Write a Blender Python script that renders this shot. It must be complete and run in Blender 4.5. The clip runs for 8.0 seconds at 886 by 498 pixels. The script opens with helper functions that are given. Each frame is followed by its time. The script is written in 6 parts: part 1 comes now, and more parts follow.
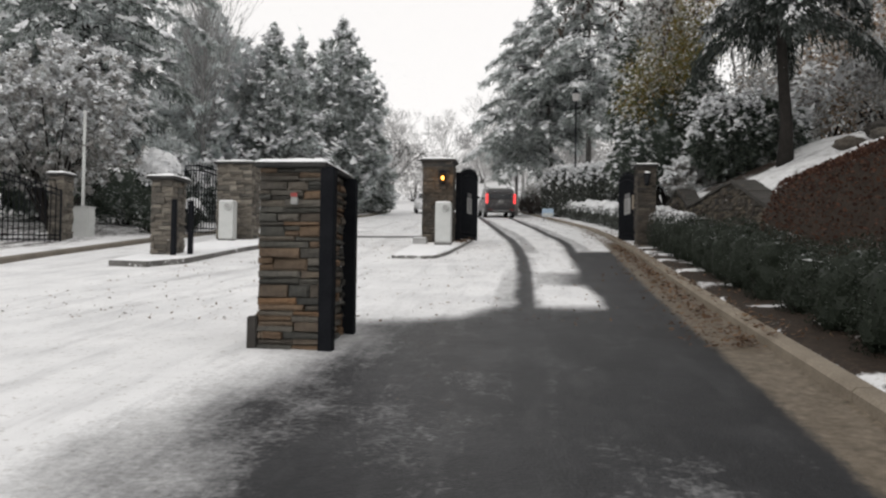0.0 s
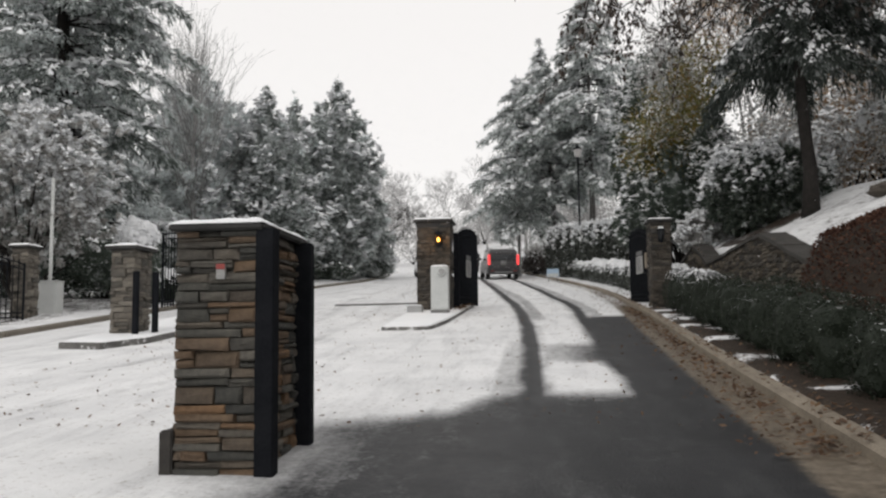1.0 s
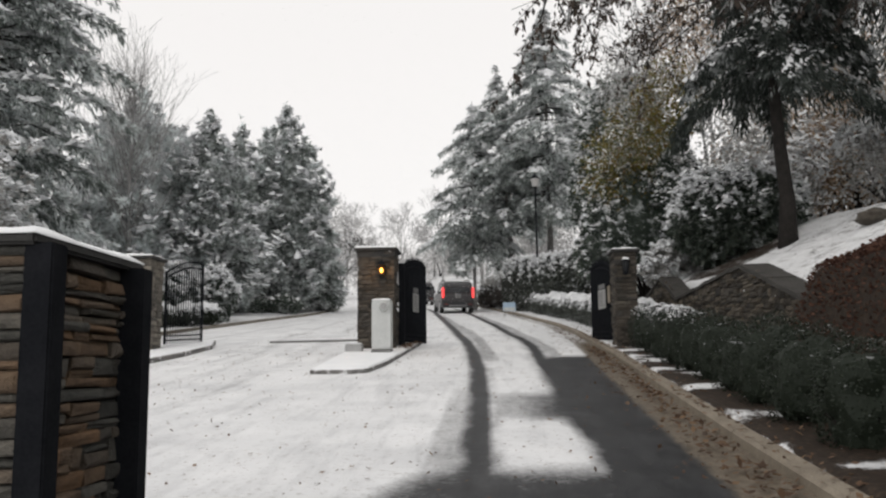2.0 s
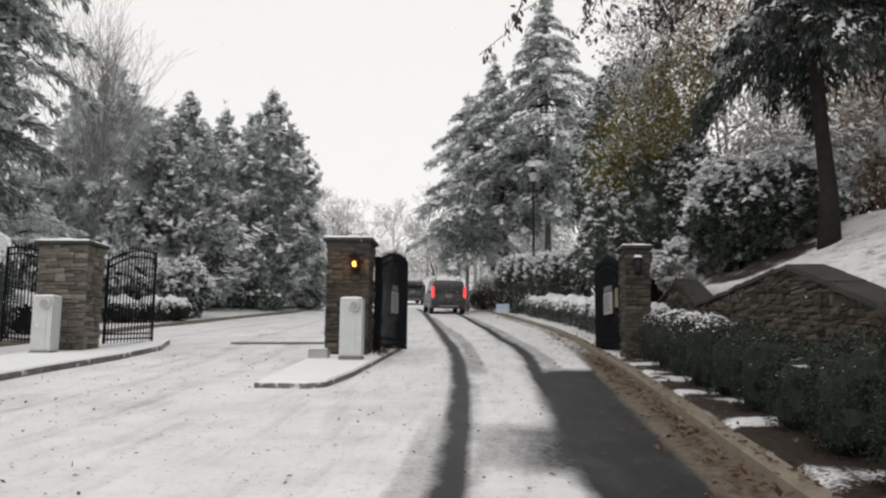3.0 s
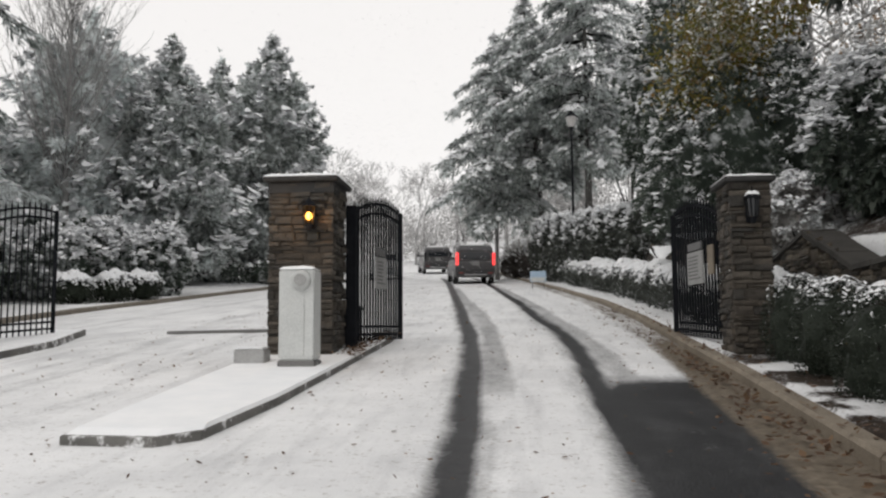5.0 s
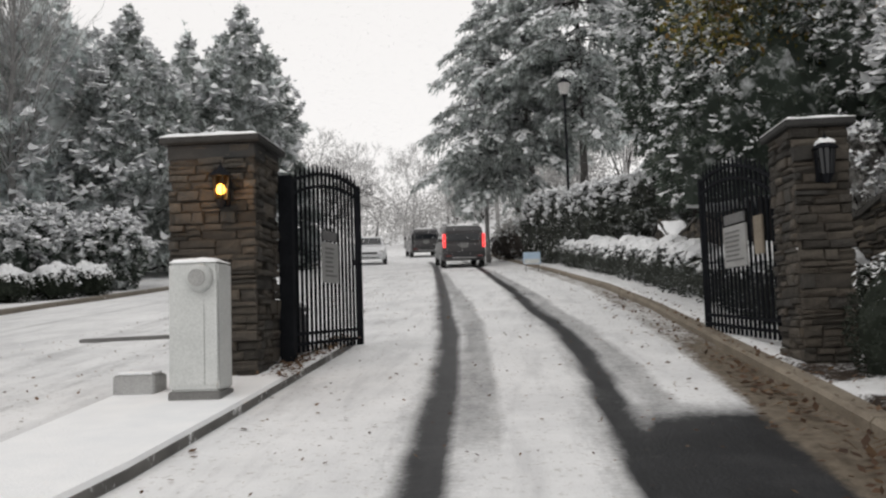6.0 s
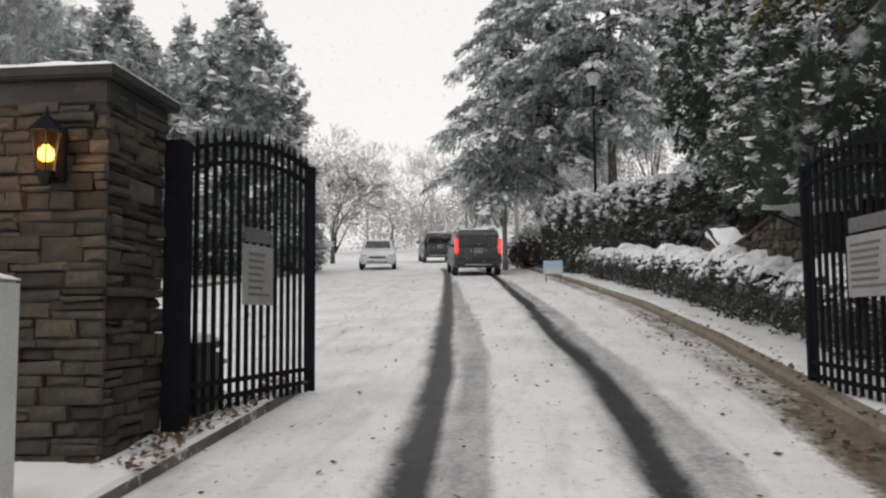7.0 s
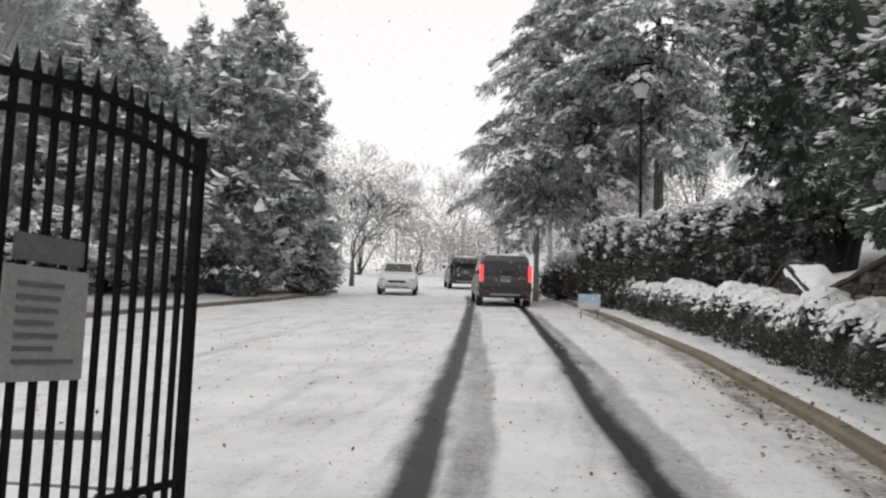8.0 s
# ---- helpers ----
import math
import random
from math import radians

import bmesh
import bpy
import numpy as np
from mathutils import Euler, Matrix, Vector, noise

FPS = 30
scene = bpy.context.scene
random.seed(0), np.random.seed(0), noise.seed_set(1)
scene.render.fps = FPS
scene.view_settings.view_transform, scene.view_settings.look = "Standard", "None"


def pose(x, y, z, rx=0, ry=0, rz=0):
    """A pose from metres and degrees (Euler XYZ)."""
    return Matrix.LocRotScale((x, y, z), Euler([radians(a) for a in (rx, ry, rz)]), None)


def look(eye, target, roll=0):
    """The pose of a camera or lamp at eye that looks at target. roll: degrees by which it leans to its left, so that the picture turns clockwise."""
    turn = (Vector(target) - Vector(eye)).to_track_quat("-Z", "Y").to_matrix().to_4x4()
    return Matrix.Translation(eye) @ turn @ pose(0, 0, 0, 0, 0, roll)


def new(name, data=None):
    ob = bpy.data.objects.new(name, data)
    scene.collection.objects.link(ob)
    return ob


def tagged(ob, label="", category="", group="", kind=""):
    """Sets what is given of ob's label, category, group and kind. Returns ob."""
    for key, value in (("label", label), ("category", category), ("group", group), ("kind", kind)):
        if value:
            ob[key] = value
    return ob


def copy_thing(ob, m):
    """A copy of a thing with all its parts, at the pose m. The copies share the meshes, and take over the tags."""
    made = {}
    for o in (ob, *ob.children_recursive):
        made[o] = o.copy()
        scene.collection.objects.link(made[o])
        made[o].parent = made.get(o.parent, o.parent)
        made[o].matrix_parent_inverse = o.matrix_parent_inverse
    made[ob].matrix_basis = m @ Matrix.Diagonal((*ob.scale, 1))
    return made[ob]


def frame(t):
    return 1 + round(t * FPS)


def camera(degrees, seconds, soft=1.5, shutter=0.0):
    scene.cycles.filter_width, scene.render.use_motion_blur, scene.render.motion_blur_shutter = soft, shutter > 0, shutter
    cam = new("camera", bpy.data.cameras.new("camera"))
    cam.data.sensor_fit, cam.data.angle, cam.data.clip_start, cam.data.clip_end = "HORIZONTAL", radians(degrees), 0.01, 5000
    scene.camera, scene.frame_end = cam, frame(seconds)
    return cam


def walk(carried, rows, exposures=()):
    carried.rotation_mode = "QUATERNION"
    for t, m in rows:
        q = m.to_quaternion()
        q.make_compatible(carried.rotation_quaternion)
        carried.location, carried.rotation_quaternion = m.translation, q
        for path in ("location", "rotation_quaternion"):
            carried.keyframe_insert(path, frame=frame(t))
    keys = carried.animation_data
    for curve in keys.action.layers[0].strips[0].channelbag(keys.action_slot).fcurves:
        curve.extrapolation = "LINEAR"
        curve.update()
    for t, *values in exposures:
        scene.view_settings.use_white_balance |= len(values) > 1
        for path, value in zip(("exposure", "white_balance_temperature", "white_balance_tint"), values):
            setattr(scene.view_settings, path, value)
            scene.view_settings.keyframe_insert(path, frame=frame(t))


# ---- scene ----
cam = camera(54.1, 8.0, soft=2.3)
METRES, EYE, TILT, LEAN, TURN = 22.0, 1.35, 0.0, 0.0, 5.5
ROWS = [
    (0.0, 0.0, 0.0, 0.0, -0.02, 1.7, -0.79),
    (0.5, 0.0038, 0.0439, 0.0061, 0.11, 3.8, -0.22),
    (1.0, 0.0084, 0.0864, 0.0093, 0.36, 5.78, 0.69),
    (1.5, 0.0153, 0.1288, 0.0134, -0.72, 7.16, 1.12),
    (2.0, 0.0226, 0.1805, 0.0179, -2.43, 7.9, 0.68),
    (3.5, 0.0476, 0.3665, 0.0339, -2.61, 7.86, -0.97),
    (4.0, 0.0556, 0.4323, 0.0395, -1.66, 7.2, -0.68),
    (4.5, 0.063, 0.5017, 0.0442, -0.65, 6.36, -0.35),
    (6.0, 0.0854, 0.6959, 0.0611, -0.82, 4.57, 1.87),
    (6.5, 0.093, 0.7659, 0.0673, -0.14, 3.96, 1.54),
    (7.0, 0.1012, 0.8425, 0.0744, 0.39, 4.89, 0.52),
    (7.5, 0.1094, 0.9164, 0.0825, 0.88, 5.81, -0.96),
    (8.0, 0.115, 0.989, 0.09, 2.38, 6.47, -1.89),
]
walk(cam, [(t, pose(0, 0, EYE, TILT, LEAN, TURN) @ pose(METRES * x, METRES * y, METRES * z, 90 + pitch, roll, yaw)) for t, x, y, z, yaw, pitch, roll in ROWS],
     exposures=[(0.0, 0.10), (0.4, -0.02), (1.0, 0.03), (6.8, 0.04), (7.5, 0.09), (8.0, 0.14)])

# ---- world, sun ----
world = bpy.data.worlds.new("overcast_sky")
scene.world = world
world.use_nodes = True
wn, wl = world.node_tree.nodes, world.node_tree.links
wn.clear()
w_out = wn.new("ShaderNodeOutputWorld")
w_bg = wn.new("ShaderNodeBackground")
w_sky = wn.new("ShaderNodeTexSky")
w_sky.sky_type, w_sky.sun_disc = "NISHITA", False
w_sky.sun_elevation, w_sky.sun_rotation = radians(40), radians(200)
w_hsv = wn.new("ShaderNodeHueSaturation")
w_hsv.inputs["Saturation"].default_value = 0.06
w_hsv.inputs["Value"].default_value = 0.10
w_mix = wn.new("ShaderNodeMix")
w_mix.data_type = "RGBA"
w_mix.inputs["Factor"].default_value = 0.82
w_mix.inputs["B"].default_value = (1.0, 0.974, 0.958, 1)
wl.new(w_sky.outputs["Color"], w_hsv.inputs["Color"])
wl.new(w_hsv.outputs["Color"], w_mix.inputs["A"])
wl.new(w_mix.outputs["Result"], w_bg.inputs["Color"])
wl.new(w_bg.outputs["Background"], w_out.inputs["Surface"])
w_bg.inputs["Strength"].default_value = 1.02
sun_data = bpy.data.lights.new("sun", "SUN")
sun_data.energy, sun_data.angle, sun_data.color = 0.5, radians(40), (1.0, 0.97, 0.93)
sun = new("sun", sun_data)
sun.matrix_world = look((-20, -30, 45), (0, 20, 0))

# ---- materials ----
class Nodes:
    """A small builder for one node material."""

    def __init__(self, name):
        self.mat = bpy.data.materials.new(name)
        self.mat.use_nodes = True
        self.n, self.l = self.mat.node_tree.nodes, self.mat.node_tree.links
        self.p = self.n["Principled BSDF"]
        self.co = self.n.new("ShaderNodeTexCoord")

    def link(self, a, b):
        self.l.new(a, b)

    def noise(self, scale, detail=4, rough=0.6, coord="Object", stretch=None):
        t = self.n.new("ShaderNodeTexNoise")
        t.inputs["Scale"].default_value, t.inputs["Detail"].default_value = scale, detail
        t.inputs["Roughness"].default_value = rough
        source = self.co.outputs[coord]
        if stretch:
            mp = self.n.new("ShaderNodeMapping")
            mp.inputs["Scale"].default_value = stretch
            self.link(source, mp.inputs["Vector"])
            source = mp.outputs["Vector"]
        self.link(source, t.inputs["Vector"])
        return t.outputs["Fac"]

    def ramp(self, fac, stops):
        r = self.n.new("ShaderNodeValToRGB")
        e = r.color_ramp.elements
        while len(e) < len(stops):
            e.new(0.5)
        for k, (p, c) in enumerate(stops):
            e[k].position = p
            e[k].color = (*c, 1) if len(c) == 3 else c
        self.link(fac, r.inputs["Fac"])
        return r.outputs["Color"]

    def mix(self, fac, a, b, mode="MIX"):
        m = self.n.new("ShaderNodeMix")
        m.data_type, m.blend_type = "RGBA", mode
        for key, v in (("Factor", fac), ("A", a), ("B", b)):
            if isinstance(v, (int, float)):
                m.inputs[key].default_value = v
            elif isinstance(v, tuple):
                m.inputs[key].default_value = (*v, 1)
            else:
                self.link(v, m.inputs[key])
        return m.outputs["Result"]

    def math(self, op, a, b=0.0):
        m = self.n.new("ShaderNodeMath")
        m.operation = op
        for k, v in enumerate((a, b)):
            if isinstance(v, (int, float)):
                m.inputs[k].default_value = v
            else:
                self.link(v, m.inputs[k])
        return m.outputs["Value"]

    def attr(self, name):
        a = self.n.new("ShaderNodeAttribute")
        a.attribute_name = name
        return a.outputs["Fac"]

    def rand(self):
        return self.n.new("ShaderNodeObjectInfo").outputs["Random"]

    def island(self):
        return self.n.new("ShaderNodeNewGeometry").outputs["Random Per Island"]

    def bump(self, height, strength=0.3, distance=0.02):
        b = self.n.new("ShaderNodeBump")
        b.inputs["Strength"].default_value, b.inputs["Distance"].default_value = strength, distance
        self.link(height, b.inputs["Height"])
        self.link(b.outputs["Normal"], self.p.inputs["Normal"])

    def base(self, c, rough=0.6, metal=0.0):
        if isinstance(c, tuple):
            self.p.inputs["Base Color"].default_value = (*c, 1)
        else:
            self.link(c, self.p.inputs["Base Color"])
        if isinstance(rough, (int, float)):
            self.p.inputs["Roughness"].default_value = rough
        else:
            self.link(rough, self.p.inputs["Roughness"])
        self.p.inputs["Metallic"].default_value = metal
        return self.mat


def grained(name, c1, c2, scale=8, rough=0.7, metal=0.0, bump=0.2, fine=60, gloss=0.5):
    """Two tones over a broad noise, with a finer grain in tone and relief."""
    m = Nodes(name)
    broad, grain = m.noise(scale), m.noise(fine, 3)
    c = m.ramp(broad, [(0.3, c1), (0.7, c2)])
    c = m.mix(0.35, c, m.ramp(grain, [(0.25, tuple(0.6 * v for v in c1)), (0.75, tuple(min(1.0, 1.25 * v) for v in c2))]))
    m.bump(grain, bump, 0.01)
    m.p.inputs["Specular IOR Level"].default_value = gloss
    return m.base(c, rough, metal)


def leafy(name, stops, rough=0.55, dust=0.0, through_leaf=0.3, lie=0.0):
    """Leaves: a tone for each leaf, a slow drift over the crown, a dusting of snow in fine flecks; lie: how much snow lies on leaves that face up."""
    m = Nodes(name)
    c = m.ramp(m.island(), stops)
    c = m.mix(m.math("MULTIPLY", m.noise(0.9, 2), 0.5), c, stops[0][1])
    if dust:
        flecks = m.ramp(m.math("ADD", m.noise(3.4, 4, 0.65), m.math("MULTIPLY", m.noise(0.7, 3), 0.5)), [(0.88 - 0.5 * dust, (0, 0, 0)), (1.08 - 0.5 * dust, (0.85, 0.85, 0.85))])
        c = m.mix(flecks, c, (0.72, 0.735, 0.75))
    if lie:
        xyz = m.n.new("ShaderNodeSeparateXYZ")
        m.link(m.n.new("ShaderNodeNewGeometry").outputs["True Normal"], xyz.inputs["Vector"])
        level = m.math("ABSOLUTE", xyz.outputs["Z"])
        drift = m.math("ADD", m.math("MULTIPLY", m.noise(2.6, 3), 0.55), m.math("MULTIPLY", m.noise(11.0, 4, 0.7), 0.45))
        cover = m.ramp(m.math("MULTIPLY", m.math("POWER", level, 3.0), m.math("MULTIPLY", drift, 2.0)), [(0.92 - lie, (0, 0, 0)), (1.12 - lie, (1, 1, 1))])
        c = m.mix(cover, c, (0.74, 0.75, 0.765))
    m.p.inputs["Specular IOR Level"].default_value = 0.2
    # thin leaves pass part of the light on
    t, both = m.n.new("ShaderNodeBsdfTranslucent"), m.n.new("ShaderNodeMixShader")
    m.link(m.mix(1.0, c, (2.1, 2.16, 2.1), "MULTIPLY"), t.inputs["Color"])
    both.inputs[0].default_value = through_leaf
    m.link(m.p.outputs["BSDF"], both.inputs[1])
    m.link(t.outputs["BSDF"], both.inputs[2])
    m.link(both.outputs["Shader"], m.n["Material Output"].inputs["Surface"])
    return m.base(c, rough)


def snow_material(name="snow", scale=3.0):
    m = Nodes(name)
    c = m.ramp(m.noise(scale, 5), [(0.3, (0.80, 0.815, 0.83)), (0.7, (0.88, 0.885, 0.89))])
    m.bump(m.noise(45, 4), 0.35, 0.02)
    return m.base(c, 0.75)


SNOW = snow_material()


def flake_material():
    """A snowflake lets light through as much as it throws it back."""
    m = Nodes("snowflake")
    d, t, mix = m.n.new("ShaderNodeBsdfDiffuse"), m.n.new("ShaderNodeBsdfTranslucent"), m.n.new("ShaderNodeMixShader")
    for s in (d, t):
        s.inputs["Color"].default_value = (0.985, 0.985, 0.99, 1)
    m.link(d.outputs["BSDF"], mix.inputs[1])
    m.link(t.outputs["BSDF"], mix.inputs[2])
    m.link(mix.outputs["Shader"], m.n["Material Output"].inputs["Surface"])
    return m.mat


FLAKE = flake_material()
TREE_SNOW = grained("settled_snow", (0.70, 0.72, 0.74), (0.88, 0.885, 0.89), 2, 0.8, 0, 0.3, 20)


def ground_material():
    """Snow over asphalt, worn away by tyres, with tan grit and leaf litter by the kerb."""
    m = Nodes("snowy_ground")
    bare, dirt, litter = m.attr("bare"), m.attr("dirt"), m.attr("litter")
    ragged = m.math("SUBTRACT", m.noise(3.5, 6, 0.7), 0.5)
    fine = m.math("SUBTRACT", m.noise(22, 4, 0.7), 0.5)
    streak = m.math("SUBTRACT", m.noise(1.6, 5, 0.65, "Object", (2.2, 0.28, 1)), 0.5)
    edge = m.math("ADD", m.math("ADD", m.math("MULTIPLY", ragged, 0.35), m.math("MULTIPLY", fine, 0.5)), m.math("MULTIPLY", streak, 0.35))
    snow = m.ramp(m.noise(0.8, 6, 0.65), [(0.28, (0.62, 0.625, 0.635)), (0.5, (0.74, 0.745, 0.75)), (0.72, (0.83, 0.833, 0.838))])
    specks = m.ramp(m.noise(16, 3, 0.75), [(0.58, (1, 1, 1)), (0.68, (0.50, 0.47, 0.43))])
    snow = m.mix(0.6, snow, specks, "MULTIPLY")
    snow = m.mix(0.7, snow, m.ramp(streak, [(0.0, (1, 1, 1)), (0.16, (0.78, 0.78, 0.785)), (0.3, (0.62, 0.62, 0.625))]), "MULTIPLY")
    asphalt = m.ramp(m.noise(90, 3), [(0.3, (0.011, 0.0115, 0.013)), (0.75, (0.028, 0.029, 0.032))])
    asphalt = m.mix(m.ramp(m.noise(1.3, 4), [(0.45, (0, 0, 0)), (0.85, (0.5, 0.5, 0.5))]), asphalt, (0.055, 0.056, 0.06))
    grit = m.ramp(m.noise(38, 3, 0.8), [(0.66, (0, 0, 0)), (0.78, (0.3, 0.3, 0.3))])
    asphalt = m.mix(grit, asphalt, (0.42, 0.425, 0.43))
    tan = m.ramp(m.noise(12, 5, 0.7), [(0.3, (0.075, 0.062, 0.046)), (0.6, (0.18, 0.15, 0.115)), (0.8, (0.30, 0.26, 0.21))])
    brown = m.ramp(m.noise(14, 5, 0.75), [(0.3, (0.014, 0.011, 0.009)), (0.55, (0.036, 0.026, 0.019)), (0.75, (0.085, 0.058, 0.040))])
    k = m.ramp(m.math("ADD", bare, edge), [(0.12, (0, 0, 0)), (0.85, (1, 1, 1))])
    wisps = m.ramp(m.noise(2.4, 6, 0.7, "Object", (1.6, 0.5, 1)), [(0.50, (1, 1, 1)), (0.80, (0.955, 0.955, 0.955))])
    k = m.mix(1.0, k, wisps, "MULTIPLY")
    c = m.mix(k, snow, asphalt)
    kd = m.ramp(m.math("ADD", dirt, edge), [(0.40, (0, 0, 0)), (0.65, (1, 1, 1))])
    c = m.mix(kd, c, tan)
    kl = m.ramp(m.math("ADD", litter, m.math("MULTIPLY", edge, 1.3)), [(0.42, (0, 0, 0)), (0.58, (1, 1, 1))])
    c = m.mix(kl, c, brown)
    rough = m.ramp(k, [(0.2, (0.8, 0.8, 0.8)), (0.9, (0.5, 0.5, 0.5))])
    m.p.inputs["Specular IOR Level"].default_value = 0.16
    m.bump(m.math("ADD", m.noise(45, 4), m.noise(7, 3)), 0.3, 0.02)
    return m.base(c, rough)


GROUND = ground_material()


def stone_material(name, stops, ob_random=True):
    """Split stone: one tone for each block, mottled, with a rough face."""
    m = Nodes(name)
    tone = m.ramp(m.rand() if ob_random else m.island(), stops)
    mott = m.ramp(m.noise(9, 6, 0.7), [(0.22, (0.25, 0.25, 0.26)), (0.5, (0.92, 0.9, 0.88)), (0.80, (1.9, 1.8, 1.65))])
    c = m.mix(0.75, tone, mott, "MULTIPLY")
    c = m.mix(m.ramp(m.noise(2.2, 4), [(0.5, (0, 0, 0)), (0.75, (0.5, 0.5, 0.5))]), c, (0.07, 0.07, 0.065))
    m.bump(m.math("ADD", m.noise(18, 6, 0.75), m.noise(110, 3)), 0.9, 0.03)
    m.p.inputs["Specular IOR Level"].default_value = 0.3
    return m.base(c, 0.75)


LEDGE = stone_material("ledge_stone", [(0.0, (0.055, 0.056, 0.053)), (0.2, (0.11, 0.11, 0.10)), (0.42, (0.17, 0.16, 0.14)),
                                        (0.60, (0.20, 0.135, 0.085)), (0.72, (0.085, 0.087, 0.082)), (0.86, (0.24, 0.145, 0.08)), (1.0, (0.14, 0.125, 0.105))])
FIELD = stone_material("field_stone", [(0.0, (0.038, 0.035, 0.031)), (0.35, (0.085, 0.075, 0.063)), (0.65, (0.12, 0.103, 0.085)),
                                        (0.85, (0.060, 0.057, 0.053)), (1.0, (0.165, 0.145, 0.120))])
# lighter copy of FIELD, its paleness standing in for windscreen glare
FIELD_GLARE = stone_material("field_stone_glare", [(0.0, (0.10, 0.095, 0.085)), (0.35, (0.17, 0.155, 0.135)), (0.65, (0.22, 0.20, 0.17)), (1.0, (0.28, 0.26, 0.225))])
WALL_STONE = stone_material("wall_stone", [(0.0, (0.030, 0.027, 0.024)), (0.3, (0.080, 0.069, 0.055)), (0.55, (0.15, 0.127, 0.10)), (0.75, (0.052, 0.050, 0.045)), (0.9, (0.22, 0.19, 0.15)), (1.0, (0.095, 0.08, 0.064))])
MORTAR = grained("mortar", (0.022, 0.020, 0.018), (0.05, 0.045, 0.04), 5, 0.9, 0, 0.5)
CAPSTONE = grained("cap_slab", (0.026, 0.026, 0.026), (0.055, 0.054, 0.052), 4, 0.75, 0, 0.4, 60, 0.2)
COPING = grained("coping_stone", (0.028, 0.027, 0.025), (0.066, 0.062, 0.056), 3, 0.85, 0, 0.6, 40, 0.2)
IRON = grained("black_iron", (0.008, 0.009, 0.011), (0.018, 0.019, 0.022), 6, 0.75, 0.0, 0.15, 60, 0.02)
WHITE_METAL = grained("white_enamel", (0.46, 0.475, 0.465), (0.58, 0.59, 0.575), 3, 0.5, 0, 0.05)
DARK_PLASTIC = grained("dark_plastic", (0.02, 0.02, 0.022), (0.04, 0.04, 0.042), 8, 0.4, 0, 0.1)
CONCRETE = grained("concrete", (0.13, 0.105, 0.078), (0.28, 0.24, 0.185), 1.8, 0.85, 0, 0.4, 50)
OLD_CONCRETE = grained("stained_concrete", (0.11, 0.095, 0.075), (0.21, 0.185, 0.15), 2.5, 0.85, 0, 0.4, 50)
PALE_CONCRETE = grained("pale_concrete", (0.24, 0.24, 0.235), (0.42, 0.42, 0.415), 3, 0.85, 0, 0.4, 50)
GREY_CONCRETE = grained("grey_concrete", (0.10, 0.10, 0.097), (0.20, 0.197, 0.19), 2.5, 0.85, 0, 0.4, 50)


def snowed_concrete():
    m = Nodes("snowed_concrete")
    c = m.ramp(m.noise(2.5, 4), [(0.3, (0.085, 0.083, 0.078)), (0.7, (0.17, 0.165, 0.155))])
    cover = m.ramp(m.math("ADD", m.noise(2.2, 5, 0.7), m.math("MULTIPLY", m.noise(14, 4), 0.4)), [(0.76, (0, 0, 0)), (0.86, (1, 1, 1))])
    c = m.mix(cover, c, (0.78, 0.785, 0.79))
    m.bump(m.noise(40, 4), 0.4, 0.01)
    return m.base(c, 0.85)


SNOWED_CONCRETE = snowed_concrete()
BARK = grained("bark", (0.012, 0.011, 0.010), (0.036, 0.032, 0.029), 6, 0.9, 0, 0.9, 30, 0.2)
GREY_BARK = grained("grey_bark", (0.05, 0.047, 0.044), (0.15, 0.144, 0.138), 5, 0.9, 0, 0.8, 25, 0.2)
FROST_BARK = grained("frosted_bark", (0.16, 0.155, 0.15), (0.42, 0.415, 0.41), 3, 0.9, 0, 0.5, 20)


def veil(name, stops):
    """Twigs far off, haze put into their pale tones: as much light through them as off them."""
    m = Nodes(name)
    c = m.ramp(m.island(), stops)
    d, t, mix = m.n.new("ShaderNodeBsdfDiffuse"), m.n.new("ShaderNodeBsdfTranslucent"), m.n.new("ShaderNodeMixShader")
    for s in (d, t):
        m.link(c, s.inputs["Color"])
    m.link(d.outputs["BSDF"], mix.inputs[1])
    m.link(t.outputs["BSDF"], mix.inputs[2])
    m.link(mix.outputs["Shader"], m.n["Material Output"].inputs["Surface"])
    return m.mat


# grey tones of twig and bark stand in for the haze before them
MIST_LEAF = veil("hazed_twigs", [(0.0, (0.37, 0.365, 0.36)), (1.0, (0.50, 0.495, 0.49))])
MIST_BARK = grained("hazed_bark", (0.24, 0.237, 0.235), (0.40, 0.397, 0.395), 1, 0.9, 0, 0.3, 20)
# the next two have base tones raised to stand in for haze
NEEDLE = leafy("conifer_needles", [(0.0, (0.085, 0.098, 0.091)), (0.5, (0.14, 0.157, 0.148)), (1.0, (0.21, 0.227, 0.217))], 0.6, 0.38, 0.4)
NEEDLE_HAZED = leafy("hazed_needles", [(0.0, (0.12, 0.133, 0.125)), (0.5, (0.185, 0.202, 0.192)), (1.0, (0.26, 0.278, 0.268))], 0.7, 0.36, 0.4)
NEEDLE_DARK = leafy("dark_needles", [(0.0, (0.026, 0.033, 0.029)), (0.6, (0.052, 0.062, 0.055)), (1.0, (0.095, 0.106, 0.096))], 0.6, 0.16, 0.3)
# frost and snow dust, with the tone paled further for haze
NEEDLE_FROST = leafy("frosted_hazed_needles", [(0.0, (0.14, 0.15, 0.145)), (0.5, (0.21, 0.223, 0.216)), (1.0, (0.30, 0.312, 0.305))], 0.7, 0.6, 0.4)
HOLLY = leafy("evergreen_leaves", [(0.0, (0.040, 0.052, 0.042)), (0.6, (0.082, 0.100, 0.083)), (1.0, (0.15, 0.166, 0.14))], 0.5, 0.12, 0.35, 0.22)
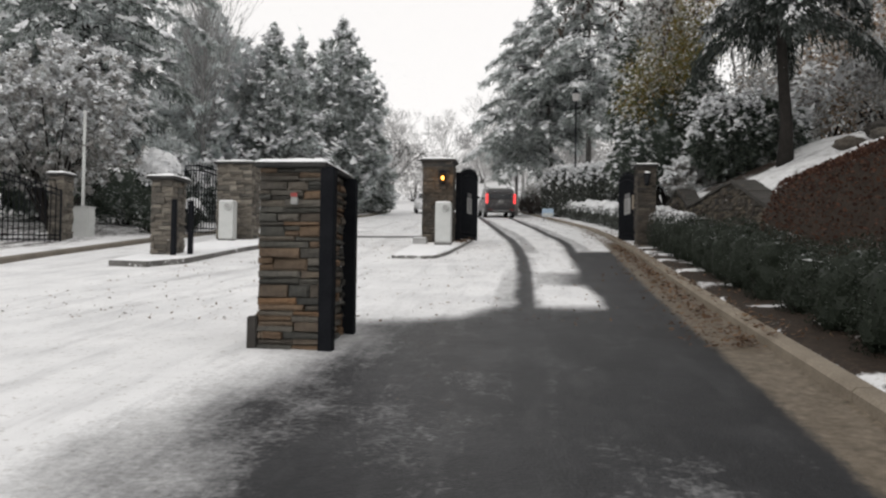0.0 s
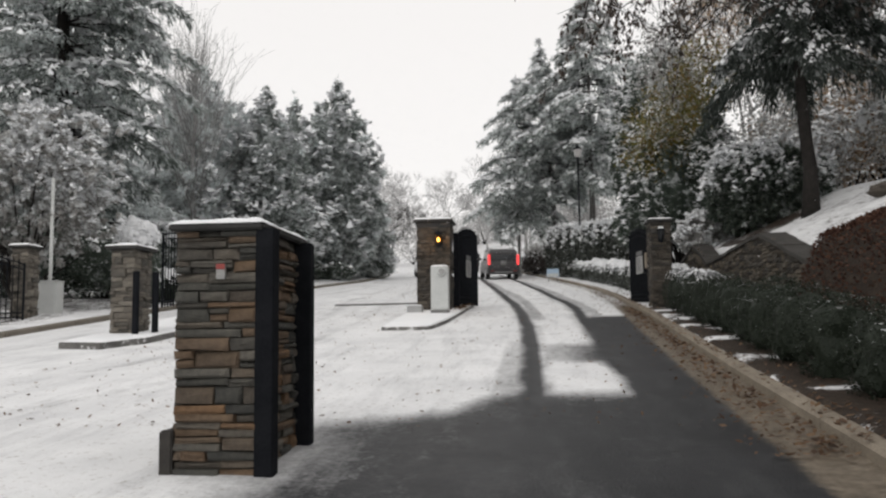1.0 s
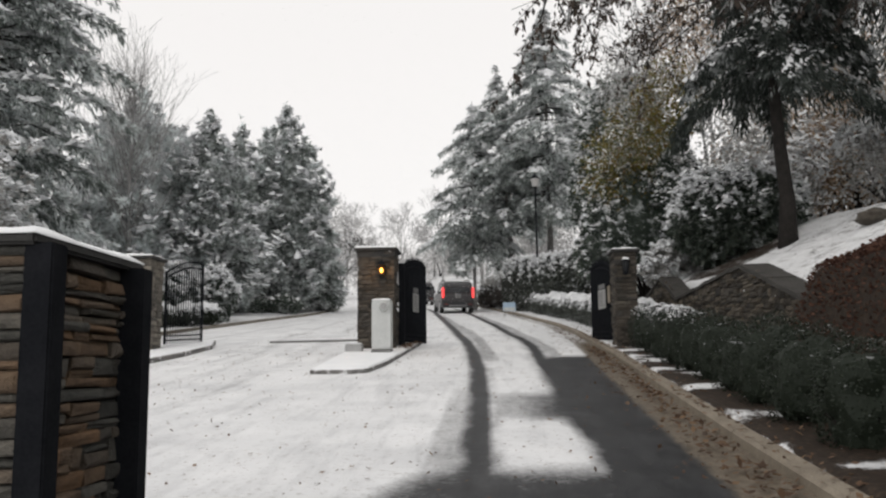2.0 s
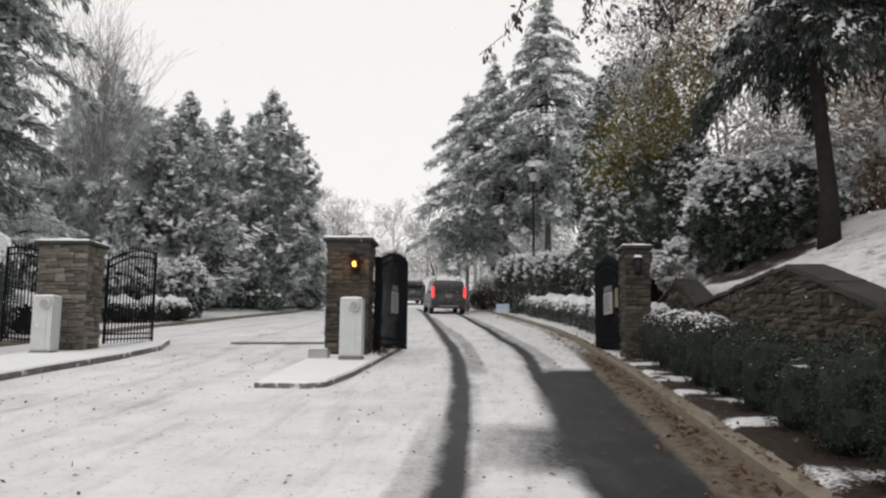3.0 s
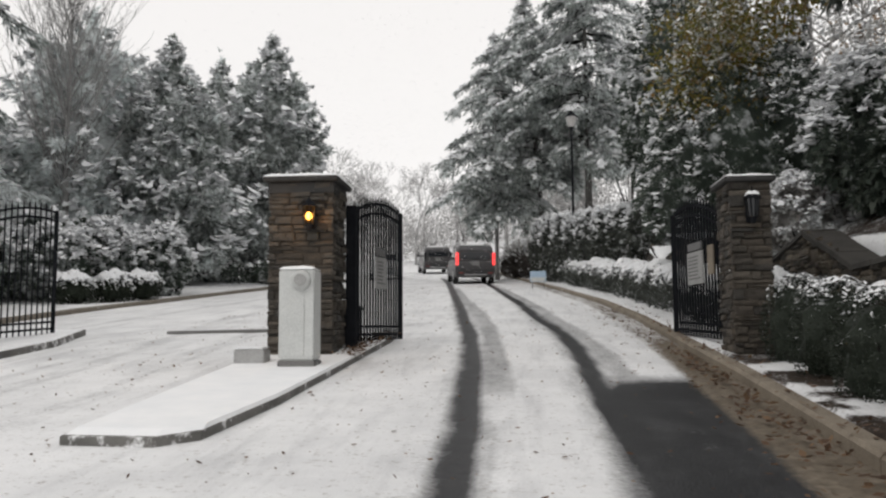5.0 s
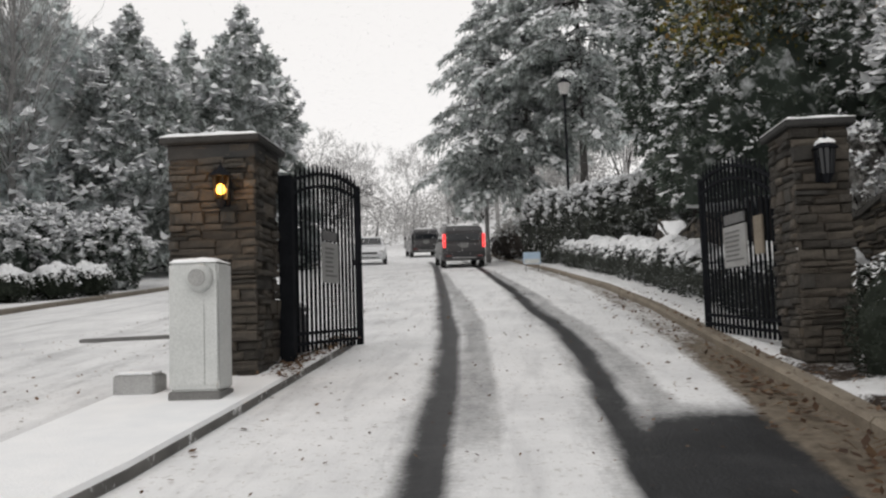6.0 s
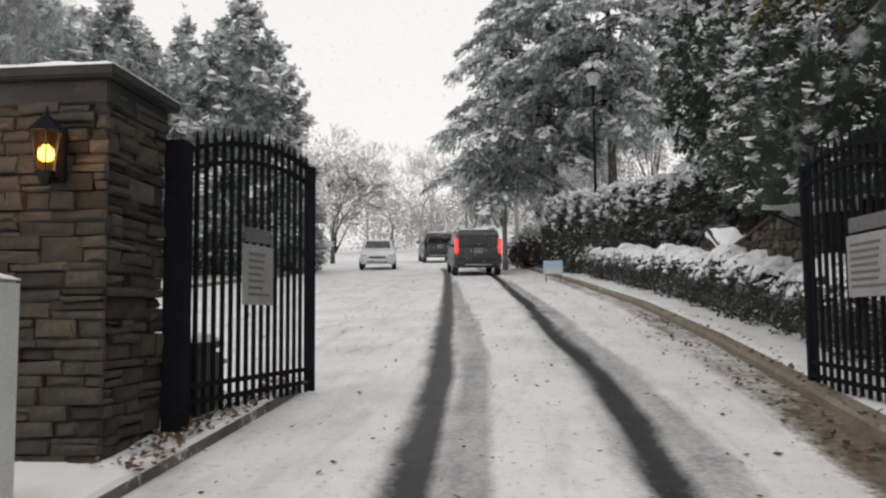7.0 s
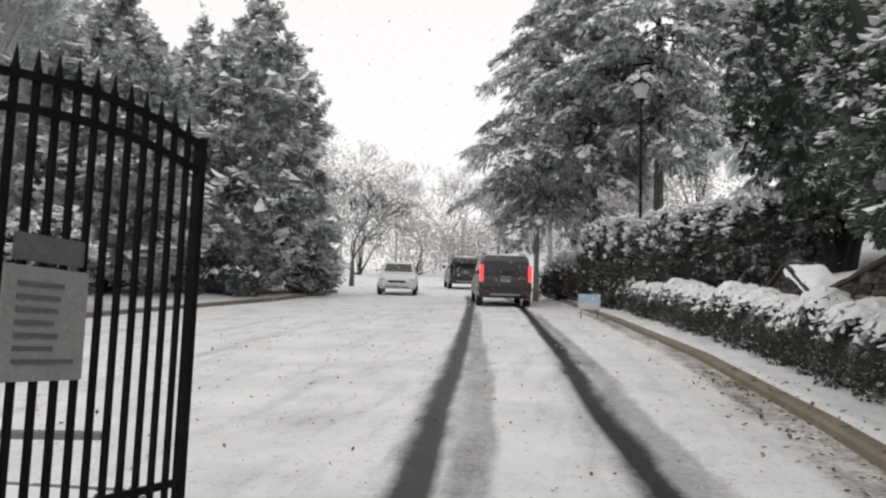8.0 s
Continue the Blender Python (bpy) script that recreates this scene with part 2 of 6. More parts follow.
BOX = leafy("boxwood_leaves", [(0.0, (0.012, 0.016, 0.011)), (0.6, (0.026, 0.034, 0.023)), (1.0, (0.056, 0.064, 0.045))], 0.55, 0.0, 0.12)
BOX_DUSTED = leafy("frost_dusted_boxwood", [(0.0, (0.018, 0.023, 0.017)), (0.6, (0.030, 0.038, 0.028)), (1.0, (0.046, 0.054, 0.040))], 0.55, 0.0, 0.12, 0.16)
BOX_FROST = leafy("faintly_frosted_boxwood", [(0.0, (0.014, 0.019, 0.013)), (0.6, (0.025, 0.033, 0.023)), (1.0, (0.040, 0.048, 0.034))], 0.55, 0.0, 0.12, 0.08)
# snow dust over leaf tones that are lightened to stand in for haze
BOX_SNOWED = leafy("snowed_hazed_boxwood", [(0.0, (0.035, 0.040, 0.034)), (0.6, (0.062, 0.068, 0.058)), (1.0, (0.11, 0.115, 0.10))], 0.6, 0.20, 0.2, 0.30)
AUTUMN = leafy("turning_leaves", [(0.0, (0.085, 0.086, 0.024)), (0.45, (0.16, 0.145, 0.036)), (0.75, (0.23, 0.155, 0.045)), (1.0, (0.19, 0.10, 0.045))], 0.6, 0.15)
DEAD_LEAF = leafy("dead_leaves", [(0.0, (0.06, 0.04, 0.03)), (0.6, (0.14, 0.085, 0.055)), (1.0, (0.24, 0.16, 0.10))], 0.8)
WITHERED = leafy("withered_leaves", [(0.0, (0.030, 0.025, 0.022)), (0.6, (0.065, 0.052, 0.044)), (1.0, (0.12, 0.095, 0.08))], 0.8)
LAUREL = leafy("laurel_leaves", [(0.0, (0.034, 0.045, 0.036)), (0.6, (0.070, 0.086, 0.071)), (1.0, (0.13, 0.145, 0.122))], 0.5, 0.25, 0.3, 0.45)
BROWN_TWIG = leafy("brown_twigs", [(0.0, (0.035, 0.030, 0.028)), (0.6, (0.075, 0.066, 0.061)), (1.0, (0.14, 0.125, 0.117))], 0.8, 0.12)
RUSSET = leafy("russet_leaves", [(0.0, (0.026, 0.013, 0.010)), (0.6, (0.078, 0.038, 0.027)), (1.0, (0.15, 0.080, 0.056))], 0.8)
DRY_BRUSH = leafy("dry_brush", [(0.0, (0.16, 0.105, 0.070)), (0.6, (0.32, 0.225, 0.15)), (1.0, (0.47, 0.37, 0.27))], 0.9, 0.2)
GREY_TWIG = leafy("grey_brush", [(0.0, (0.17, 0.163, 0.155)), (0.6, (0.29, 0.28, 0.27)), (1.0, (0.45, 0.44, 0.43))], 0.9, 0.3)
DARK_PAINT = grained("dark_car_paint", (0.055, 0.054, 0.056), (0.09, 0.088, 0.09), 2, 0.35, 0.3, 0.05)
WHITE_PAINT = grained("white_car_paint", (0.62, 0.63, 0.65), (0.74, 0.75, 0.76), 2, 0.35, 0, 0.05)
GLASS = Nodes("tinted_glass").base((0.015, 0.017, 0.02), 0.08)
RUBBER = grained("tyre_rubber", (0.012, 0.012, 0.012), (0.03, 0.03, 0.03), 12, 0.85)
CHROME = grained("bright_metal", (0.45, 0.45, 0.46), (0.6, 0.6, 0.61), 10, 0.3, 1.0, 0.05)
PANEL = grained("sign_panel", (0.24, 0.24, 0.235), (0.36, 0.36, 0.35), 4, 0.6, 0, 0.1)
BAR_INK = grained("sign_ink", (0.10, 0.10, 0.10), (0.16, 0.16, 0.16), 20, 0.7)
BLUE_PANEL = grained("blue_sign_panel", (0.30, 0.42, 0.55), (0.42, 0.54, 0.66), 6, 0.5, 0, 0.05)
RED_BADGE = grained("red_badge", (0.22, 0.035, 0.03), (0.32, 0.05, 0.04), 20, 0.5)


def glowing(name, colour, strength):
    m = Nodes(name)
    m.base(tuple(0.2 * v for v in colour), 0.3)
    m.p.inputs["Emission Color"].default_value = (*colour, 1)
    m.p.inputs["Emission Strength"].default_value = strength
    return m.mat


TAIL = glowing("lit_tail_lamp", (1.0, 0.06, 0.06), 1.6)
FLAME = glowing("lamp_flame", (1.0, 0.47, 0.10), 9.0)
AMBER_GLASS = Nodes("amber_glass")
AMBER_GLASS.p.inputs["Transmission Weight"].default_value = 1.0
AMBER_GLASS.p.inputs["IOR"].default_value = 1.12
AMBER = AMBER_GLASS.base((1.0, 0.66, 0.30), 0.32)
LAMP_GLASS = Nodes("lantern_glass").base((0.42, 0.41, 0.40), 0.25)


# ---- mesh helpers ----
def part(name, bm, material, parent=None, label="", smooth=False):
    """Links a bmesh as one mesh object, under a thing or a part."""
    me = bpy.data.meshes.new(name)
    bm.to_mesh(me)
    bm.free()
    return piece(name, me, material, parent, label, smooth)


def piece(name, me, material, parent=None, label="", smooth=False):
    if material and not me.materials:
        me.materials.append(material)
    if smooth:
        me.shade_smooth()
    ob = new(name, me)
    if parent:
        ob.parent = parent
    if label:
        ob["label"] = label
    return ob


def thing(name, at, label, category, group="", kind="", turn=0.0):
    ob = new(name)
    ob.empty_display_size = 0.2
    ob.matrix_basis = pose(*at, 0, 0, turn)
    return tagged(ob, label, category, group, kind)


def raw(name, verts, faces):
    me = bpy.data.meshes.new(name)
    me.from_pydata(verts, [], faces)
    return me


def quick(name, verts, sizes):
    """A mesh of faces that share no corners: verts in order, so many to a face."""
    n = len(verts)
    me = bpy.data.meshes.new(name)
    k = n // sizes
    me.vertices.add(n)
    me.vertices.foreach_set("co", np.asarray(verts, dtype=np.float32).ravel())
    me.loops.add(n)
    me.loops.foreach_set("vertex_index", np.arange(n, dtype=np.int32))
    me.polygons.add(k)
    me.polygons.foreach_set("loop_start", np.arange(k, dtype=np.int32) * sizes)
    me.update(calc_edges=True)
    return me


def box(bm, x0, x1, y0, y1, z0, z1, bevel=0.0):
    r = bmesh.ops.create_cube(bm, size=1.0)
    for v in r["verts"]:
        v.co = Vector(((x0 + x1) / 2 + v.co.x * (x1 - x0), (y0 + y1) / 2 + v.co.y * (y1 - y0), (z0 + z1) / 2 + v.co.z * (z1 - z0)))
    if bevel:
        edges = list({e for v in r["verts"] for e in v.link_edges})
        bmesh.ops.bevel(bm, geom=edges, offset=bevel, segments=2, affect="EDGES")
    return bm


def boxed(x0, x1, y0, y1, z0, z1, bevel=0.0):
    return box(bmesh.new(), x0, x1, y0, y1, z0, z1, bevel)


def tube(bm, a, b, ra, rb, sides=8):
    """A tapered round bar from a to b."""
    a, b = Vector(a), Vector(b)
    d = b - a
    m = Matrix.Translation((a + b) / 2) @ d.to_track_quat("Z", "Y").to_matrix().to_4x4()
    bmesh.ops.create_cone(bm, cap_ends=True, segments=sides, radius1=ra, radius2=rb, depth=d.length, matrix=m)
    return bm


def tubes(segments, sides=5):
    """Many tapered tubes in one mesh; segments: rows of a, b, ra, rb."""
    s = np.asarray(segments, dtype=np.float64)
    a, b, ra, rb = s[:, 0:3], s[:, 3:6], s[:, 6:7], s[:, 7:8]
    d = b - a
    d /= np.maximum(np.linalg.norm(d, axis=1, keepdims=True), 1e-6)
    ref = np.where(np.abs(d[:, 2:3]) > 0.9, np.array([[1.0, 0, 0]]), np.array([[0, 0, 1.0]]))
    u = np.cross(d, ref)
    u /= np.linalg.norm(u, axis=1, keepdims=True)
    v = np.cross(d, u)
    quads = []
    for k in range(sides):
        ring = []
        for j in (k, k + 1):
            c, sn = math.cos(2 * math.pi * j / sides), math.sin(2 * math.pi * j / sides)
            ring.append((a + ra * (c * u + sn * v), b + rb * (c * u + sn * v)))
        quads.append(np.stack([ring[0][0], ring[1][0], ring[1][1], ring[0][1]], axis=1))
    return np.concatenate(quads, axis=0).reshape(-1, 3)


def unit(a):
    return a / np.maximum(np.linalg.norm(a, axis=-1, keepdims=True), 1e-6)


def blades(P, D, L, W, rng, flat=0.0, droop=0.0, face=None):
    """Leaf-shaped quads: foot P, way D, length L, width W. flat turns them to lie level, face to look that way."""
    n = len(P)
    r = unit(rng.normal(size=(n, 3))) if face is None else unit(face + rng.normal(scale=0.22, size=(n, 3)))
    side = np.cross(D, r)
    if flat:
        level = np.cross(D, np.array([[0, 0, 1.0]]))
        side = unit(side) * (1 - flat) + unit(level) * flat
    side = unit(side)
    mid, tip = P + D * L[:, None] * 0.5, P + D * L[:, None]
    mid[:, 2] -= droop * L * 0.25
    tip[:, 2] -= droop * L
    w = W[:, None] * 0.5
    return np.stack([P, mid + side * w, tip, mid - side * w], axis=1).reshape(-1, 3)


def pads(P, D, L, W, rng):
    """Little roofs of snow: two quads each, ridge up, lying along D."""
    level = unit(np.cross(D, np.array([[0, 0, 1.0]])) + 0.15 * rng.normal(size=D.shape))
    a, b = P - D * L[:, None] * 0.5, P + D * L[:, None] * 0.5
    up = np.zeros_like(P)
    up[:, 2] = W * 0.3
    w = W[:, None] * 0.5
    q1 = np.stack([a + up * 0.5, b + up * 0.5, b * 0.6 + a * 0.4 + level * w - up * 0.6, a * 0.7 + b * 0.3 + level * w - up * 0.6], axis=1)
    q2 = np.stack([b + up * 0.5, a + up * 0.5, a * 0.6 + b * 0.4 - level * w - up * 0.6, b * 0.7 + a * 0.3 - level * w - up * 0.6], axis=1)
    return np.concatenate([q1, q2], axis=1).reshape(-1, 3)


# ---- the lie of the land ----
KERB = [(-30, 1.6), (0, 2.05), (12, 2.25), (17, 2.42), (22, 2.58), (30, 2.66), (36, 2.5), (45, 1.7), (54, 0.6), (66, -1.0), (80, -3.6), (110, -11), (200, -40)]
LEFT_KERB = [(-30, -8.5), (0, -9.0), (16, -10.1), (23, -10.6), (34, -10.9), (43, -10.4), (52, -9.6), (66, -9.8), (80, -12), (110, -19), (200, -48)]


def along(table, y):
    return np.interp(y, [r[0] for r in table], [r[1] for r in table])


def smooth(a, b, v):
    k = np.clip((v - a) / (b - a), 0, 1)
    return k * k * (3 - 2 * k)


def road_z(y):
    """The drive climbs all the way, a little steeper beyond the gate."""
    y = np.asarray(y, dtype=np.float64)
    far = np.clip(y - 26, 0, 40)
    return 0.0908 * y + 0.00016 * far ** 2 + 0.0128 * np.clip(y - 66, 0, 200) - 0.06 * np.clip(y - 150, 0, 3000)


def land_z(x, y):
    x, y = np.asarray(x, dtype=np.float64), np.asarray(y, dtype=np.float64)
    z = road_z(y)
    r = x - along(KERB, y) - 0.16
    z = z + 0.09 * smooth(0, 0.1, r)
    r = r - 0.26
    near = 1 - smooth(15.0, 15.9, y)
    past = smooth(27, 34, y)
    bank = near * (0.15 * smooth(0.3, 0.9, r) + (2.70 - 0.0908 * np.clip(y, 4, 16)) * smooth(0.85, 1.5, r) + 0.10 * smooth(1.4, 2.2, r) + 0.46 * np.clip(r - 1.8, 0, 3) + 0.24 * np.clip(r - 4.8, 0, 25))
    wall = (1 - near) * (1 - past) * (0.15 * smooth(0.4, 1.0, r) + 1.20 * smooth(1.42, 1.75, r) + 0.48 * np.clip(r - 1.8, 0, 3) + 0.24 * np.clip(r - 4.8, 0, 25))
    beyond = past * (0.10 * smooth(0.3, 1.5, r) + 1.1 * smooth(1.5, 2.4, r) + 0.24 * np.clip(r - 2.4, 0, 26))
    z = z + bank + wall + beyond
    l = along(LEFT_KERB, y) - 0.2 - x
    return z + 0.10 * smooth(0, 0.1, l) + 0.05 * np.clip(l - 1, 0, 20)


def gz(x, y):
    return float(land_z(x, y))


LEFT_TRACK = [(0, 0.05), (11.5, 0.0), (15.5, -0.01), (19.4, -0.08), (23, -0.22), (25, -0.34), (27.4, -0.46), (30, -0.74), (33, -0.97), (36, -1.25), (44.5, -2.06), (48, -2.4), (54, -3.0), (70, -5.2)]
RIGHT_TRACK = [(0, 1.4), (14, 1.25), (18, 1.12), (22.6, 1.12), (25, 1.17), (27.6, 1.07), (31.6, 0.69), (36, 0.43), (45.4, -0.42), (48, -0.65), (54, -1.3), (70, -3.6)]
OLD_LEFT = [(18, 0.25), (22, 0.10), (25, -0.02), (27.4, -0.13), (30, -0.34), (32.8, -0.58), (38, -1.2), (45, -1.95), (52, -2.6)]
OLD_RIGHT = [(18, 1.5), (24, 1.45), (27.6, 1.33), (31.7, 1.0), (36, 0.72), (45, -0.2), (52, -0.9)]


def glide(table, y):
    """along() with its corners rounded off."""
    return sum(along(table, y + q) for q in (-1.5, -1.0, -0.5, 0.0, 0.5, 1.0, 1.5)) / 7


def strip(x, y, table, width, soft, y0, y1):
    d = np.abs(x - glide(table, y))
    return (1 - smooth(width / 2 - soft, width / 2 + soft, d)) * smooth(y0, y0 + 1.5, y) * (1 - smooth(y1 - 4, y1, y))


def wear(x, y):
    """How far the snow is worn off the drive: 0 white, 1 black."""
    true_x = x
    x = x + 0.012 * np.sin(2.3 * y + 1.1) * np.sin(0.9 * y) + 0.006 * np.sin(7.1 * y + 2 * x)
    w1 = np.sin(1.3 * x + 0.8 * y + 1) + np.sin(2.7 * x - 1.5 * y + 2) + 0.6 * np.sin(4.9 * x + 3.1 * y)
    w2 = np.sin(1.9 * x - 0.6 * y) + 0.7 * np.sin(3.7 * x + 2.2 * y + 1.3) + 0.5 * np.sin(0.4 * x - 4.3 * y)
    dark = strip(x, y, LEFT_TRACK, 0.28, 0.06, -20, 62) * 0.98
    dark = np.maximum(dark, strip(x, y, RIGHT_TRACK, 0.28, 0.07, -20, 62) * 0.92)
    dark = np.maximum(dark, strip(x, y, LEFT_TRACK, 0.52, 0.14, -20, 40) * 0.30)
    dark = np.maximum(dark, strip(x, y, RIGHT_TRACK, 0.56, 0.15, -20, 40) * 0.34)
    dark = np.maximum(dark, strip(x, y, OLD_LEFT, 0.34, 0.05, 20, 50) * 0.48)
    dark = np.maximum(dark, strip(x, y, OLD_RIGHT, 0.32, 0.05, 20, 50) * 0.46)
    lane = glide([(10.5, 0.9), (11.7, 1.01), (13.1, 0.84), (16.0, 0.93), (18.1, 0.85), (21.8, 1.22), (23, 1.3)], y)
    right = smooth(lane - 0.16, lane + 0.18, x + 0.03 * w1) * (1 - smooth(21.4, 22.5, y + 0.15 * w2)) * (0.96 + 0.02 * w2)
    brink = along([(-2.6, 9.2), (-1.3, 9.5), (-0.8, 9.9), (-0.42, 10.7), (0.05, 11.05), (2.5, 11.1)], x)
    near = (1 - smooth(brink - 0.6, brink + 0.35, y + 0.08 * w2)) * smooth(-2.9, -1.1, x + 0.1 * w1) * (0.90 + 0.03 * w1)
    grey = 0.40 * smooth(-0.50, -0.36, x) * (1 - smooth(-0.16, -0.06, x)) * (1 - smooth(14.5, 19, y))
    grey2 = (0.42 + 0.45 * smooth(0.3, 1.0, x)) * smooth(12.9, 14.0, y + 0.12 * w1) * (1 - smooth(15.0, 16.4, y + 0.12 * w2)) * smooth(-0.05, 0.22, x)
    faint = 0.0 * x
    for table in ([(10, -6.6), (16, -4.9), (22, -4.9), (30, -6.0), (45, -6.7)], [(8, -5.5), (13, -3.9), (20, -3.7), (30, -4.6), (45, -5.4)], [(14, -8.9), (24, -8.6), (34, -8.4), (46, -7.6)]):
        faint = np.maximum(faint, strip(x, y, table, 0.32, 0.12, table[0][0], table[-1][0]) * 0.26)
    out = dark
    for other in (right, near, grey, grey2, faint):
        out = np.maximum(out, other)
    on_road = (true_x < along(KERB, y)) & (true_x > along(LEFT_KERB, y))
    return out * on_road


def build_ground():
    xs = np.unique(np.concatenate([np.linspace(-600, -60, 10), np.linspace(-60, -12, 33), np.arange(-12, -3, 0.25), np.arange(-3, 6, 0.09), np.linspace(6, 30, 49), np.linspace(30, 600, 13)]).round(4))
    ys = np.unique(np.concatenate([np.linspace(-300, -6, 12), np.arange(-6, 6, 0.5), np.arange(6, 36, 0.22), np.arange(36, 70, 0.4), np.linspace(70, 140, 36), np.linspace(140, 1500, 16)]).round(4))
    X, Y = np.meshgrid(xs, ys)
    sway = np.interp(ys, [r[0] for r in LEFT_TRACK], [r[1] for r in LEFT_TRACK])[:, None] * (1 - smooth(55, 75, Y))
    X = X + sway * (1 - smooth(3.2, 11.0, np.abs(X)))
    lift = np.array([[noise.noise((x * 0.35, y * 0.35, 0)) + 0.4 * noise.noise((x * 1.7, y * 1.7, 3)) for x in xs] for y in ys])
    off = np.clip(np.maximum(X - along(KERB, Y) - 0.5, along(LEFT_KERB, Y) - X) / 1.5, 0, 1)
    W = wear(X, Y)
    Z = land_z(X, Y) + lift * (0.01 + 0.10 * off) - 0.025 * W
    nx, ny = len(xs), len(ys)
    verts = np.stack([X, Y, Z], axis=-1).reshape(-1, 3)
    i = np.arange(nx * ny).reshape(ny, nx)
    faces = np.stack([i[:-1, :-1], i[:-1, 1:], i[1:, 1:], i[1:, :-1]], axis=-1).reshape(-1, 4)
    me = bpy.data.meshes.new("ground")
    me.from_pydata(verts.tolist(), [], faces.tolist())
    me.shade_smooth()
    r = X - along(KERB, Y)
    dirt = smooth(-0.72, -0.32, r) * (1 - smooth(0.16, 0.22, r)) * (0.80 - 0.27 * smooth(22, 28, Y) - 0.20 * smooth(44, 56, Y))
    brown = 0.62 * smooth(0.16, 0.2, r) * (1 - smooth(1.6, 1.9, r)) * (1 - smooth(14, 19, Y)) + 0.44 * smooth(0.16, 0.2, r) * (1 - smooth(1.6, 1.9, r)) * smooth(14, 19, Y) * (1 - smooth(23, 26, Y))
    left = np.sin(2.7 * Y + 1.3 * X + 0.4) + 0.8 * np.sin(4.9 * Y - 2.2 * X + 1.0) + 0.5 * np.sin(9.1 * Y + 5.0 * X)
    brown = brown + (0.20 - 0.42 * smooth(0.1, 1.2, left - 0.5 * smooth(14, 11, Y))) * smooth(0.16, 0.22, r) * (1 - smooth(0.75, 1.0, r)) * (1 - smooth(22.5, 24, Y))
    brown = np.maximum(brown, smooth(1.1, 1.4, r) * (1 - smooth(2.0, 2.7, r)) * (1 - smooth(15.4, 16.2, Y)))
    brown = np.maximum(brown, 0.62 * (1 - smooth(0.8, 1.15, np.hypot((X - 6.0) / 1.35, (Y - 24.6) / 2.0))))
    brown = np.maximum(brown, 0.42 * smooth(5.5, 7.0, r) * smooth(30, 34, Y))
    brown = np.maximum(brown, (0.27 + 0.14 * (1 - smooth(22, 26, Y))) * smooth(1.7, 2.3, r))
    brown = np.maximum(brown, (0.24 + 0.26 * (1 - smooth(30, 38, Y))) * smooth(0.3, 1.6, along(LEFT_KERB, Y) - X))
    for key, data in (("bare", W), ("dirt", dirt), ("litter", brown)):
        a = me.attributes.new(key, "FLOAT", "POINT")
        a.data.foreach_set("value", data.astype(np.float32).ravel())
    ob = piece("ground", me, GROUND)
    return tagged(ob, "snow covered sloping ground and drive with dark tyre tracks", "ground", kind="structure")


build_ground()


def kerb_run(name, table, y0, y1, width, height, material, label, inward, step=1.0):
    """A kerb as a chain of cast lengths that follows an edge of the drive."""
    root = thing(name, (0, 0, 0), label, "kerb", kind="structure")
    y = y0
    while y < y1:
        e = min(y + step * 3, y1) - 0.02
        verts, faces = [], []
        n = 3
        for k in range(n + 1):
            yy = y + (e - y) * k / n
            x = float(along(table, yy))
            z = float(road_z(yy))
            sgn = 1 if inward else -1
            for dx, dz in ((0, -0.2), (0.0, height - 0.03), (0.03, height), (width, height), (width, -0.2)):
                verts.append((x + sgn * dx, yy, z + dz))
        for k in range(n):
            for j in range(4):
                q = (5 * k + j, 5 * k + 5 + j, 5 * k + 6 + j, 5 * k + 1 + j)
                faces.append(q if inward else q[::-1])
        faces.append((0, 1, 2, 3, 4))
        faces.append(tuple(5 * n + j for j in (4, 3, 2, 1, 0)))
        piece("kerb_stone", raw("kerb_stone", verts, faces), material, root)
        y = e + 0.02
    return root


kerb_run("kerb_right", KERB, -6, 70, 0.16, 0.10, CONCRETE, "tan concrete kerb with fallen leaves beside the drive", True)
kerb_run("kerb_left", LEFT_KERB, -6, 60, 0.16, 0.12, OLD_CONCRETE, "low stained concrete kerb edging the snowy drive", False)


# ---- masonry ----
def stone_block(w, h, d, rng):
    """One split stone: back at y=0, a rounded rough face towards -y, corners uneven."""
    j = lambda s: rng.uniform(-s, s)
    back = [(-w / 2, 0, -h / 2), (w / 2, 0, -h / 2), (w / 2, 0, h / 2), (-w / 2, 0, h / 2)]
    c = min(0.013, h * 0.20, w * 0.15) * rng.uniform(0.5, 1.4)
    lean = j(0.008)
    edge = [(x * 0.985 + j(0.009), -d + c * 1.1 + j(0.005), z * 0.97 + j(0.007)) for x, _, z in back]
    front = [(x - math.copysign(c * 1.3, x) + j(0.012), -d + c * 0.25 + j(0.005) + lean * (1 if z > 0 else -1), z - math.copysign(c, z) + j(0.006)) for x, _, z in back]
    mid = [(j(0.2) * w, -d - rng.uniform(0.0, 0.010), j(0.12) * h)]
    verts = back + edge + front + mid
    faces = [(8, 9, 12), (9, 10, 12), (10, 11, 12), (11, 8, 12)]
    for a in (0, 4):
        for k in range(4):
            m = (k + 1) % 4
            faces.append((a + k, a + m, a + 4 + m, a + 4 + k))
    return raw("stone", verts, faces)


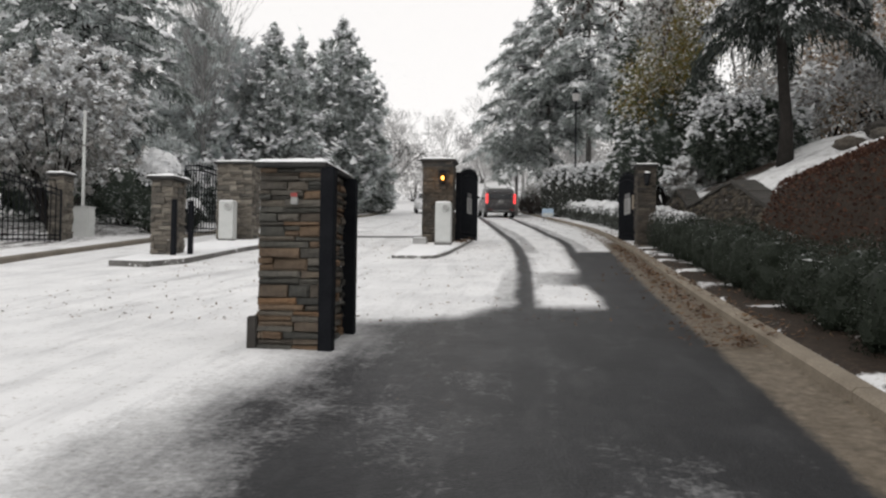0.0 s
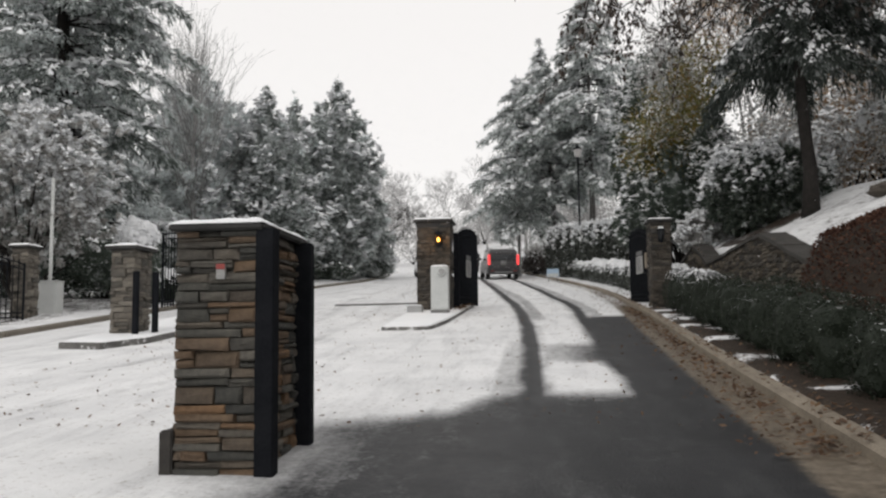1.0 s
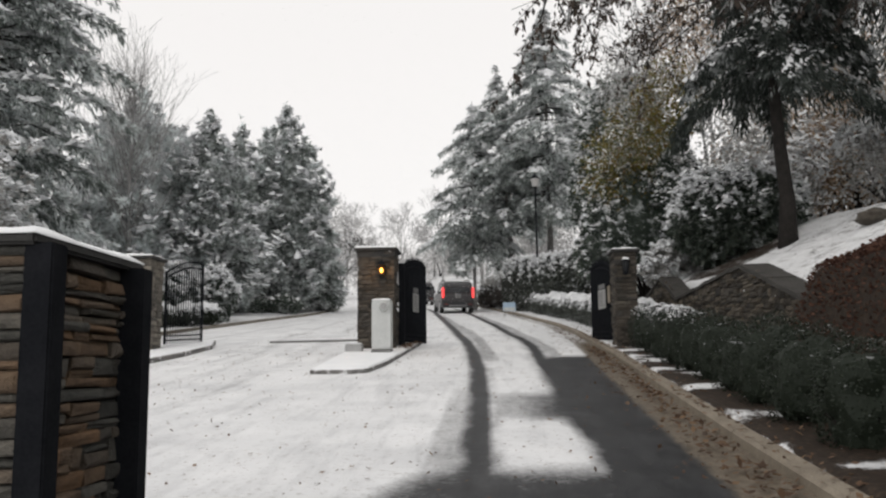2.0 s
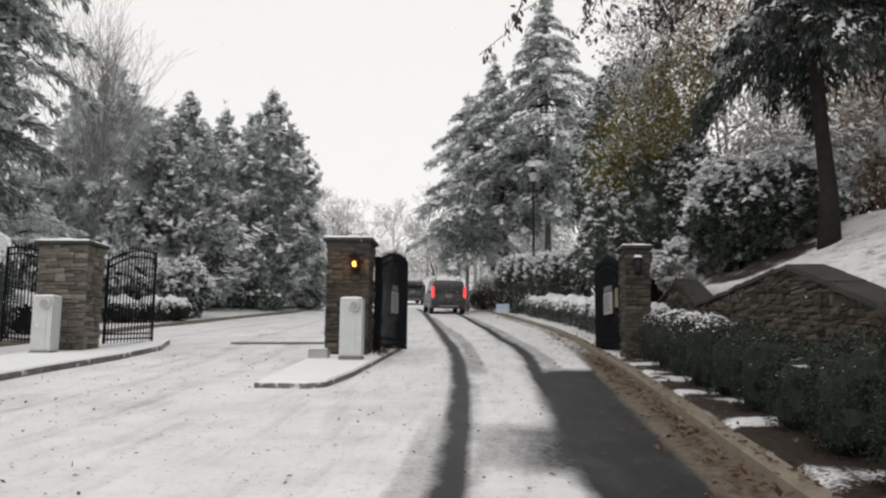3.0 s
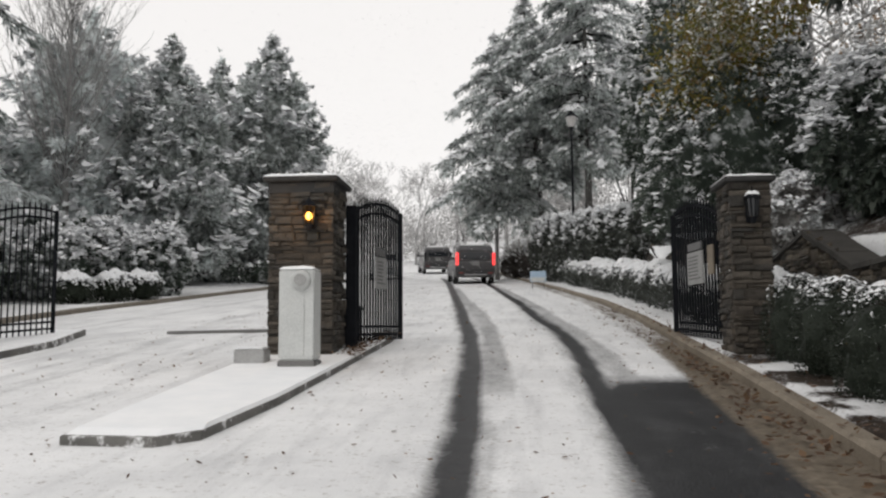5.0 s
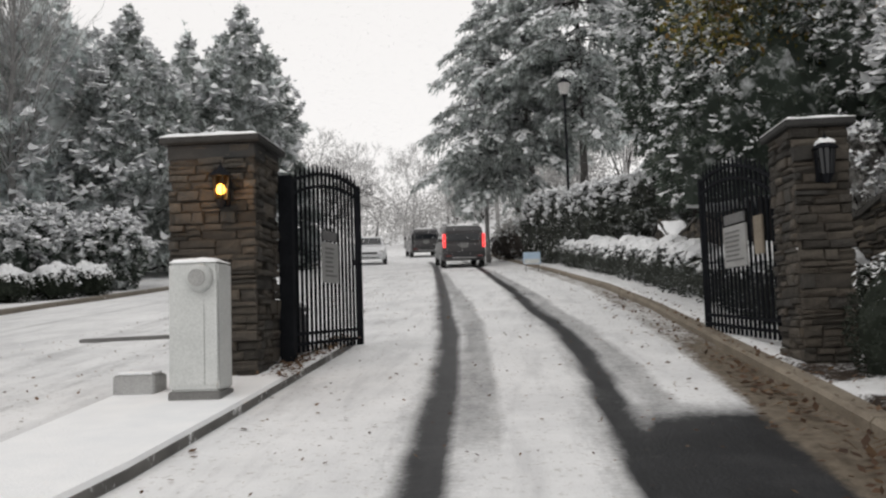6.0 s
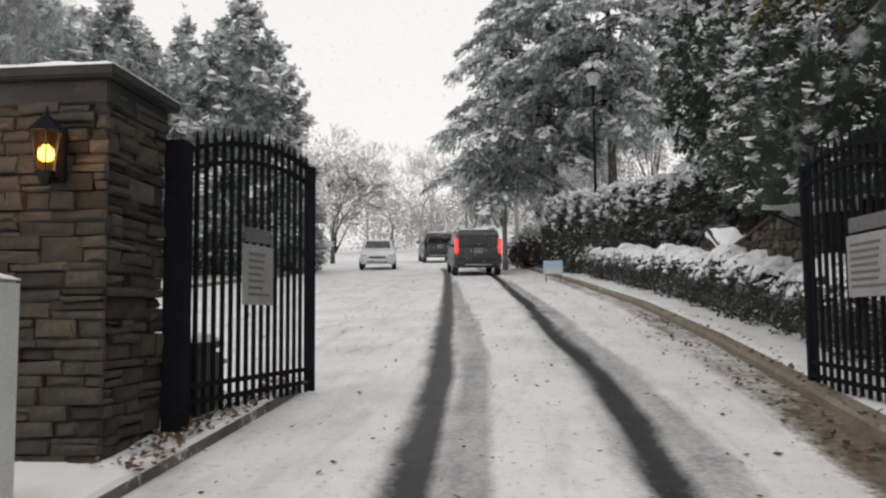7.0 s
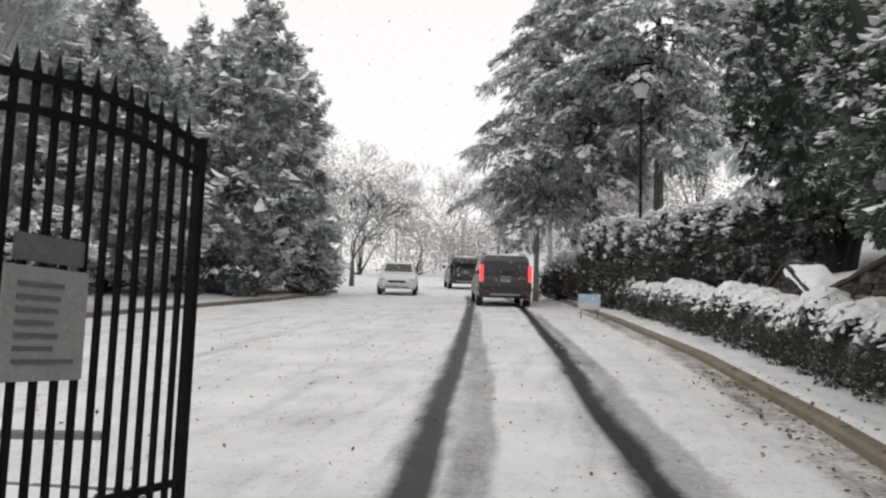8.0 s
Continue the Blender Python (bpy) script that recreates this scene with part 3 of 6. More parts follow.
def stone_face(parent, origin, turn, width, height, rows, lengths, material, rng, top_line=None, shear=0.0):
    """Courses of stones on one upright face. origin: the face's lower left corner as seen from outside."""
    m = pose(*origin, 0, 0, turn)
    z = 0.0
    while z < height - 0.03:
        a, b = rows
        h = min(a + (b - a) * rng.choice((0.05, 0.2, 0.3, 0.45, 0.6, 1.0)) * rng.uniform(0.85, 1.1), height - z)
        if height - z - h < 0.035:
            h = height - z
        x = rng.uniform(-0.15, 0.0)
        while x < width - 0.01:
            l = rng.uniform(*lengths) * (1.2 if h < 0.07 else 0.85)
            x0, x1 = max(x, 0.0), min(x + l, width)
            if width - x1 < 0.07:
                x1 = width
            if x1 - x0 > 0.03:
                zc = z + h / 2 + shear * (x0 + x1) / 2
                if top_line is None or zc + h / 2 < top_line((x0 + x1) / 2):
                    # some places in a course hold two thin stones, one on the other
                    cut = rng.uniform(0.35, 0.65) if h > 0.075 and rng.random() < 0.38 else 1.0
                    for low, part_h in ((0.0, h * cut), (h * cut, h - h * cut)):
                        if part_h > 0.015:
                            me = stone_block(x1 - x0 - 0.005, part_h - 0.005, 0.024 + rng.uniform(0, 0.040), rng)
                            s = piece("stone", me, material, parent)
                            s.matrix_basis = m @ pose((x0 + x1) / 2, 0.0, zc - h / 2 + low + part_h / 2, 0, rng.uniform(-1.4, 1.4), rng.uniform(-2.5, 2.5))
            x = x1 if x1 == width else x + l
        z += h


def pillar(name, x0, x1, y0, y1, top, material, rows, lengths, label, seed, cap=0.06, over=0.05, sides="flr", sink=0.35, turn=0.0):
    """A square gate pillar: core, stones on the faces that show, cap slab, snow on the cap."""
    rng = random.Random(seed)
    base = float(road_z(y0)) - 0.05
    cx, cy = (x0 + x1) / 2, (y0 + y1) / 2
    root = thing(name, (cx, cy, base), label, "pillar", "stone gate pillars", turn=turn)
    hw, hd, h = (x1 - x0) / 2, (y1 - y0) / 2, top - cap - base
    t = 0.04
    part("core", boxed(-hw + t, hw - t, -hd + t, hd - t, -sink, h), MORTAR, root)
    if "f" in sides:
        stone_face(root, (-hw, -hd + t, 0), 0, 2 * hw, h, rows, lengths, material, rng)
    if "r" in sides:
        stone_face(root, (hw - t, -hd + t, 0), 90, 2 * hd - t, h, rows, lengths, material, rng)
    if "l" in sides:
        stone_face(root, (-hw + t, hd, 0), -90, 2 * hd - t, h, rows, lengths, material, rng)
    if "b" in sides:
        stone_face(root, (hw, hd - t, 0), 180, 2 * hw, h, rows, lengths, material, rng)
    part("cap", boxed(-hw - over, hw + over, -hd - over, hd + over, h, h + cap, 0.012), CAPSTONE, root, "dark slab cap")
    return root, h


def snow_cushion(name, hw, hd, h, seed, parent=None, drop=0.0):
    """A soft uneven sheet of snow with rounded edges."""
    bm = bmesh.new()
    n = 12
    bmesh.ops.create_grid(bm, x_segments=n, y_segments=n, size=1.0)
    for v in bm.verts:
        u, w = v.co.x, v.co.y
        e = min(1 - abs(u), 1 - abs(w))
        k = min(1.0, e * 3.2) ** 0.5
        bumpy = noise.noise((u * 2.2 + seed, w * 2.2, seed)) * 0.6 + noise.noise((u * 6 + seed, w * 6, seed)) * 0.25
        v.co = Vector((u * hw * (1 + 0.02 * noise.noise((u * 4, w * 4, seed))), w * hd, h * k * (1 + bumpy) - drop * (1 - k) + 0.003))
    r = bmesh.ops.extrude_edge_only(bm, edges=[e for e in bm.edges if e.is_boundary])
    for v in r["geom"]:
        if isinstance(v, bmesh.types.BMVert):
            v.co.z = min(v.co.z, 0.0) - 0.004
    return part(name, bm, SNOW, parent, smooth=True)


def top_snow(root, x, y, z, hw, hd, h, seed, label="thin layer of fresh snow"):
    s = snow_cushion("snow_cap", hw, hd, h, seed, root)
    s.matrix_basis = pose(x, y, z)
    s["label"] = label
    return s


# near pillar with black steel posts on its drive side
near_pillar, near_h = pillar("gate_pillar", -2.365, -1.80, 7.50, 8.56, 2.33, LEDGE, (0.035, 0.13), (0.12, 0.46),
                             "ledge stone gate pillar in slate and rust tones with black steel posts", 11, cap=0.05, over=0.045)
for y in (-0.55, 0.40):
    part("steel_post", boxed(0.267, 0.395, y, y + 0.13, -0.3, near_h + 0.01, 0.008), IRON, near_pillar, "black steel box post")
part("plinth", boxed(-0.375, -0.285, -0.545, 0.5, -0.3, 0.33, 0.01), MORTAR, near_pillar, "dark stone footing")
part("badge_plate", boxed(0.012, 0.074, -0.582, -0.55, 1.32, 1.42, 0.004), PANEL, near_pillar, "small pale metal badge")
part("badge_top", boxed(0.012, 0.074, -0.587, -0.5825, 1.385, 1.422, 0.003), RED_BADGE, near_pillar, "red badge top")
top_snow(near_pillar, 0, 0, near_h + 0.05, 0.327, 0.575, 0.045, 1)

# middle pillar with the lantern, right pillar, and those of the left lanes
lamp_pillar, lamp_h = pillar("gate_pillar", -2.84, -2.0, 23.4, 24.22, 4.5, FIELD, (0.05, 0.15), (0.12, 0.42),
                             "brown field stone gate pillar with a lit lantern", 12, cap=0.07, over=0.07)
part("dark_band", boxed(-0.43, 0.43, -0.42, 0.42, lamp_h - 0.15, lamp_h - 0.002, 0.01), CAPSTONE, lamp_pillar, "dark band under the cap")
part("hinge_column", boxed(0.43, 0.57, 0.36, 0.52, -0.1, lamp_h - 0.2, 0.008), IRON, lamp_pillar, "black steel hinge column")
top_snow(lamp_pillar, 0, 0, lamp_h + 0.07, 0.488, 0.478, 0.05, 2)
motor = thing("gate_motor", (-2.12, 24.85, float(road_z(24.85)) + 0.06), "black gate motor box with snow on its lid", "gate motor")
part("housing", boxed(-0.2, 0.2, -0.25, 0.25, 0.0, 0.5, 0.03), DARK_PLASTIC, motor)
part("lid", boxed(-0.22, 0.22, -0.27, 0.27, 0.501, 0.55, 0.015), DARK_PLASTIC, motor)
top_snow(motor, 0, 0, 0.55, 0.2, 0.25, 0.05, 17)
right_pillar, right_h = pillar("gate_pillar", 2.90, 3.38, 23.2, 23.9, 4.34, FIELD, (0.05, 0.14), (0.12, 0.38),
                               "brown field stone gate pillar beside a clipped hedge", 13, cap=0.07, over=0.06)
top_snow(right_pillar, 0, 0, right_h + 0.07, 0.298, 0.408, 0.035, 3)
small_pillar, small_h = pillar("gate_pillar", -7.70, -7.25, 17.15, 17.88, 3.30, FIELD_GLARE, (0.07, 0.16), (0.16, 0.4),
                               "short field stone pillar on a traffic island", 14, cap=0.07, over=0.09, sides="fr")
top_snow(small_pillar, 0, 0, small_h + 0.07, 0.315, 0.455, 0.045, 4)
for x, y in ((0.345, -0.53), (0.575, -0.22)):
    part("bollard", tube(bmesh.new(), (x, y, -0.1), (x, y, 1.30), 0.06, 0.06, 12), IRON, small_pillar, "black steel bollard")
far_pillar, far_h = pillar("gate_pillar", -8.62, -7.61, 23.4, 24.2, 4.42, FIELD_GLARE, (0.07, 0.16), (0.16, 0.44),
                           "field stone gate pillar on the long island", 15, cap=0.07, over=0.07, sides="fr")
top_snow(far_pillar, 0, 0, far_h + 0.07, 0.575, 0.47, 0.05, 5)
edge_pillar, edge_h = pillar("gate_pillar", -12.75, -12.34, 22.05, 22.6, 3.94, FIELD_GLARE, (0.08, 0.16), (0.18, 0.4),
                             "field stone pillar at the end of an iron fence", 16, cap=0.07, over=0.06, sides="fr")
top_snow(edge_pillar, 0, 0, edge_h + 0.07, 0.263, 0.333, 0.045, 6)


# ---- retaining wall with a zigzag top ----
def retaining_wall(name, x, tops, label, seed, reach):
    """A wall whose coping rises and falls; tops: rows of (y, height)."""
    ya, yb = tops[0][0], tops[-1][0]
    root = thing(name, (x, ya, 0), label, "retaining wall", kind="structure")
    verts, faces = [], []
    for y, z in tops:
        b = float(road_z(y)) - 0.3
        verts += [(0.04, y - ya, b), (0.04, y - ya, z), (0.45, y - ya, z), (0.45, y - ya, b)]
    for k in range(len(tops) - 1):
        for j in range(4):
            faces.append((4 * k + j, 4 * k + (j + 1) % 4, 4 * k + 4 + (j + 1) % 4, 4 * k + 4 + j))
    faces += [(3, 2, 1, 0), tuple(4 * (len(tops) - 1) + j for j in range(4))]
    piece("core", raw("core", verts, faces), MORTAR, root)
    rng = random.Random(seed)
    z0 = float(road_z(yb)) - 0.1
    line = lambda s: float(np.interp(yb - s, [t[0] for t in tops], [t[1] for t in tops])) - z0 + 0.02
    stone_face(root, (0.05, yb - ya, z0), -90, yb - ya, reach, (0.055, 0.15), (0.13, 0.5), WALL_STONE, rng, line, -0.0908)
    for (y0, z0), (y1, z1) in zip(tops, tops[1:]):
        n = max(2, int((y1 - y0) / 0.5))
        for k in range(n):
            u, w = k / n, (k + 1) / n
            a, b = y0 + (y1 - y0) * u + 0.006, y0 + (y1 - y0) * w - 0.006
            c, d = z0 + (z1 - z0) * u + rng.uniform(-0.02, 0.012), z0 + (z1 - z0) * w + rng.uniform(-0.02, 0.012)
            wide = rng.uniform(-0.04, 0.08)
            v = [(dx, yy - ya, zz + dz) for yy, zz in ((a, c), (b, d)) for dx, dz in ((-0.03, -0.05), (-0.02, 0.012), (0.40 + wide, 0.02), (0.40 + wide, -0.05))]
            f = [(0, 1, 5, 4), (1, 2, 6, 5), (2, 3, 7, 6), (3, 0, 4, 7), (0, 3, 2, 1), (4, 5, 6, 7)]
            piece("coping_stone", raw("coping_stone", v, f), COPING, root)


retaining_wall("wall_bank", 4.10, [(14.9, 2.50), (15.9, 2.80), (17.9, 3.34), (22.65, 3.19), (24.3, 3.78), (26.2, 3.5)],
               "stacked field stone retaining wall with a zigzag coping", 21, 2.9)
retaining_wall("wall_bank_beyond", 3.95, [(29.5, 4.75), (34.8, 4.22), (36.5, 4.88), (38.5, 4.35)],
               "field stone wall with a snow filled dip beyond the gate", 22, 2.2)
drift_bm = bmesh.new()
bmesh.ops.create_grid(drift_bm, x_segments=10, y_segments=22, size=1.0)
for v in drift_bm.verts:
    u, w = v.co.x, v.co.y
    e = max(0.0, min(1 - abs(u) ** 2, 1 - abs(w) ** 2)) ** 0.5
    wob = noise.noise((u * 1.5, w * 2.5, 4.0))
    yy = 35.5 + w * (0.95 + 0.1 * wob)
    v.co = Vector((4.22 + u * (0.32 + 0.05 * wob), yy, 4.55 + w * 0.35 - 0.05 + e * (0.13 + 0.06 * wob) + 0.05 * noise.noise((w * 5, u * 3, 1.0)) - 0.10 * (1 - e)))
drift = bpy.data.meshes.new("snow_drift")
drift_bm.to_mesh(drift)
drift_bm.free()
drift.shade_smooth()
tagged(piece("snow_drift", drift, SNOW), "smooth snow lying on a sloping wall coping", "snow")


# ---- islands, pedestals, lantern ----
def slab(name, outline, thick, material, label):
    """A raised island: a low cast edge with snow lying on it; follows the slope."""
    root = thing(name, (0, 0, 0), label, "traffic island", kind="structure")
    n = len(outline)
    v, f = [], []
    for dz in (-0.15, thick):
        v += [(x, y, float(road_z(y)) + dz) for x, y in outline]
    f = [tuple(range(n, 2 * n))] + [(k, (k + 1) % n, n + (k + 1) % n, n + k) for k in range(n)]
    piece("kerb_edge", raw("kerb_edge", v, f), material, root)
    c = Vector((sum(p[0] for p in outline) / n, sum(p[1] for p in outline) / n))
    v2, f2 = [], []
    for s, dz in ((0.985, thick), (0.95, thick + 0.03)):
        for x, y in outline:
            d = Vector((x, y)) - c
            q = c + d * s
            v2.append((q.x, q.y, float(road_z(q.y)) + dz))
    f2 = [tuple(range(n, 2 * n))] + [(k, (k + 1) % n, n + (k + 1) % n, n + k) for k in range(n)]
    piece("snow_layer", raw("snow_layer", v2, f2), SNOW, root, "undisturbed snow")
    return root


slab("island_middle", [(-2.9, 18.55), (-2.2, 18.5), (-1.95, 18.75), (-1.80, 20.2), (-1.72, 22.3), (-1.62, 26.3), (-2.0, 26.6), (-2.95, 26.6), (-3.0, 22.4)], 0.07, SNOWED_CONCRETE,
     "low snow covered concrete island under the keypad post")
slab("island_left", [(-7.9, 15.8), (-7.1, 15.65), (-6.7, 16.6), (-6.75, 20.5), (-6.65, 23.0), (-6.8, 25.5), (-7.4, 27.6), (-8.4, 27.4), (-8.7, 24.0), (-8.3, 20)], 0.10, SNOWED_CONCRETE,
     "long low snow covered concrete island with stone pillars")
line = thing("kerb_strip", (0, 0, 0), "thin dark expansion strip across the snowy drive", "road strip", kind="structure")
v = [(x, y, float(road_z(y)) + dz) for x, y in ((-5.9, 27.6), (-3.0, 28.1), (-3.0, 28.22), (-5.9, 27.72)) for dz in (-0.05, 0.05)]
piece("strip", raw("strip", v, [(1, 3, 5, 7), (0, 1, 3, 2), (2, 3, 5, 4), (4, 5, 7, 6), (6, 7, 1, 0)]), GREY_CONCRETE, line)


def keypad_post(x, y, label):
    """A white enamelled entry pedestal with a rounded hood on its face."""
    z = float(road_z(y)) + 0.1
    root = thing("keypad_pedestal", (x, y, z), label, "entry pedestal", "keypad pedestals")
    part("body", boxed(-0.205, 0.205, -0.17, 0.17, 0.05, 1.08, 0.02), WHITE_METAL, root)
    part("door_panel", boxed(-0.17, 0.09, -0.178, -0.1705, 0.10, 0.72, 0.006), WHITE_METAL, root)
    part("corner_strip", boxed(0.10, 0.20, -0.180, -0.1705, 0.10, 1.0, 0.004), WHITE_METAL, root)
    hood = bmesh.new()
    bmesh.ops.create_cone(hood, cap_ends=True, segments=24, radius1=0.12, radius2=0.10, depth=0.10, matrix=pose(0.06, -0.2, 0.95, 90, 0, 0))
    part("hood", hood, WHITE_METAL, root, "round white hood", True)
    ring = bmesh.new()
    bmesh.ops.create_cone(ring, cap_ends=True, segments=20, radius1=0.07, radius2=0.07, depth=0.012, matrix=pose(0.06, -0.255, 0.95, 90, 0, 0))
    part("reader", ring, PANEL, root, "grey card reader")
    part("base_plate", boxed(-0.212, 0.212, -0.176, 0.176, -0.08, 0.05, 0.01), GREY_CONCRETE, root, "concrete footing")
    top_snow(root, 0, 0, 1.08, 0.2, 0.165, 0.03, 9 + x)
    return root


keypad_post(-2.15, 22.35, "white enamelled keypad pedestal in front of a stone pillar")
keypad_post(-8.10, 22.9, "white enamelled keypad pedestal on the long island")
block = thing("footing_block", (-2.78, 22.62, float(road_z(22.6)) + 0.09), "small grey concrete block beside the keypad pedestal", "concrete block")
part("block", boxed(-0.19, 0.17, -0.12, 0.15, -0.05, 0.16, 0.012), PALE_CONCRETE, block)
part("snow_layer", boxed(-0.17, 0.15, -0.10, 0.13, 0.161, 0.185, 0.01), SNOW, block)


def lantern(x, y, z, lit, label):
    root = thing("wall_lantern", (x, y, z), label, "wall lantern", "wall lanterns")
    part("back_plate", boxed(-0.05, 0.05, -0.045, -0.022, -0.17, 0.15, 0.005), IRON, root)
    part("bracket", tube(bmesh.new(), (0, -0.04, -0.14), (0, -0.16, -0.17), 0.012, 0.012), IRON, root)
    part("base", tube(bmesh.new(), (0, -0.16, -0.20), (0, -0.16, -0.12), 0.02, 0.06, 6), IRON, root)
    for k in range(6):
        a = math.pi / 3 * k
        part("glazing_bar", tube(bmesh.new(), (0.06 * math.cos(a), -0.16 + 0.06 * math.sin(a), -0.12), (0.085 * math.cos(a), -0.16 + 0.085 * math.sin(a), 0.1), 0.006, 0.006, 6), IRON, root)
    part("glass", tube(bmesh.new(), (0, -0.16, -0.118), (0, -0.16, 0.098), 0.055, 0.079, 6), AMBER if lit else GLASS, root, "clear amber glass" if lit else "dark lantern glass")
    if lit:
        bulb = bmesh.new()
        bmesh.ops.create_uvsphere(bulb, u_segments=14, v_segments=9, radius=0.036)
        for v in bulb.verts:
            v.co = Vector((v.co.x, v.co.y - 0.16, v.co.z * (1.7 if v.co.z > 0 else 1.1) - 0.03))
        part("bulb", bulb, FLAME, root, "glowing warm bulb", True)
    part("roof", tube(bmesh.new(), (0, -0.16, 0.1), (0, -0.16, 0.2), 0.115, 0.015, 6), IRON, root)
    part("finial", tube(bmesh.new(), (0, -0.16, 0.2), (0, -0.16, 0.25), 0.012, 0.004, 6), IRON, root)
    if not lit:
        s = snow_cushion("snow_cap", 0.07, 0.07, 0.035, 21, root)
        s.matrix_basis = pose(0, -0.16, 0.145)
        return root
    lamp = bpy.data.lights.new("lantern_light", "POINT")
    lamp.energy, lamp.color, lamp.shadow_soft_size = 5, (1.0, 0.55, 0.22), 0.05
    lo = new("lantern_light", lamp)
    lo.location = (x, y - 0.33, z - 0.02)


lantern(-2.27, 23.39, 3.98, True, "lit brass wall lantern with an amber glow")
lantern(3.12, 23.19, 3.94, False, "unlit black wall lantern capped with snow")


# ---- iron gates and fence ----
def iron_leaf(name, a, b, low, high, label, category="gate", group="", spacing=0.115, rails=None, finials=True, post=0.05, bar=0.026):
    """A picket leaf from a to b (plan), bottom low(s), top high(s) in world height, s from 0 at a to 1 at b."""
    a, b = Vector((*a, 0)), Vector((*b, 0))
    d = (b - a).normalized()
    length = (b - a).length
    root = thing(name, (a.x, a.y, 0), label, category, group, turn=math.degrees(math.atan2(d.y, d.x)))
    n = max(2, int(length / spacing))
    for k in range(n + 1):
        s = k / n
        r = bar / 2
        end = k in (0, n)
        w = post / 2 if end else r
        x = length * s
        part("end_post" if end else "picket", boxed(x - w, x + w, -w, w, low(s) - 0.04, high(s) - 0.03), IRON, root)
        if finials and not end:
            part("finial", tube(bmesh.new(), (x, 0, high(s) - 0.035), (x, 0, high(s) + 0.06), 0.018, 0.002, 5), IRON, root)
    for f in rails or (lambda s: low(s) + 0.03, lambda s: low(s) + 0.14, lambda s: high(s) - 0.22, lambda s: high(s) - 0.08):
        v, fs = [], []
        m = 14
        for k in range(m + 1):
            s = k / m
            z = f(s)
            v += [(length * s, -0.016, z), (length * s, 0.016, z), (length * s, 0.016, z + 0.035), (length * s, -0.016, z + 0.035)]
        for k in range(m):
            for j in range(4):
                fs.append((4 * k + j, 4 * k + (j + 1) % 4, 4 * k + 4 + (j + 1) % 4, 4 * k + 4 + j))
        fs += [(3, 2, 1, 0), tuple(4 * m + j for j in range(4))]
        piece("rail", raw("rail", v, fs), IRON, root)
    return root, d, length


def gate_sign(x, y, z, turn, w, h, label, header=True):
    """A flat notice board with unreadable lines."""
    root = thing("notice_board", (x, y, z), label, "sign", "notice boards on the gates", turn=turn)
    part("panel", boxed(-w / 2, w / 2, -0.012, 0.012, -h / 2, h / 2, 0.004), PANEL, root)
    rng = random.Random(5)
    for k in range(7):
        zz = h / 2 - 0.07 - k * (h - 0.1) / 7
        part("text_bar", boxed(-w / 2 + 0.06, w / 2 - rng.uniform(0.06, 0.2), -0.0165, -0.0125, zz - 0.012, zz + 0.008), BAR_INK, root)
    if header:
        part("header", boxed(-w / 2 + 0.04, w / 2 - 0.04, -0.012, 0.012, h / 2 + 0.02, h / 2 + 0.13, 0.004), BAR_INK, root, "dark header board")
    return root


iron_leaf("iron_gate", (-1.88, 24.3), (-1.52, 26.25), lambda s: 2.42 + 0.02 * s, lambda s: 4.22 + 0.26 * math.sin(math.pi * 0.72 * min(1.0, s + 0.02)) ** 0.8,
          "open black iron gate leaf with arched top and spear finials", "gate", "iron gate leaves", 0.112)
gate_sign(-1.672, 25.2, 3.37, 79.5, 0.46, 0.46, "grey metal notice board fixed to the iron gate")
iron_leaf("iron_gate", (3.04, 24.2), (2.75, 26.25), lambda s: 2.40 + 0.08 * s, lambda s: 3.98 + 0.40 * math.sin(math.pi * 0.7 * min(1.0, s + 0.02)) ** 0.8,
          "open black iron gate leaf beside the clipped hedge", "gate", "iron gate leaves", 0.112)
gate_sign(2.855, 25.15, 3.38, 278, 0.62, 0.46, "pale metal notice board fixed to the iron gate")
tan_board = thing("tan_board", (2.945, 24.55, 3.45), "small tan board fixed to the iron gate", "sign", turn=278)
part("panel", boxed(-0.1, 0.1, -0.012, 0.012, -0.2, 0.2, 0.004), CONCRETE, tan_board)
iron_leaf("iron_gate", (-7.60, 24.35), (-7.47, 26.6), lambda s: 2.45 + 0.12 * s, lambda s: 4.17 + 0.48 * math.sin(math.pi * 0.55 * min(1.0, s + 0.02)) ** 0.9,
          "open black iron gate leaf on the long island", "gate", "iron gate leaves", 0.15, bar=0.018)
iron_leaf("iron_gate", (-8.72, 24.3), (-10.25, 25.2), lambda s: 2.42 + 0.08 * s, lambda s: 4.22 + 0.36 * math.sin(math.pi * 0.55 * min(1.0, s + 0.02)),
          "half open black iron gate leaf across a side lane", "gate", "iron gate leaves", 0.12, bar=0.02)
iron_leaf("iron_gate", (-12.28, 21.85), (-14.5, 20.7), lambda s: 2.10 - 0.05 * s, lambda s: 3.50 + 0.50 * math.sin(math.pi * 0.5 * s),
          "black iron gate leaf hung in front of a slim pillar", "gate", "iron gate leaves", 0.12)
iron_leaf("iron_fence", (-14.55, 20.68), (-18.5, 18.6), lambda s: 2.05 - 0.2 * s, lambda s: 3.55 + 0.1 * s,
          "black iron picket fence with a sweeping top", "fence", "iron fences", 0.13)


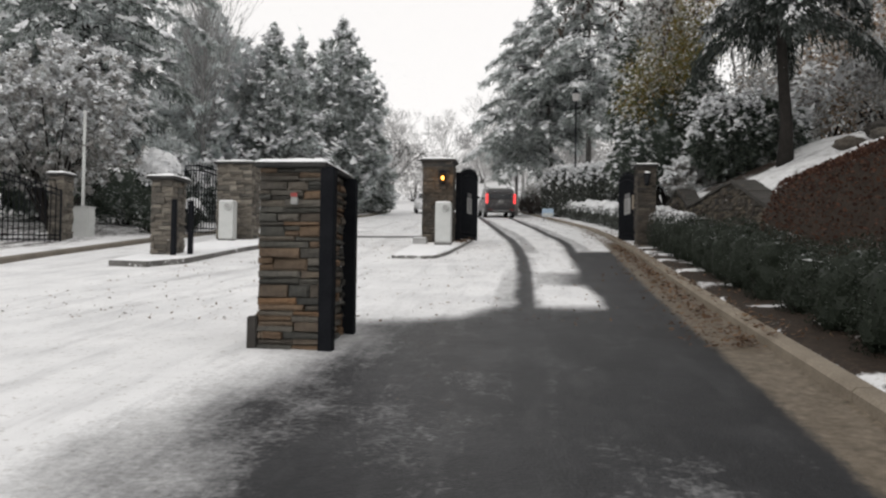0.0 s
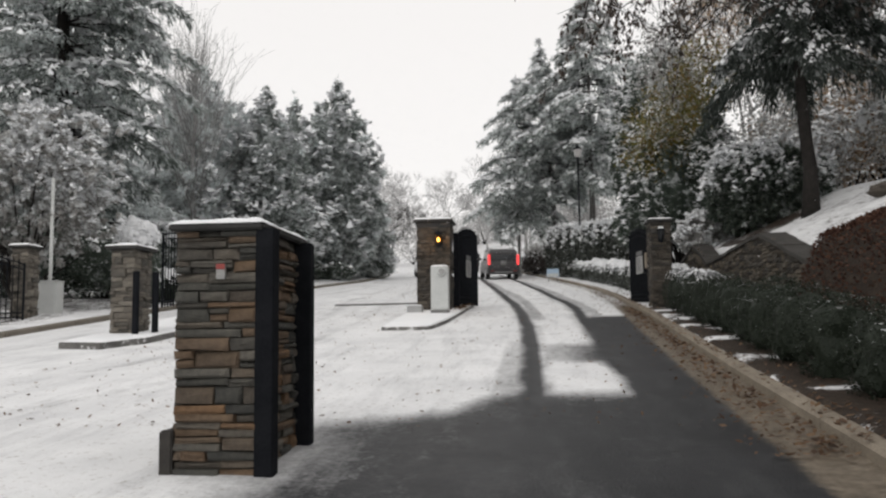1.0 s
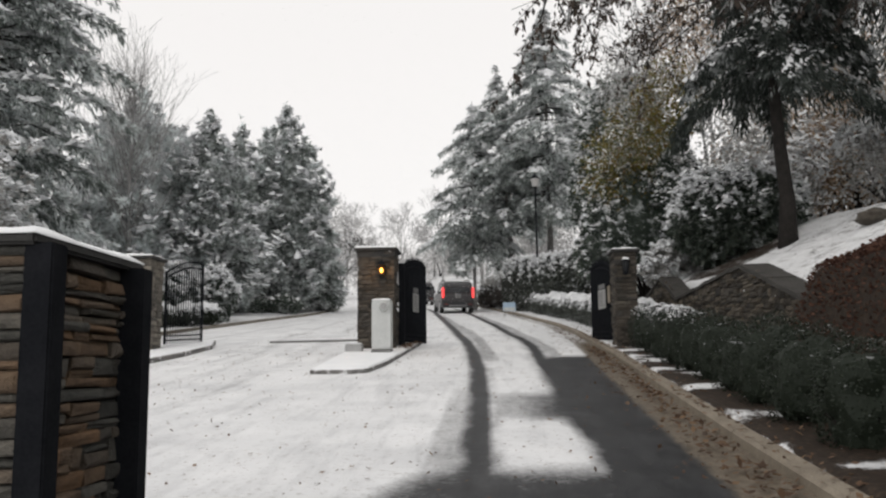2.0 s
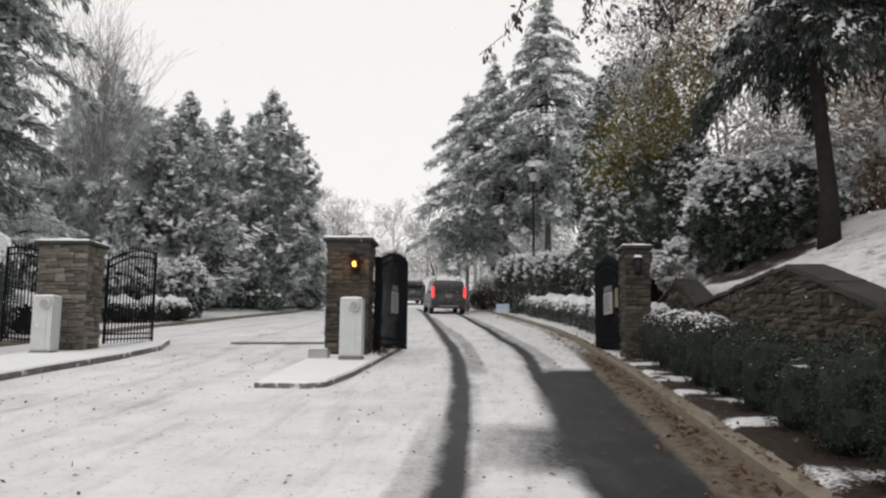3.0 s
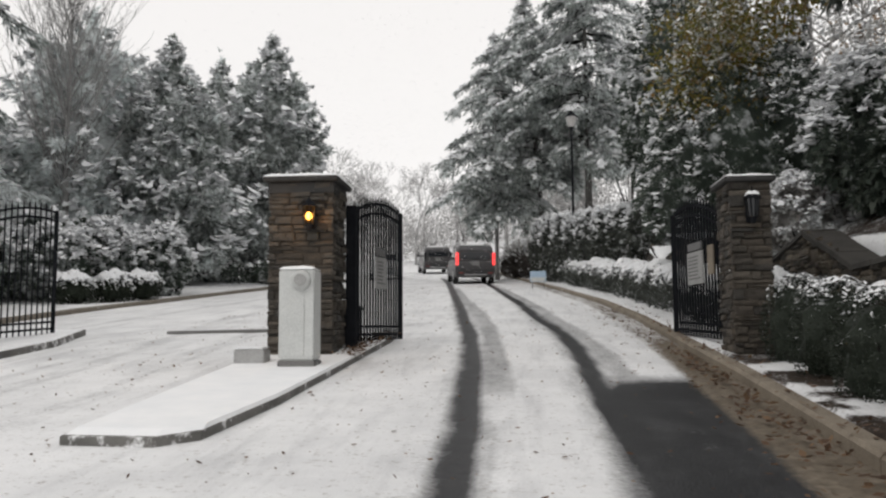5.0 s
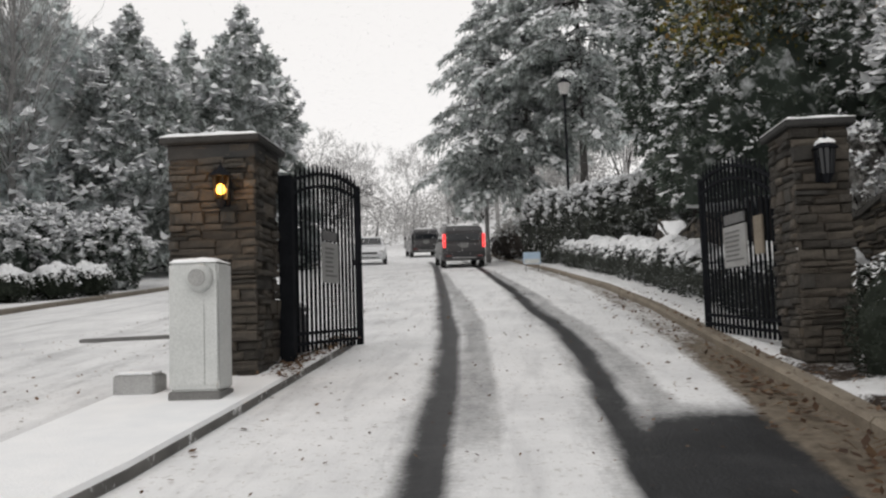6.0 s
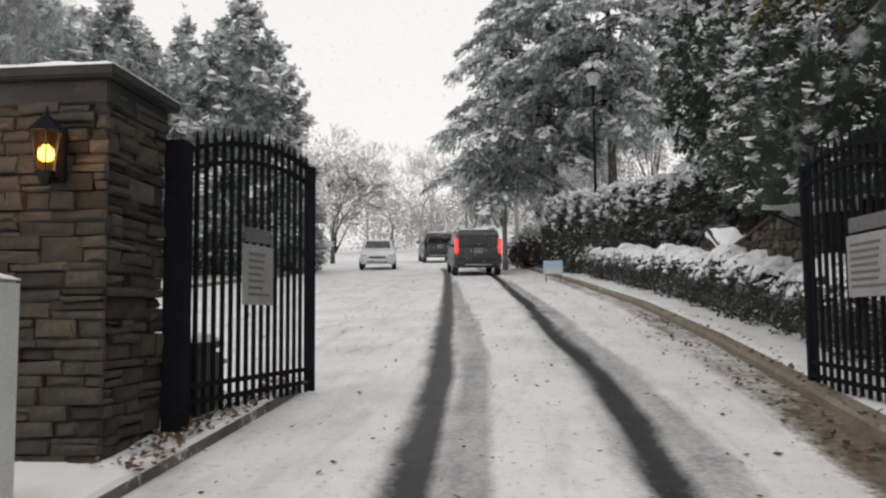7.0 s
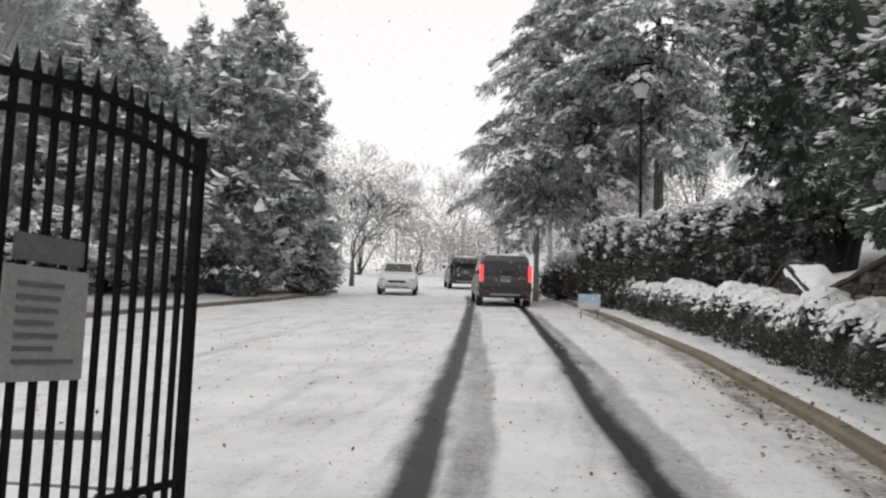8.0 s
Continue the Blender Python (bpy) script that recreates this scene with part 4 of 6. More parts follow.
def boom_barrier():
    z = gz(-12.445, 23.3) - 0.02
    root = thing("barrier_post", (-12.445, 23.3, z), "white lift barrier cabinet with a raised white boom", "barrier")
    part("cabinet", boxed(-0.265, 0.265, -0.2, 0.2, 0.0, 0.86, 0.015), WHITE_METAL, root)
    part("lid", boxed(-0.285, 0.285, -0.22, 0.22, 0.861, 0.90, 0.012), WHITE_METAL, root)
    part("boom", boxed(-0.045, 0.035, -0.03, 0.03, 0.901, 3.62, 0.008), WHITE_METAL, root, "raised white boom")


boom_barrier()


def street_lamp(x, y, top):
    z = gz(x, y)
    root = thing("street_lamp", (x, y, z - 0.1), "black post lamp with a pale lantern head", "street lamp")
    h = top - z + 0.1
    part("base", tube(bmesh.new(), (0, 0, 0), (0, 0, 0.6), 0.12, 0.07, 12), IRON, root)
    part("pole", tube(bmesh.new(), (0, 0, 0.6), (0, 0, h - 0.75), 0.055, 0.04, 10), IRON, root)
    part("lantern", tube(bmesh.new(), (0, 0, h - 0.72), (0, 0, h - 0.28), 0.13, 0.24, 8), LAMP_GLASS, root, "pale glass lantern")
    part("collar", tube(bmesh.new(), (0, 0, h - 0.78), (0, 0, h - 0.72), 0.06, 0.14, 8), IRON, root)
    part("roof", tube(bmesh.new(), (0, 0, h - 0.28), (0, 0, h - 0.06), 0.29, 0.06, 8), IRON, root)
    part("finial", tube(bmesh.new(), (0, 0, h - 0.06), (0, 0, h + 0.06), 0.03, 0.008, 8), IRON, root)
    return root


street_lamp(2.62, 48.0, 11.7)
yard = thing("yard_sign", (1.1, 46.0, float(road_z(46)) + 0.09), "small pale blue yard sign in the snow", "sign")
part("panel", boxed(-0.30, 0.30, -0.012, 0.012, 0.16, 0.58, 0.004), BLUE_PANEL, yard)
part("lower_panel", boxed(-0.27, 0.27, -0.0165, -0.0125, 0.18, 0.34), WHITE_METAL, yard)
for x in (-0.22, 0.22):
    part("stake", boxed(x - 0.012, x + 0.012, -0.01, 0.01, -0.2, 0.159), IRON, yard)


# ---- plants ----
def loose(name, me, material, parent, label=""):
    """A part of countless small pieces."""
    ob = piece(name, me, material, parent, label)
    ob["kind"] = "stuff"
    return ob


def tapered(name, points, radii, material, parent, sides=9):
    """One joined stem through a row of points."""
    v, f = [], []
    for k, (p, r) in enumerate(zip(points, radii)):
        for j in range(sides):
            a = 2 * math.pi * j / sides
            q = r * (1 + 0.08 * math.sin(3 * a + k))
            v.append((p[0] + q * math.cos(a), p[1] + q * math.sin(a), p[2]))
    for k in range(len(points) - 1):
        for j in range(sides):
            f.append((sides * k + j, sides * k + (j + 1) % sides, sides * (k + 1) + (j + 1) % sides, sides * (k + 1) + j))
    f += [tuple(range(sides))[::-1], tuple(sides * (len(points) - 1) + j for j in range(sides))]
    return piece(name, raw(name, v, f), material, parent, smooth=True)


def conifer(x, y, height, radius, clear, seed, label, leaf=None, density=1.0, blade=0.42, snow=0.5, lean=(0, 0), droop=0.35, sprays=40, power=0.85, z=None, rise=(0.05, 0.28), clump=1.0, whorl=(4, 7), bark=None, thick=0.017):
    """A conifer: tapered trunk, whorls of drooping limbs, many needle sprays, snow lying on the limbs."""
    rng = np.random.default_rng(seed)
    base = (gz(x, y) if z is None else z) - 0.15
    root = thing("conifer", (x, y, base), label, "tree", "snowy conifers")
    limbs, P, D, L, S, SD, SL = [], [], [], [], [], [], []
    top = np.array([lean[0], lean[1], height])
    n = 10
    r0 = thick * height
    tapered("trunk", [top * k / n for k in range(n + 1)], [r0 * (1 - k / n) + 0.015 + (0.08 * r0 if k == 0 else 0) for k in range(n + 1)], bark or BARK, root)
    levels = int((height - clear) / (0.46 / density ** 0.5))
    for i in range(levels):
        f = min(max((i + rng.uniform(-0.4, 0.4)) / levels, 0.0), 0.985)
        h = clear + (height - clear) * f
        reach = radius * (1 - f) ** power * rng.uniform(0.86, 1.1) * (0.92 + 0.16 * math.sin(9 * f + seed)) * (0.62 + 0.38 * min(1.0, f / 0.22)) * (0.22 + 0.78 * min(1.0, (1 - f) / 0.20)) + 0.06
        for _ in range(int(rng.integers(*whorl))):
            az = rng.uniform(0, 2 * math.pi)
            r = reach * rng.uniform(0.55, 1.22)
            out = np.array([math.cos(az), math.sin(az), 0])
            side = np.array([-out[1], out[0], 0])
            foot = top * h / height
            up = rng.uniform(*rise)
            m = max(8, int(sprays * r / 2.0 * density))
            t = rng.uniform(0.10, 1.0, m) ** 0.7
            s = rng.uniform(-1, 1, m)
            hw = 0.10 + 0.42 * r * t ** 0.5 * (1.02 - t) ** 0.7
            pts = foot + out * (r * t)[:, None] + side * (s * hw)[:, None]
            sag = r * (up * t - droop * t ** 2.2)
            pts[:, 2] += sag - 0.45 * hw * s ** 2
            e = foot + out * r
            e[2] += r * (up - droop)
            mid = foot + out * r * 0.5
            mid[2] += r * (up * 0.5 - droop * 0.22)
            limbs.append((*foot, *mid, 0.02 + 0.008 * r, 0.015 + 0.004 * r))
            limbs.append((*mid, *e, 0.015 + 0.004 * r, 0.006))
            way = out * rng.uniform(0.3, 1.0, m)[:, None] + side * (s * rng.uniform(0.4, 1.0, m))[:, None]
            way[:, 2] = rng.uniform(-1.1, -0.05, m) * (0.4 + droop)
            way = unit(way)
            P.append(pts + rng.normal(scale=0.04, size=pts.shape))
            D.append(way)
            ln = blade * rng.uniform(0.6, 1.35, m) * (0.45 + 0.55 * (1 - f) ** 0.6)
            L.append(ln)
            load = rng.uniform(0.15, 1.25)
            # snow lies in clumps along the limb, with a thin sprinkle between them
            nc = rng.poisson(snow * load * (0.5 + 0.95 * r) * clump * (0.5 + 0.9 * f))
            nc = max(1, nc)
            per = int(rng.integers(6, 11))
            tc, sc = rng.uniform(0.28, 1.0, nc) ** 0.8, rng.uniform(-0.75, 0.75, nc)
            ts = np.clip(np.repeat(tc, per) + rng.normal(scale=0.30 * blade / r, size=nc * per), 0.1, 1.03)
            ss = np.clip(np.repeat(sc, per) + rng.normal(scale=0.22, size=nc * per), -1, 1)
            more = max(2, int(0.22 * m * snow * load))
            ts = np.concatenate([ts, rng.uniform(0.2, 1.0, more)])
            ss = np.concatenate([ss, rng.uniform(-0.9, 0.9, more)])
            hs = 0.10 + 0.42 * r * ts ** 0.5 * np.maximum(1.02 - ts, 0.02) ** 0.7
            sp = foot + out * (r * ts)[:, None] + side * (ss * hs)[:, None]
            sp[:, 2] += r * (up * ts - droop * ts ** 2.2) - 0.45 * hs * ss ** 2 + 0.12 + rng.normal(scale=0.03, size=len(ts))
            S.append(sp)
            w2 = out * 0.8 + side * (ss * 0.7)[:, None] + rng.normal(scale=0.25, size=sp.shape)
            w2[:, 2] = -0.25 - droop * 0.6 * ts
            SD.append(unit(w2))
            SL.append(blade * rng.uniform(0.5, 1.15, len(ts)) * (0.8 + 0.35 * clump * load))
    P, D, L = np.concatenate(P), np.concatenate(D), np.concatenate(L)
    foliage = [blades(P, D, L, L * rng.uniform(0.16, 0.27, len(L)), rng, 0.3, 0.15)]
    for _ in range(2):
        D2 = unit(D + rng.normal(scale=0.6, size=D.shape) + np.array([0, 0, -0.35]))
        P2 = P + D * (L * rng.uniform(0.1, 0.7, len(L)))[:, None]
        foliage.append(blades(P2, D2, L * 0.75, L * rng.uniform(0.12, 0.22, len(L)), rng, 0.2, 0.25))
    S, SD, SL = np.concatenate(S), np.concatenate(SD), np.concatenate(SL)
    loose("limb_work", quick("limb_work", tubes(limbs, 5), 4), BARK, root)
    loose("crown", quick("crown", np.concatenate(foliage), 4), leaf or NEEDLE, root)
    loose("snow", quick("snow", pads(S, SD, SL, SL * rng.uniform(0.42, 0.75, len(SL)), rng), 4), TREE_SNOW, root, "snow lying on the limbs")
    return root


def leaf_cloud(center, radii, count, size, rng, shell=0.55, lump=0.32, floor=-1.0, seed=0, square=0.0):
    """Points and outward ways in a lumpy ellipsoid crown."""
    d = unit(rng.normal(size=(count, 3)))
    bump = np.array([noise.noise((v[0] * 1.9, v[1] * 1.9, v[2] * 1.9 + seed)) + 0.5 * noise.noise((v[0] * 5, v[1] * 5, v[2] * 5 + seed)) for v in d])
    r = (1 + lump * bump) * (shell + (1 - shell) * rng.uniform(size=count) ** 0.6)
    if square:
        r = r / np.maximum(np.hypot(d[:, 0], d[:, 1]) if square < 0 else np.max(np.abs(d[:, :2]), axis=1), np.abs(d[:, 2])) ** abs(square)
    p = d * r[:, None]
    p = p[p[:, 2] > floor]
    d = unit(p)
    return p * np.array(radii) + np.array(center), d


def bush(name, x, y, radii, count, size, leaf, label, seed, category="shrub", group="", snow=0.4, height=None, z=None, stems=True, floor=-0.8, core=True, snow_size=1.6, cap=(-0.15, 0.8), lump=0.32, shell=0.55, square=0.0, patch=0.5, hood=None, rag=1.0, clipped=False):
    """A rounded evergreen bush: stems, dark inner twigs, many leaves, snow on the upper side."""
    rng = np.random.default_rng(seed)
    base = (gz(x, y) if z is None else z) - 0.08
    root = thing(name, (x, y, base), label, category, group)
    c = (0, 0, radii[2] * 0.9 if height is None else height)
    p, d = leaf_cloud(c, radii, count, size, rng, shell, lump, floor, seed, square)
    way = unit(d * (0.25 if clipped else 0.6) + rng.normal(scale=0.7, size=d.shape))
    L = size * rng.uniform(0.7, 1.4, len(p))
    if stems:
        seg = []
        for _ in range(9):
            k = int(rng.integers(len(p)))
            e = p[k] * 0.8
            seg.append((rng.uniform(-0.1, 0.1), rng.uniform(-0.1, 0.1), 0, *(e * 0.5), 0.05 * radii[2] ** 0.5, 0.03))
            seg.append((*(e * 0.5), *e, 0.03, 0.01))
        loose("stem_work", quick("stem_work", tubes(seg, 5), 4), BARK, root)
    if core:
        bm = bmesh.new()
        bmesh.ops.create_icosphere(bm, subdivisions=3, radius=1.0)
        for v in bm.verts:
            u = v.co.normalized()
            k = 0.72 / max(math.hypot(u.x, u.y) if square < 0 else max(abs(u.x), abs(u.y)), abs(u.z)) ** abs(square) * (1 + 0.3 * noise.noise((u.x * 1.9, u.y * 1.9, u.z * 1.9 + seed)) + 0.18 * noise.noise(u * 6))
            v.co = Vector((u.x * radii[0] * k, u.y * radii[1] * k, max(u.z, floor) * radii[2] * k + c[2]))
        part("core", bm, leaf, root)
    loose("foliage", quick("foliage", blades(p, way, L, L * 0.55, rng, 0.0 if clipped else 0.1, 0.0, d if clipped else None), 4), leaf, root)
    drifted = np.array([noise.noise(q) for q in (p / patch + seed).tolist()])
    upper = (d[:, 2] > rng.uniform(*cap, len(d))) & (rng.uniform(size=len(d)) < snow) & (drifted + 0.35 * d[:, 2] > 0.08 + 0.10 * rng.normal(size=len(d)))
    if hood is not None:
        bm = bmesh.new()
        bmesh.ops.create_icosphere(bm, subdivisions=5, radius=1.0)
        for v in bm.verts:
            u = v.co.normalized()
            k = 1.05 / max(math.hypot(u.x, u.y) if square < 0 else max(abs(u.x), abs(u.y)), abs(u.z)) ** abs(square) * (1 + lump * (noise.noise((u.x * 1.9, u.y * 1.9, u.z * 1.9 + seed)) + 0.5 * noise.noise((u.x * 5, u.y * 5, u.z * 5 + seed))) + 0.05 * noise.noise(u * 9))
            v.co = Vector((u.x * radii[0] * k, u.y * radii[1] * k, u.z * radii[2] * k + c[2]))
        gone = []
        for f in bm.faces:
            q = (f.calc_center_median() - Vector(c))
            u = Vector((q.x / radii[0], q.y / radii[1], q.z / radii[2]))
            if u.normalized().z < hood + rag * (0.30 * noise.noise(u * 3.1 + Vector((seed, 0, 0))) + 0.28 * noise.noise(u * 9.0) + 0.12 * noise.noise(u * 23.0)):
                gone.append(f)
        bmesh.ops.delete(bm, geom=gone, context="FACES")
        part("snow_hood", bm, TREE_SNOW, root, "soft cap of settled snow", smooth=True)
    s = p[upper] + d[upper] * size * 0.5
    if len(s):
        sl = size * snow_size * rng.uniform(0.6, 1.6, len(s))
        sd = unit(np.cross(d[upper], rng.normal(size=s.shape)))
        loose("snow", quick("snow", pads(s, sd, sl, sl * rng.uniform(0.5, 0.9, len(s)), rng), 4), TREE_SNOW, root, "clumps of settled snow")
    return root


def clump_leaves(C, N, size, per, rng, spread=0.75, sag=0.2, slim=0.3):
    """Tufts of leaves: per blades about each centre C, fanned round the way N."""
    P, D = np.repeat(C, per, axis=0), np.repeat(N, per, axis=0)
    D = unit(D * 0.8 + rng.normal(scale=spread, size=D.shape))
    L = np.repeat(size, per) * rng.uniform(0.5, 1.2, len(P))
    P = P + rng.normal(scale=0.16, size=P.shape) * np.repeat(size, per)[:, None] - D * (L * 0.25)[:, None]
    return blades(P, D, L, L * slim * rng.uniform(0.7, 1.3, len(L)), rng, 0.15, sag)


def clump_snow(C, N, size, per, rng, lift=0.42):
    """Snow lodged on the upper side of tufts."""
    P, D, S = np.repeat(C, per, axis=0), np.repeat(N, per, axis=0), np.repeat(size, per)
    P = P + D * (S * 0.62)[:, None] + rng.normal(scale=0.24, size=P.shape) * S[:, None]
    P[:, 2] += S * lift
    D = unit(D * np.array([1.0, 1.0, 0.0]) + rng.normal(scale=0.55, size=D.shape) * np.array([1.0, 1.0, 0.45]) + np.array([0, 0, -0.18]))
    L = S * rng.uniform(0.40, 1.05, len(P))
    return pads(P, D, L, L * rng.uniform(0.5, 0.9, len(L)), rng)


def patches(points, seed):
    return np.array([noise.noise(q) for q in (points + seed * 1.7).tolist()])


def clump_tree(x, y, height, radius, seed, label, leaf, size=0.46, count=720, per=22, snow=0.6, power=0.62, z=None, lean=(0, 0), group="dense snowy conifers", low=0.5):
    """A dense pointed evergreen: trunk, rising limbs that end in tufts, snow lodged on the tufts, more of it higher up."""
    rng = np.random.default_rng(seed)
    root = thing("conifer", (x, y, (gz(x, y) if z is None else z) - 0.15), label, "tree", group)

    def reach(f):
        return radius * (0.62 + 0.38 * np.clip(f / 0.20, 0, 1)) * (1 - f) ** power * (0.14 + 0.86 * np.clip((1 - f) / 0.24, 0, 1)) + 0.04

    f = rng.uniform(0.0, 0.99, count * 4)
    f = f[rng.uniform(size=len(f)) * radius < reach(f) + 0.10 * radius][:count]
    a = rng.uniform(0, 2 * math.pi, len(f))
    wob = np.array([1 + 0.30 * noise.noise((1.3 * math.cos(u), 1.3 * math.sin(u), 4.5 * v + seed)) + 0.28 * noise.noise((3.4 * math.cos(u), 3.4 * math.sin(u), 13 * v + seed)) for u, v in zip(a, f)])
    r = reach(f) * wob * (1.05 - 0.42 * rng.uniform(size=len(f)) ** 1.6 + 0.20 * (rng.uniform(size=len(f)) < 0.10))
    out = np.stack([np.cos(a), np.sin(a), np.zeros(len(f))], axis=1)
    C = out * r[:, None] + np.array([[lean[0], lean[1], 0]]) * f[:, None]
    C[:, 2] = low + (height - low) * f + 0.06 * r
    N = unit(out + np.array([0, 0, 1.0]) * rng.uniform(-0.2, 0.85, len(f))[:, None])
    S = size * rng.uniform(0.65, 1.35, len(f)) * (0.38 + 0.62 * (1 - f) ** 0.6)
    n = 9
    tapered("trunk", [(lean[0] * k / n, lean[1] * k / n, height * 0.98 * k / n) for k in range(n + 1)], [0.016 * height * (1 - k / n) + 0.015 for k in range(n + 1)], BARK, root)
    pick = rng.permutation(len(f))[:170]
    foot = np.zeros((len(pick), 3))
    foot[:, 2] = np.maximum(C[pick, 2] - 0.35 * r[pick], 0.2)
    foot[:, :2] = C[pick, 2:3] / height * np.array([lean])
    seg = np.concatenate([foot, C[pick], np.full((len(pick), 1), 0.045), np.full((len(pick), 1), 0.012)], axis=1)
    loose("limb_work", quick("limb_work", tubes(seg, 4), 4), BARK, root)
    v, fc, m, rows = [], [], 22, 26
    for k in range(rows + 1):
        q = k / rows
        for j in range(m):
            u = 2 * math.pi * j / m
            rr = 0.70 * float(reach(q)) * (1 + 0.30 * noise.noise((1.3 * math.cos(u), 1.3 * math.sin(u), 4.5 * q + seed)) + 0.30 * noise.noise((4 * math.cos(u), 4 * math.sin(u), 15 * q + seed)))
            v.append((lean[0] * q + rr * math.cos(u), lean[1] * q + rr * math.sin(u), low + (height * 0.97 - low) * q))
    for k in range(rows):
        for j in range(m):
            fc.append((m * k + j, m * k + (j + 1) % m, m * (k + 1) + (j + 1) % m, m * (k + 1) + j))
    piece("inner_crown", raw("inner_crown", v, fc), leaf, root, "dark inner twigs")
    tip = np.array([[lean[0], lean[1], height - 0.35]]) + rng.normal(scale=0.05, size=(26, 3)) * np.array([1, 1, 5.0])
    tuft = clump_leaves(C, N, S, per, rng, 0.55, 0.15, 0.22)
    top = clump_leaves(tip, np.tile([[0, 0, 1.0]], (26, 1)), np.full(26, 0.34), 8, rng, 0.45, 0.0, 0.22)
    loose("crown", quick("crown", np.concatenate([tuft, top]), 4), leaf, root)
    drift = patches(C * 0.75, seed)
    keep = (rng.uniform(size=len(f)) < snow * (0.45 + 0.85 * f)) & (drift > -0.22) & (N[:, 2] > -0.15)
    loose("snow", quick("snow", clump_snow(C[keep], N[keep], S[keep], 9, rng, 0.36), 4), TREE_SNOW, root, "snow lodged in the tufts")
    return root


def clump_bush(name, x, y, radii, count, size, per, leaf, label, seed, category="shrub", group="", snow=0.8, cap=(-0.2, 0.6), height=None, z=None, lump=0.26, shell=0.82, floor=-0.85, slim=0.5, flakes=5, core=True, square=0.0, patch=0.9, bare=-0.10):
    """A shrub of many leaf tufts over dark inner twigs, with snow lodged on the tufts that face up."""
    rng = np.random.default_rng(seed)
    root = thing(name, (x, y, (gz(x, y) if z is None else z) - 0.08), label, category, group)
    c = (0, 0, radii[2] * 0.9 if height is None else height)
    C, N = leaf_cloud(c, radii, count, size, rng, shell, lump, floor, seed, square)
    S = size * rng.uniform(0.65, 1.4, len(C))
    seg = []
    for k in rng.permutation(len(C))[:26]:
        e = C[k] * np.array([0.92, 0.92, 0.95])
        mid = e * np.array([0.35, 0.35, 0.5])
        seg.append((rng.uniform(-0.12, 0.12), rng.uniform(-0.12, 0.12), 0, *mid, 0.05 * radii[2] ** 0.5, 0.03))
        seg.append((*mid, *e, 0.03, 0.008))
    loose("stem_work", quick("stem_work", tubes(seg, 5), 4), BARK, root)
    if core:
        bm = bmesh.new()
        bmesh.ops.create_icosphere(bm, subdivisions=4, radius=1.0)
        for v in bm.verts:
            u = v.co.normalized()
            k = 0.78 / max(abs(u.x), abs(u.y), abs(u.z)) ** square * (1 + lump * (noise.noise((u.x * 1.9, u.y * 1.9, u.z * 1.9 + seed)) + 0.5 * noise.noise((u.x * 5, u.y * 5, u.z * 5 + seed))) + 0.10 * noise.noise(u * 11))
            v.co = Vector((u.x * radii[0] * k, u.y * radii[1] * k, max(u.z * k, floor) * radii[2] + c[2]))
        part("core", bm, leaf, root, "dark inner twigs")
    loose("foliage", quick("foliage", clump_leaves(C, N, S, per, rng, 0.7, 0.15, slim), 4), leaf, root)
    keep = (N[:, 2] > rng.uniform(*cap, len(C))) & (rng.uniform(size=len(C)) < snow) & (patches(C / patch, seed) > bare)
    if keep.any():
        loose("snow", quick("snow", clump_snow(C[keep], N[keep], S[keep], flakes, rng), 4), TREE_SNOW, root, "snow lodged on the leaves")
    return root


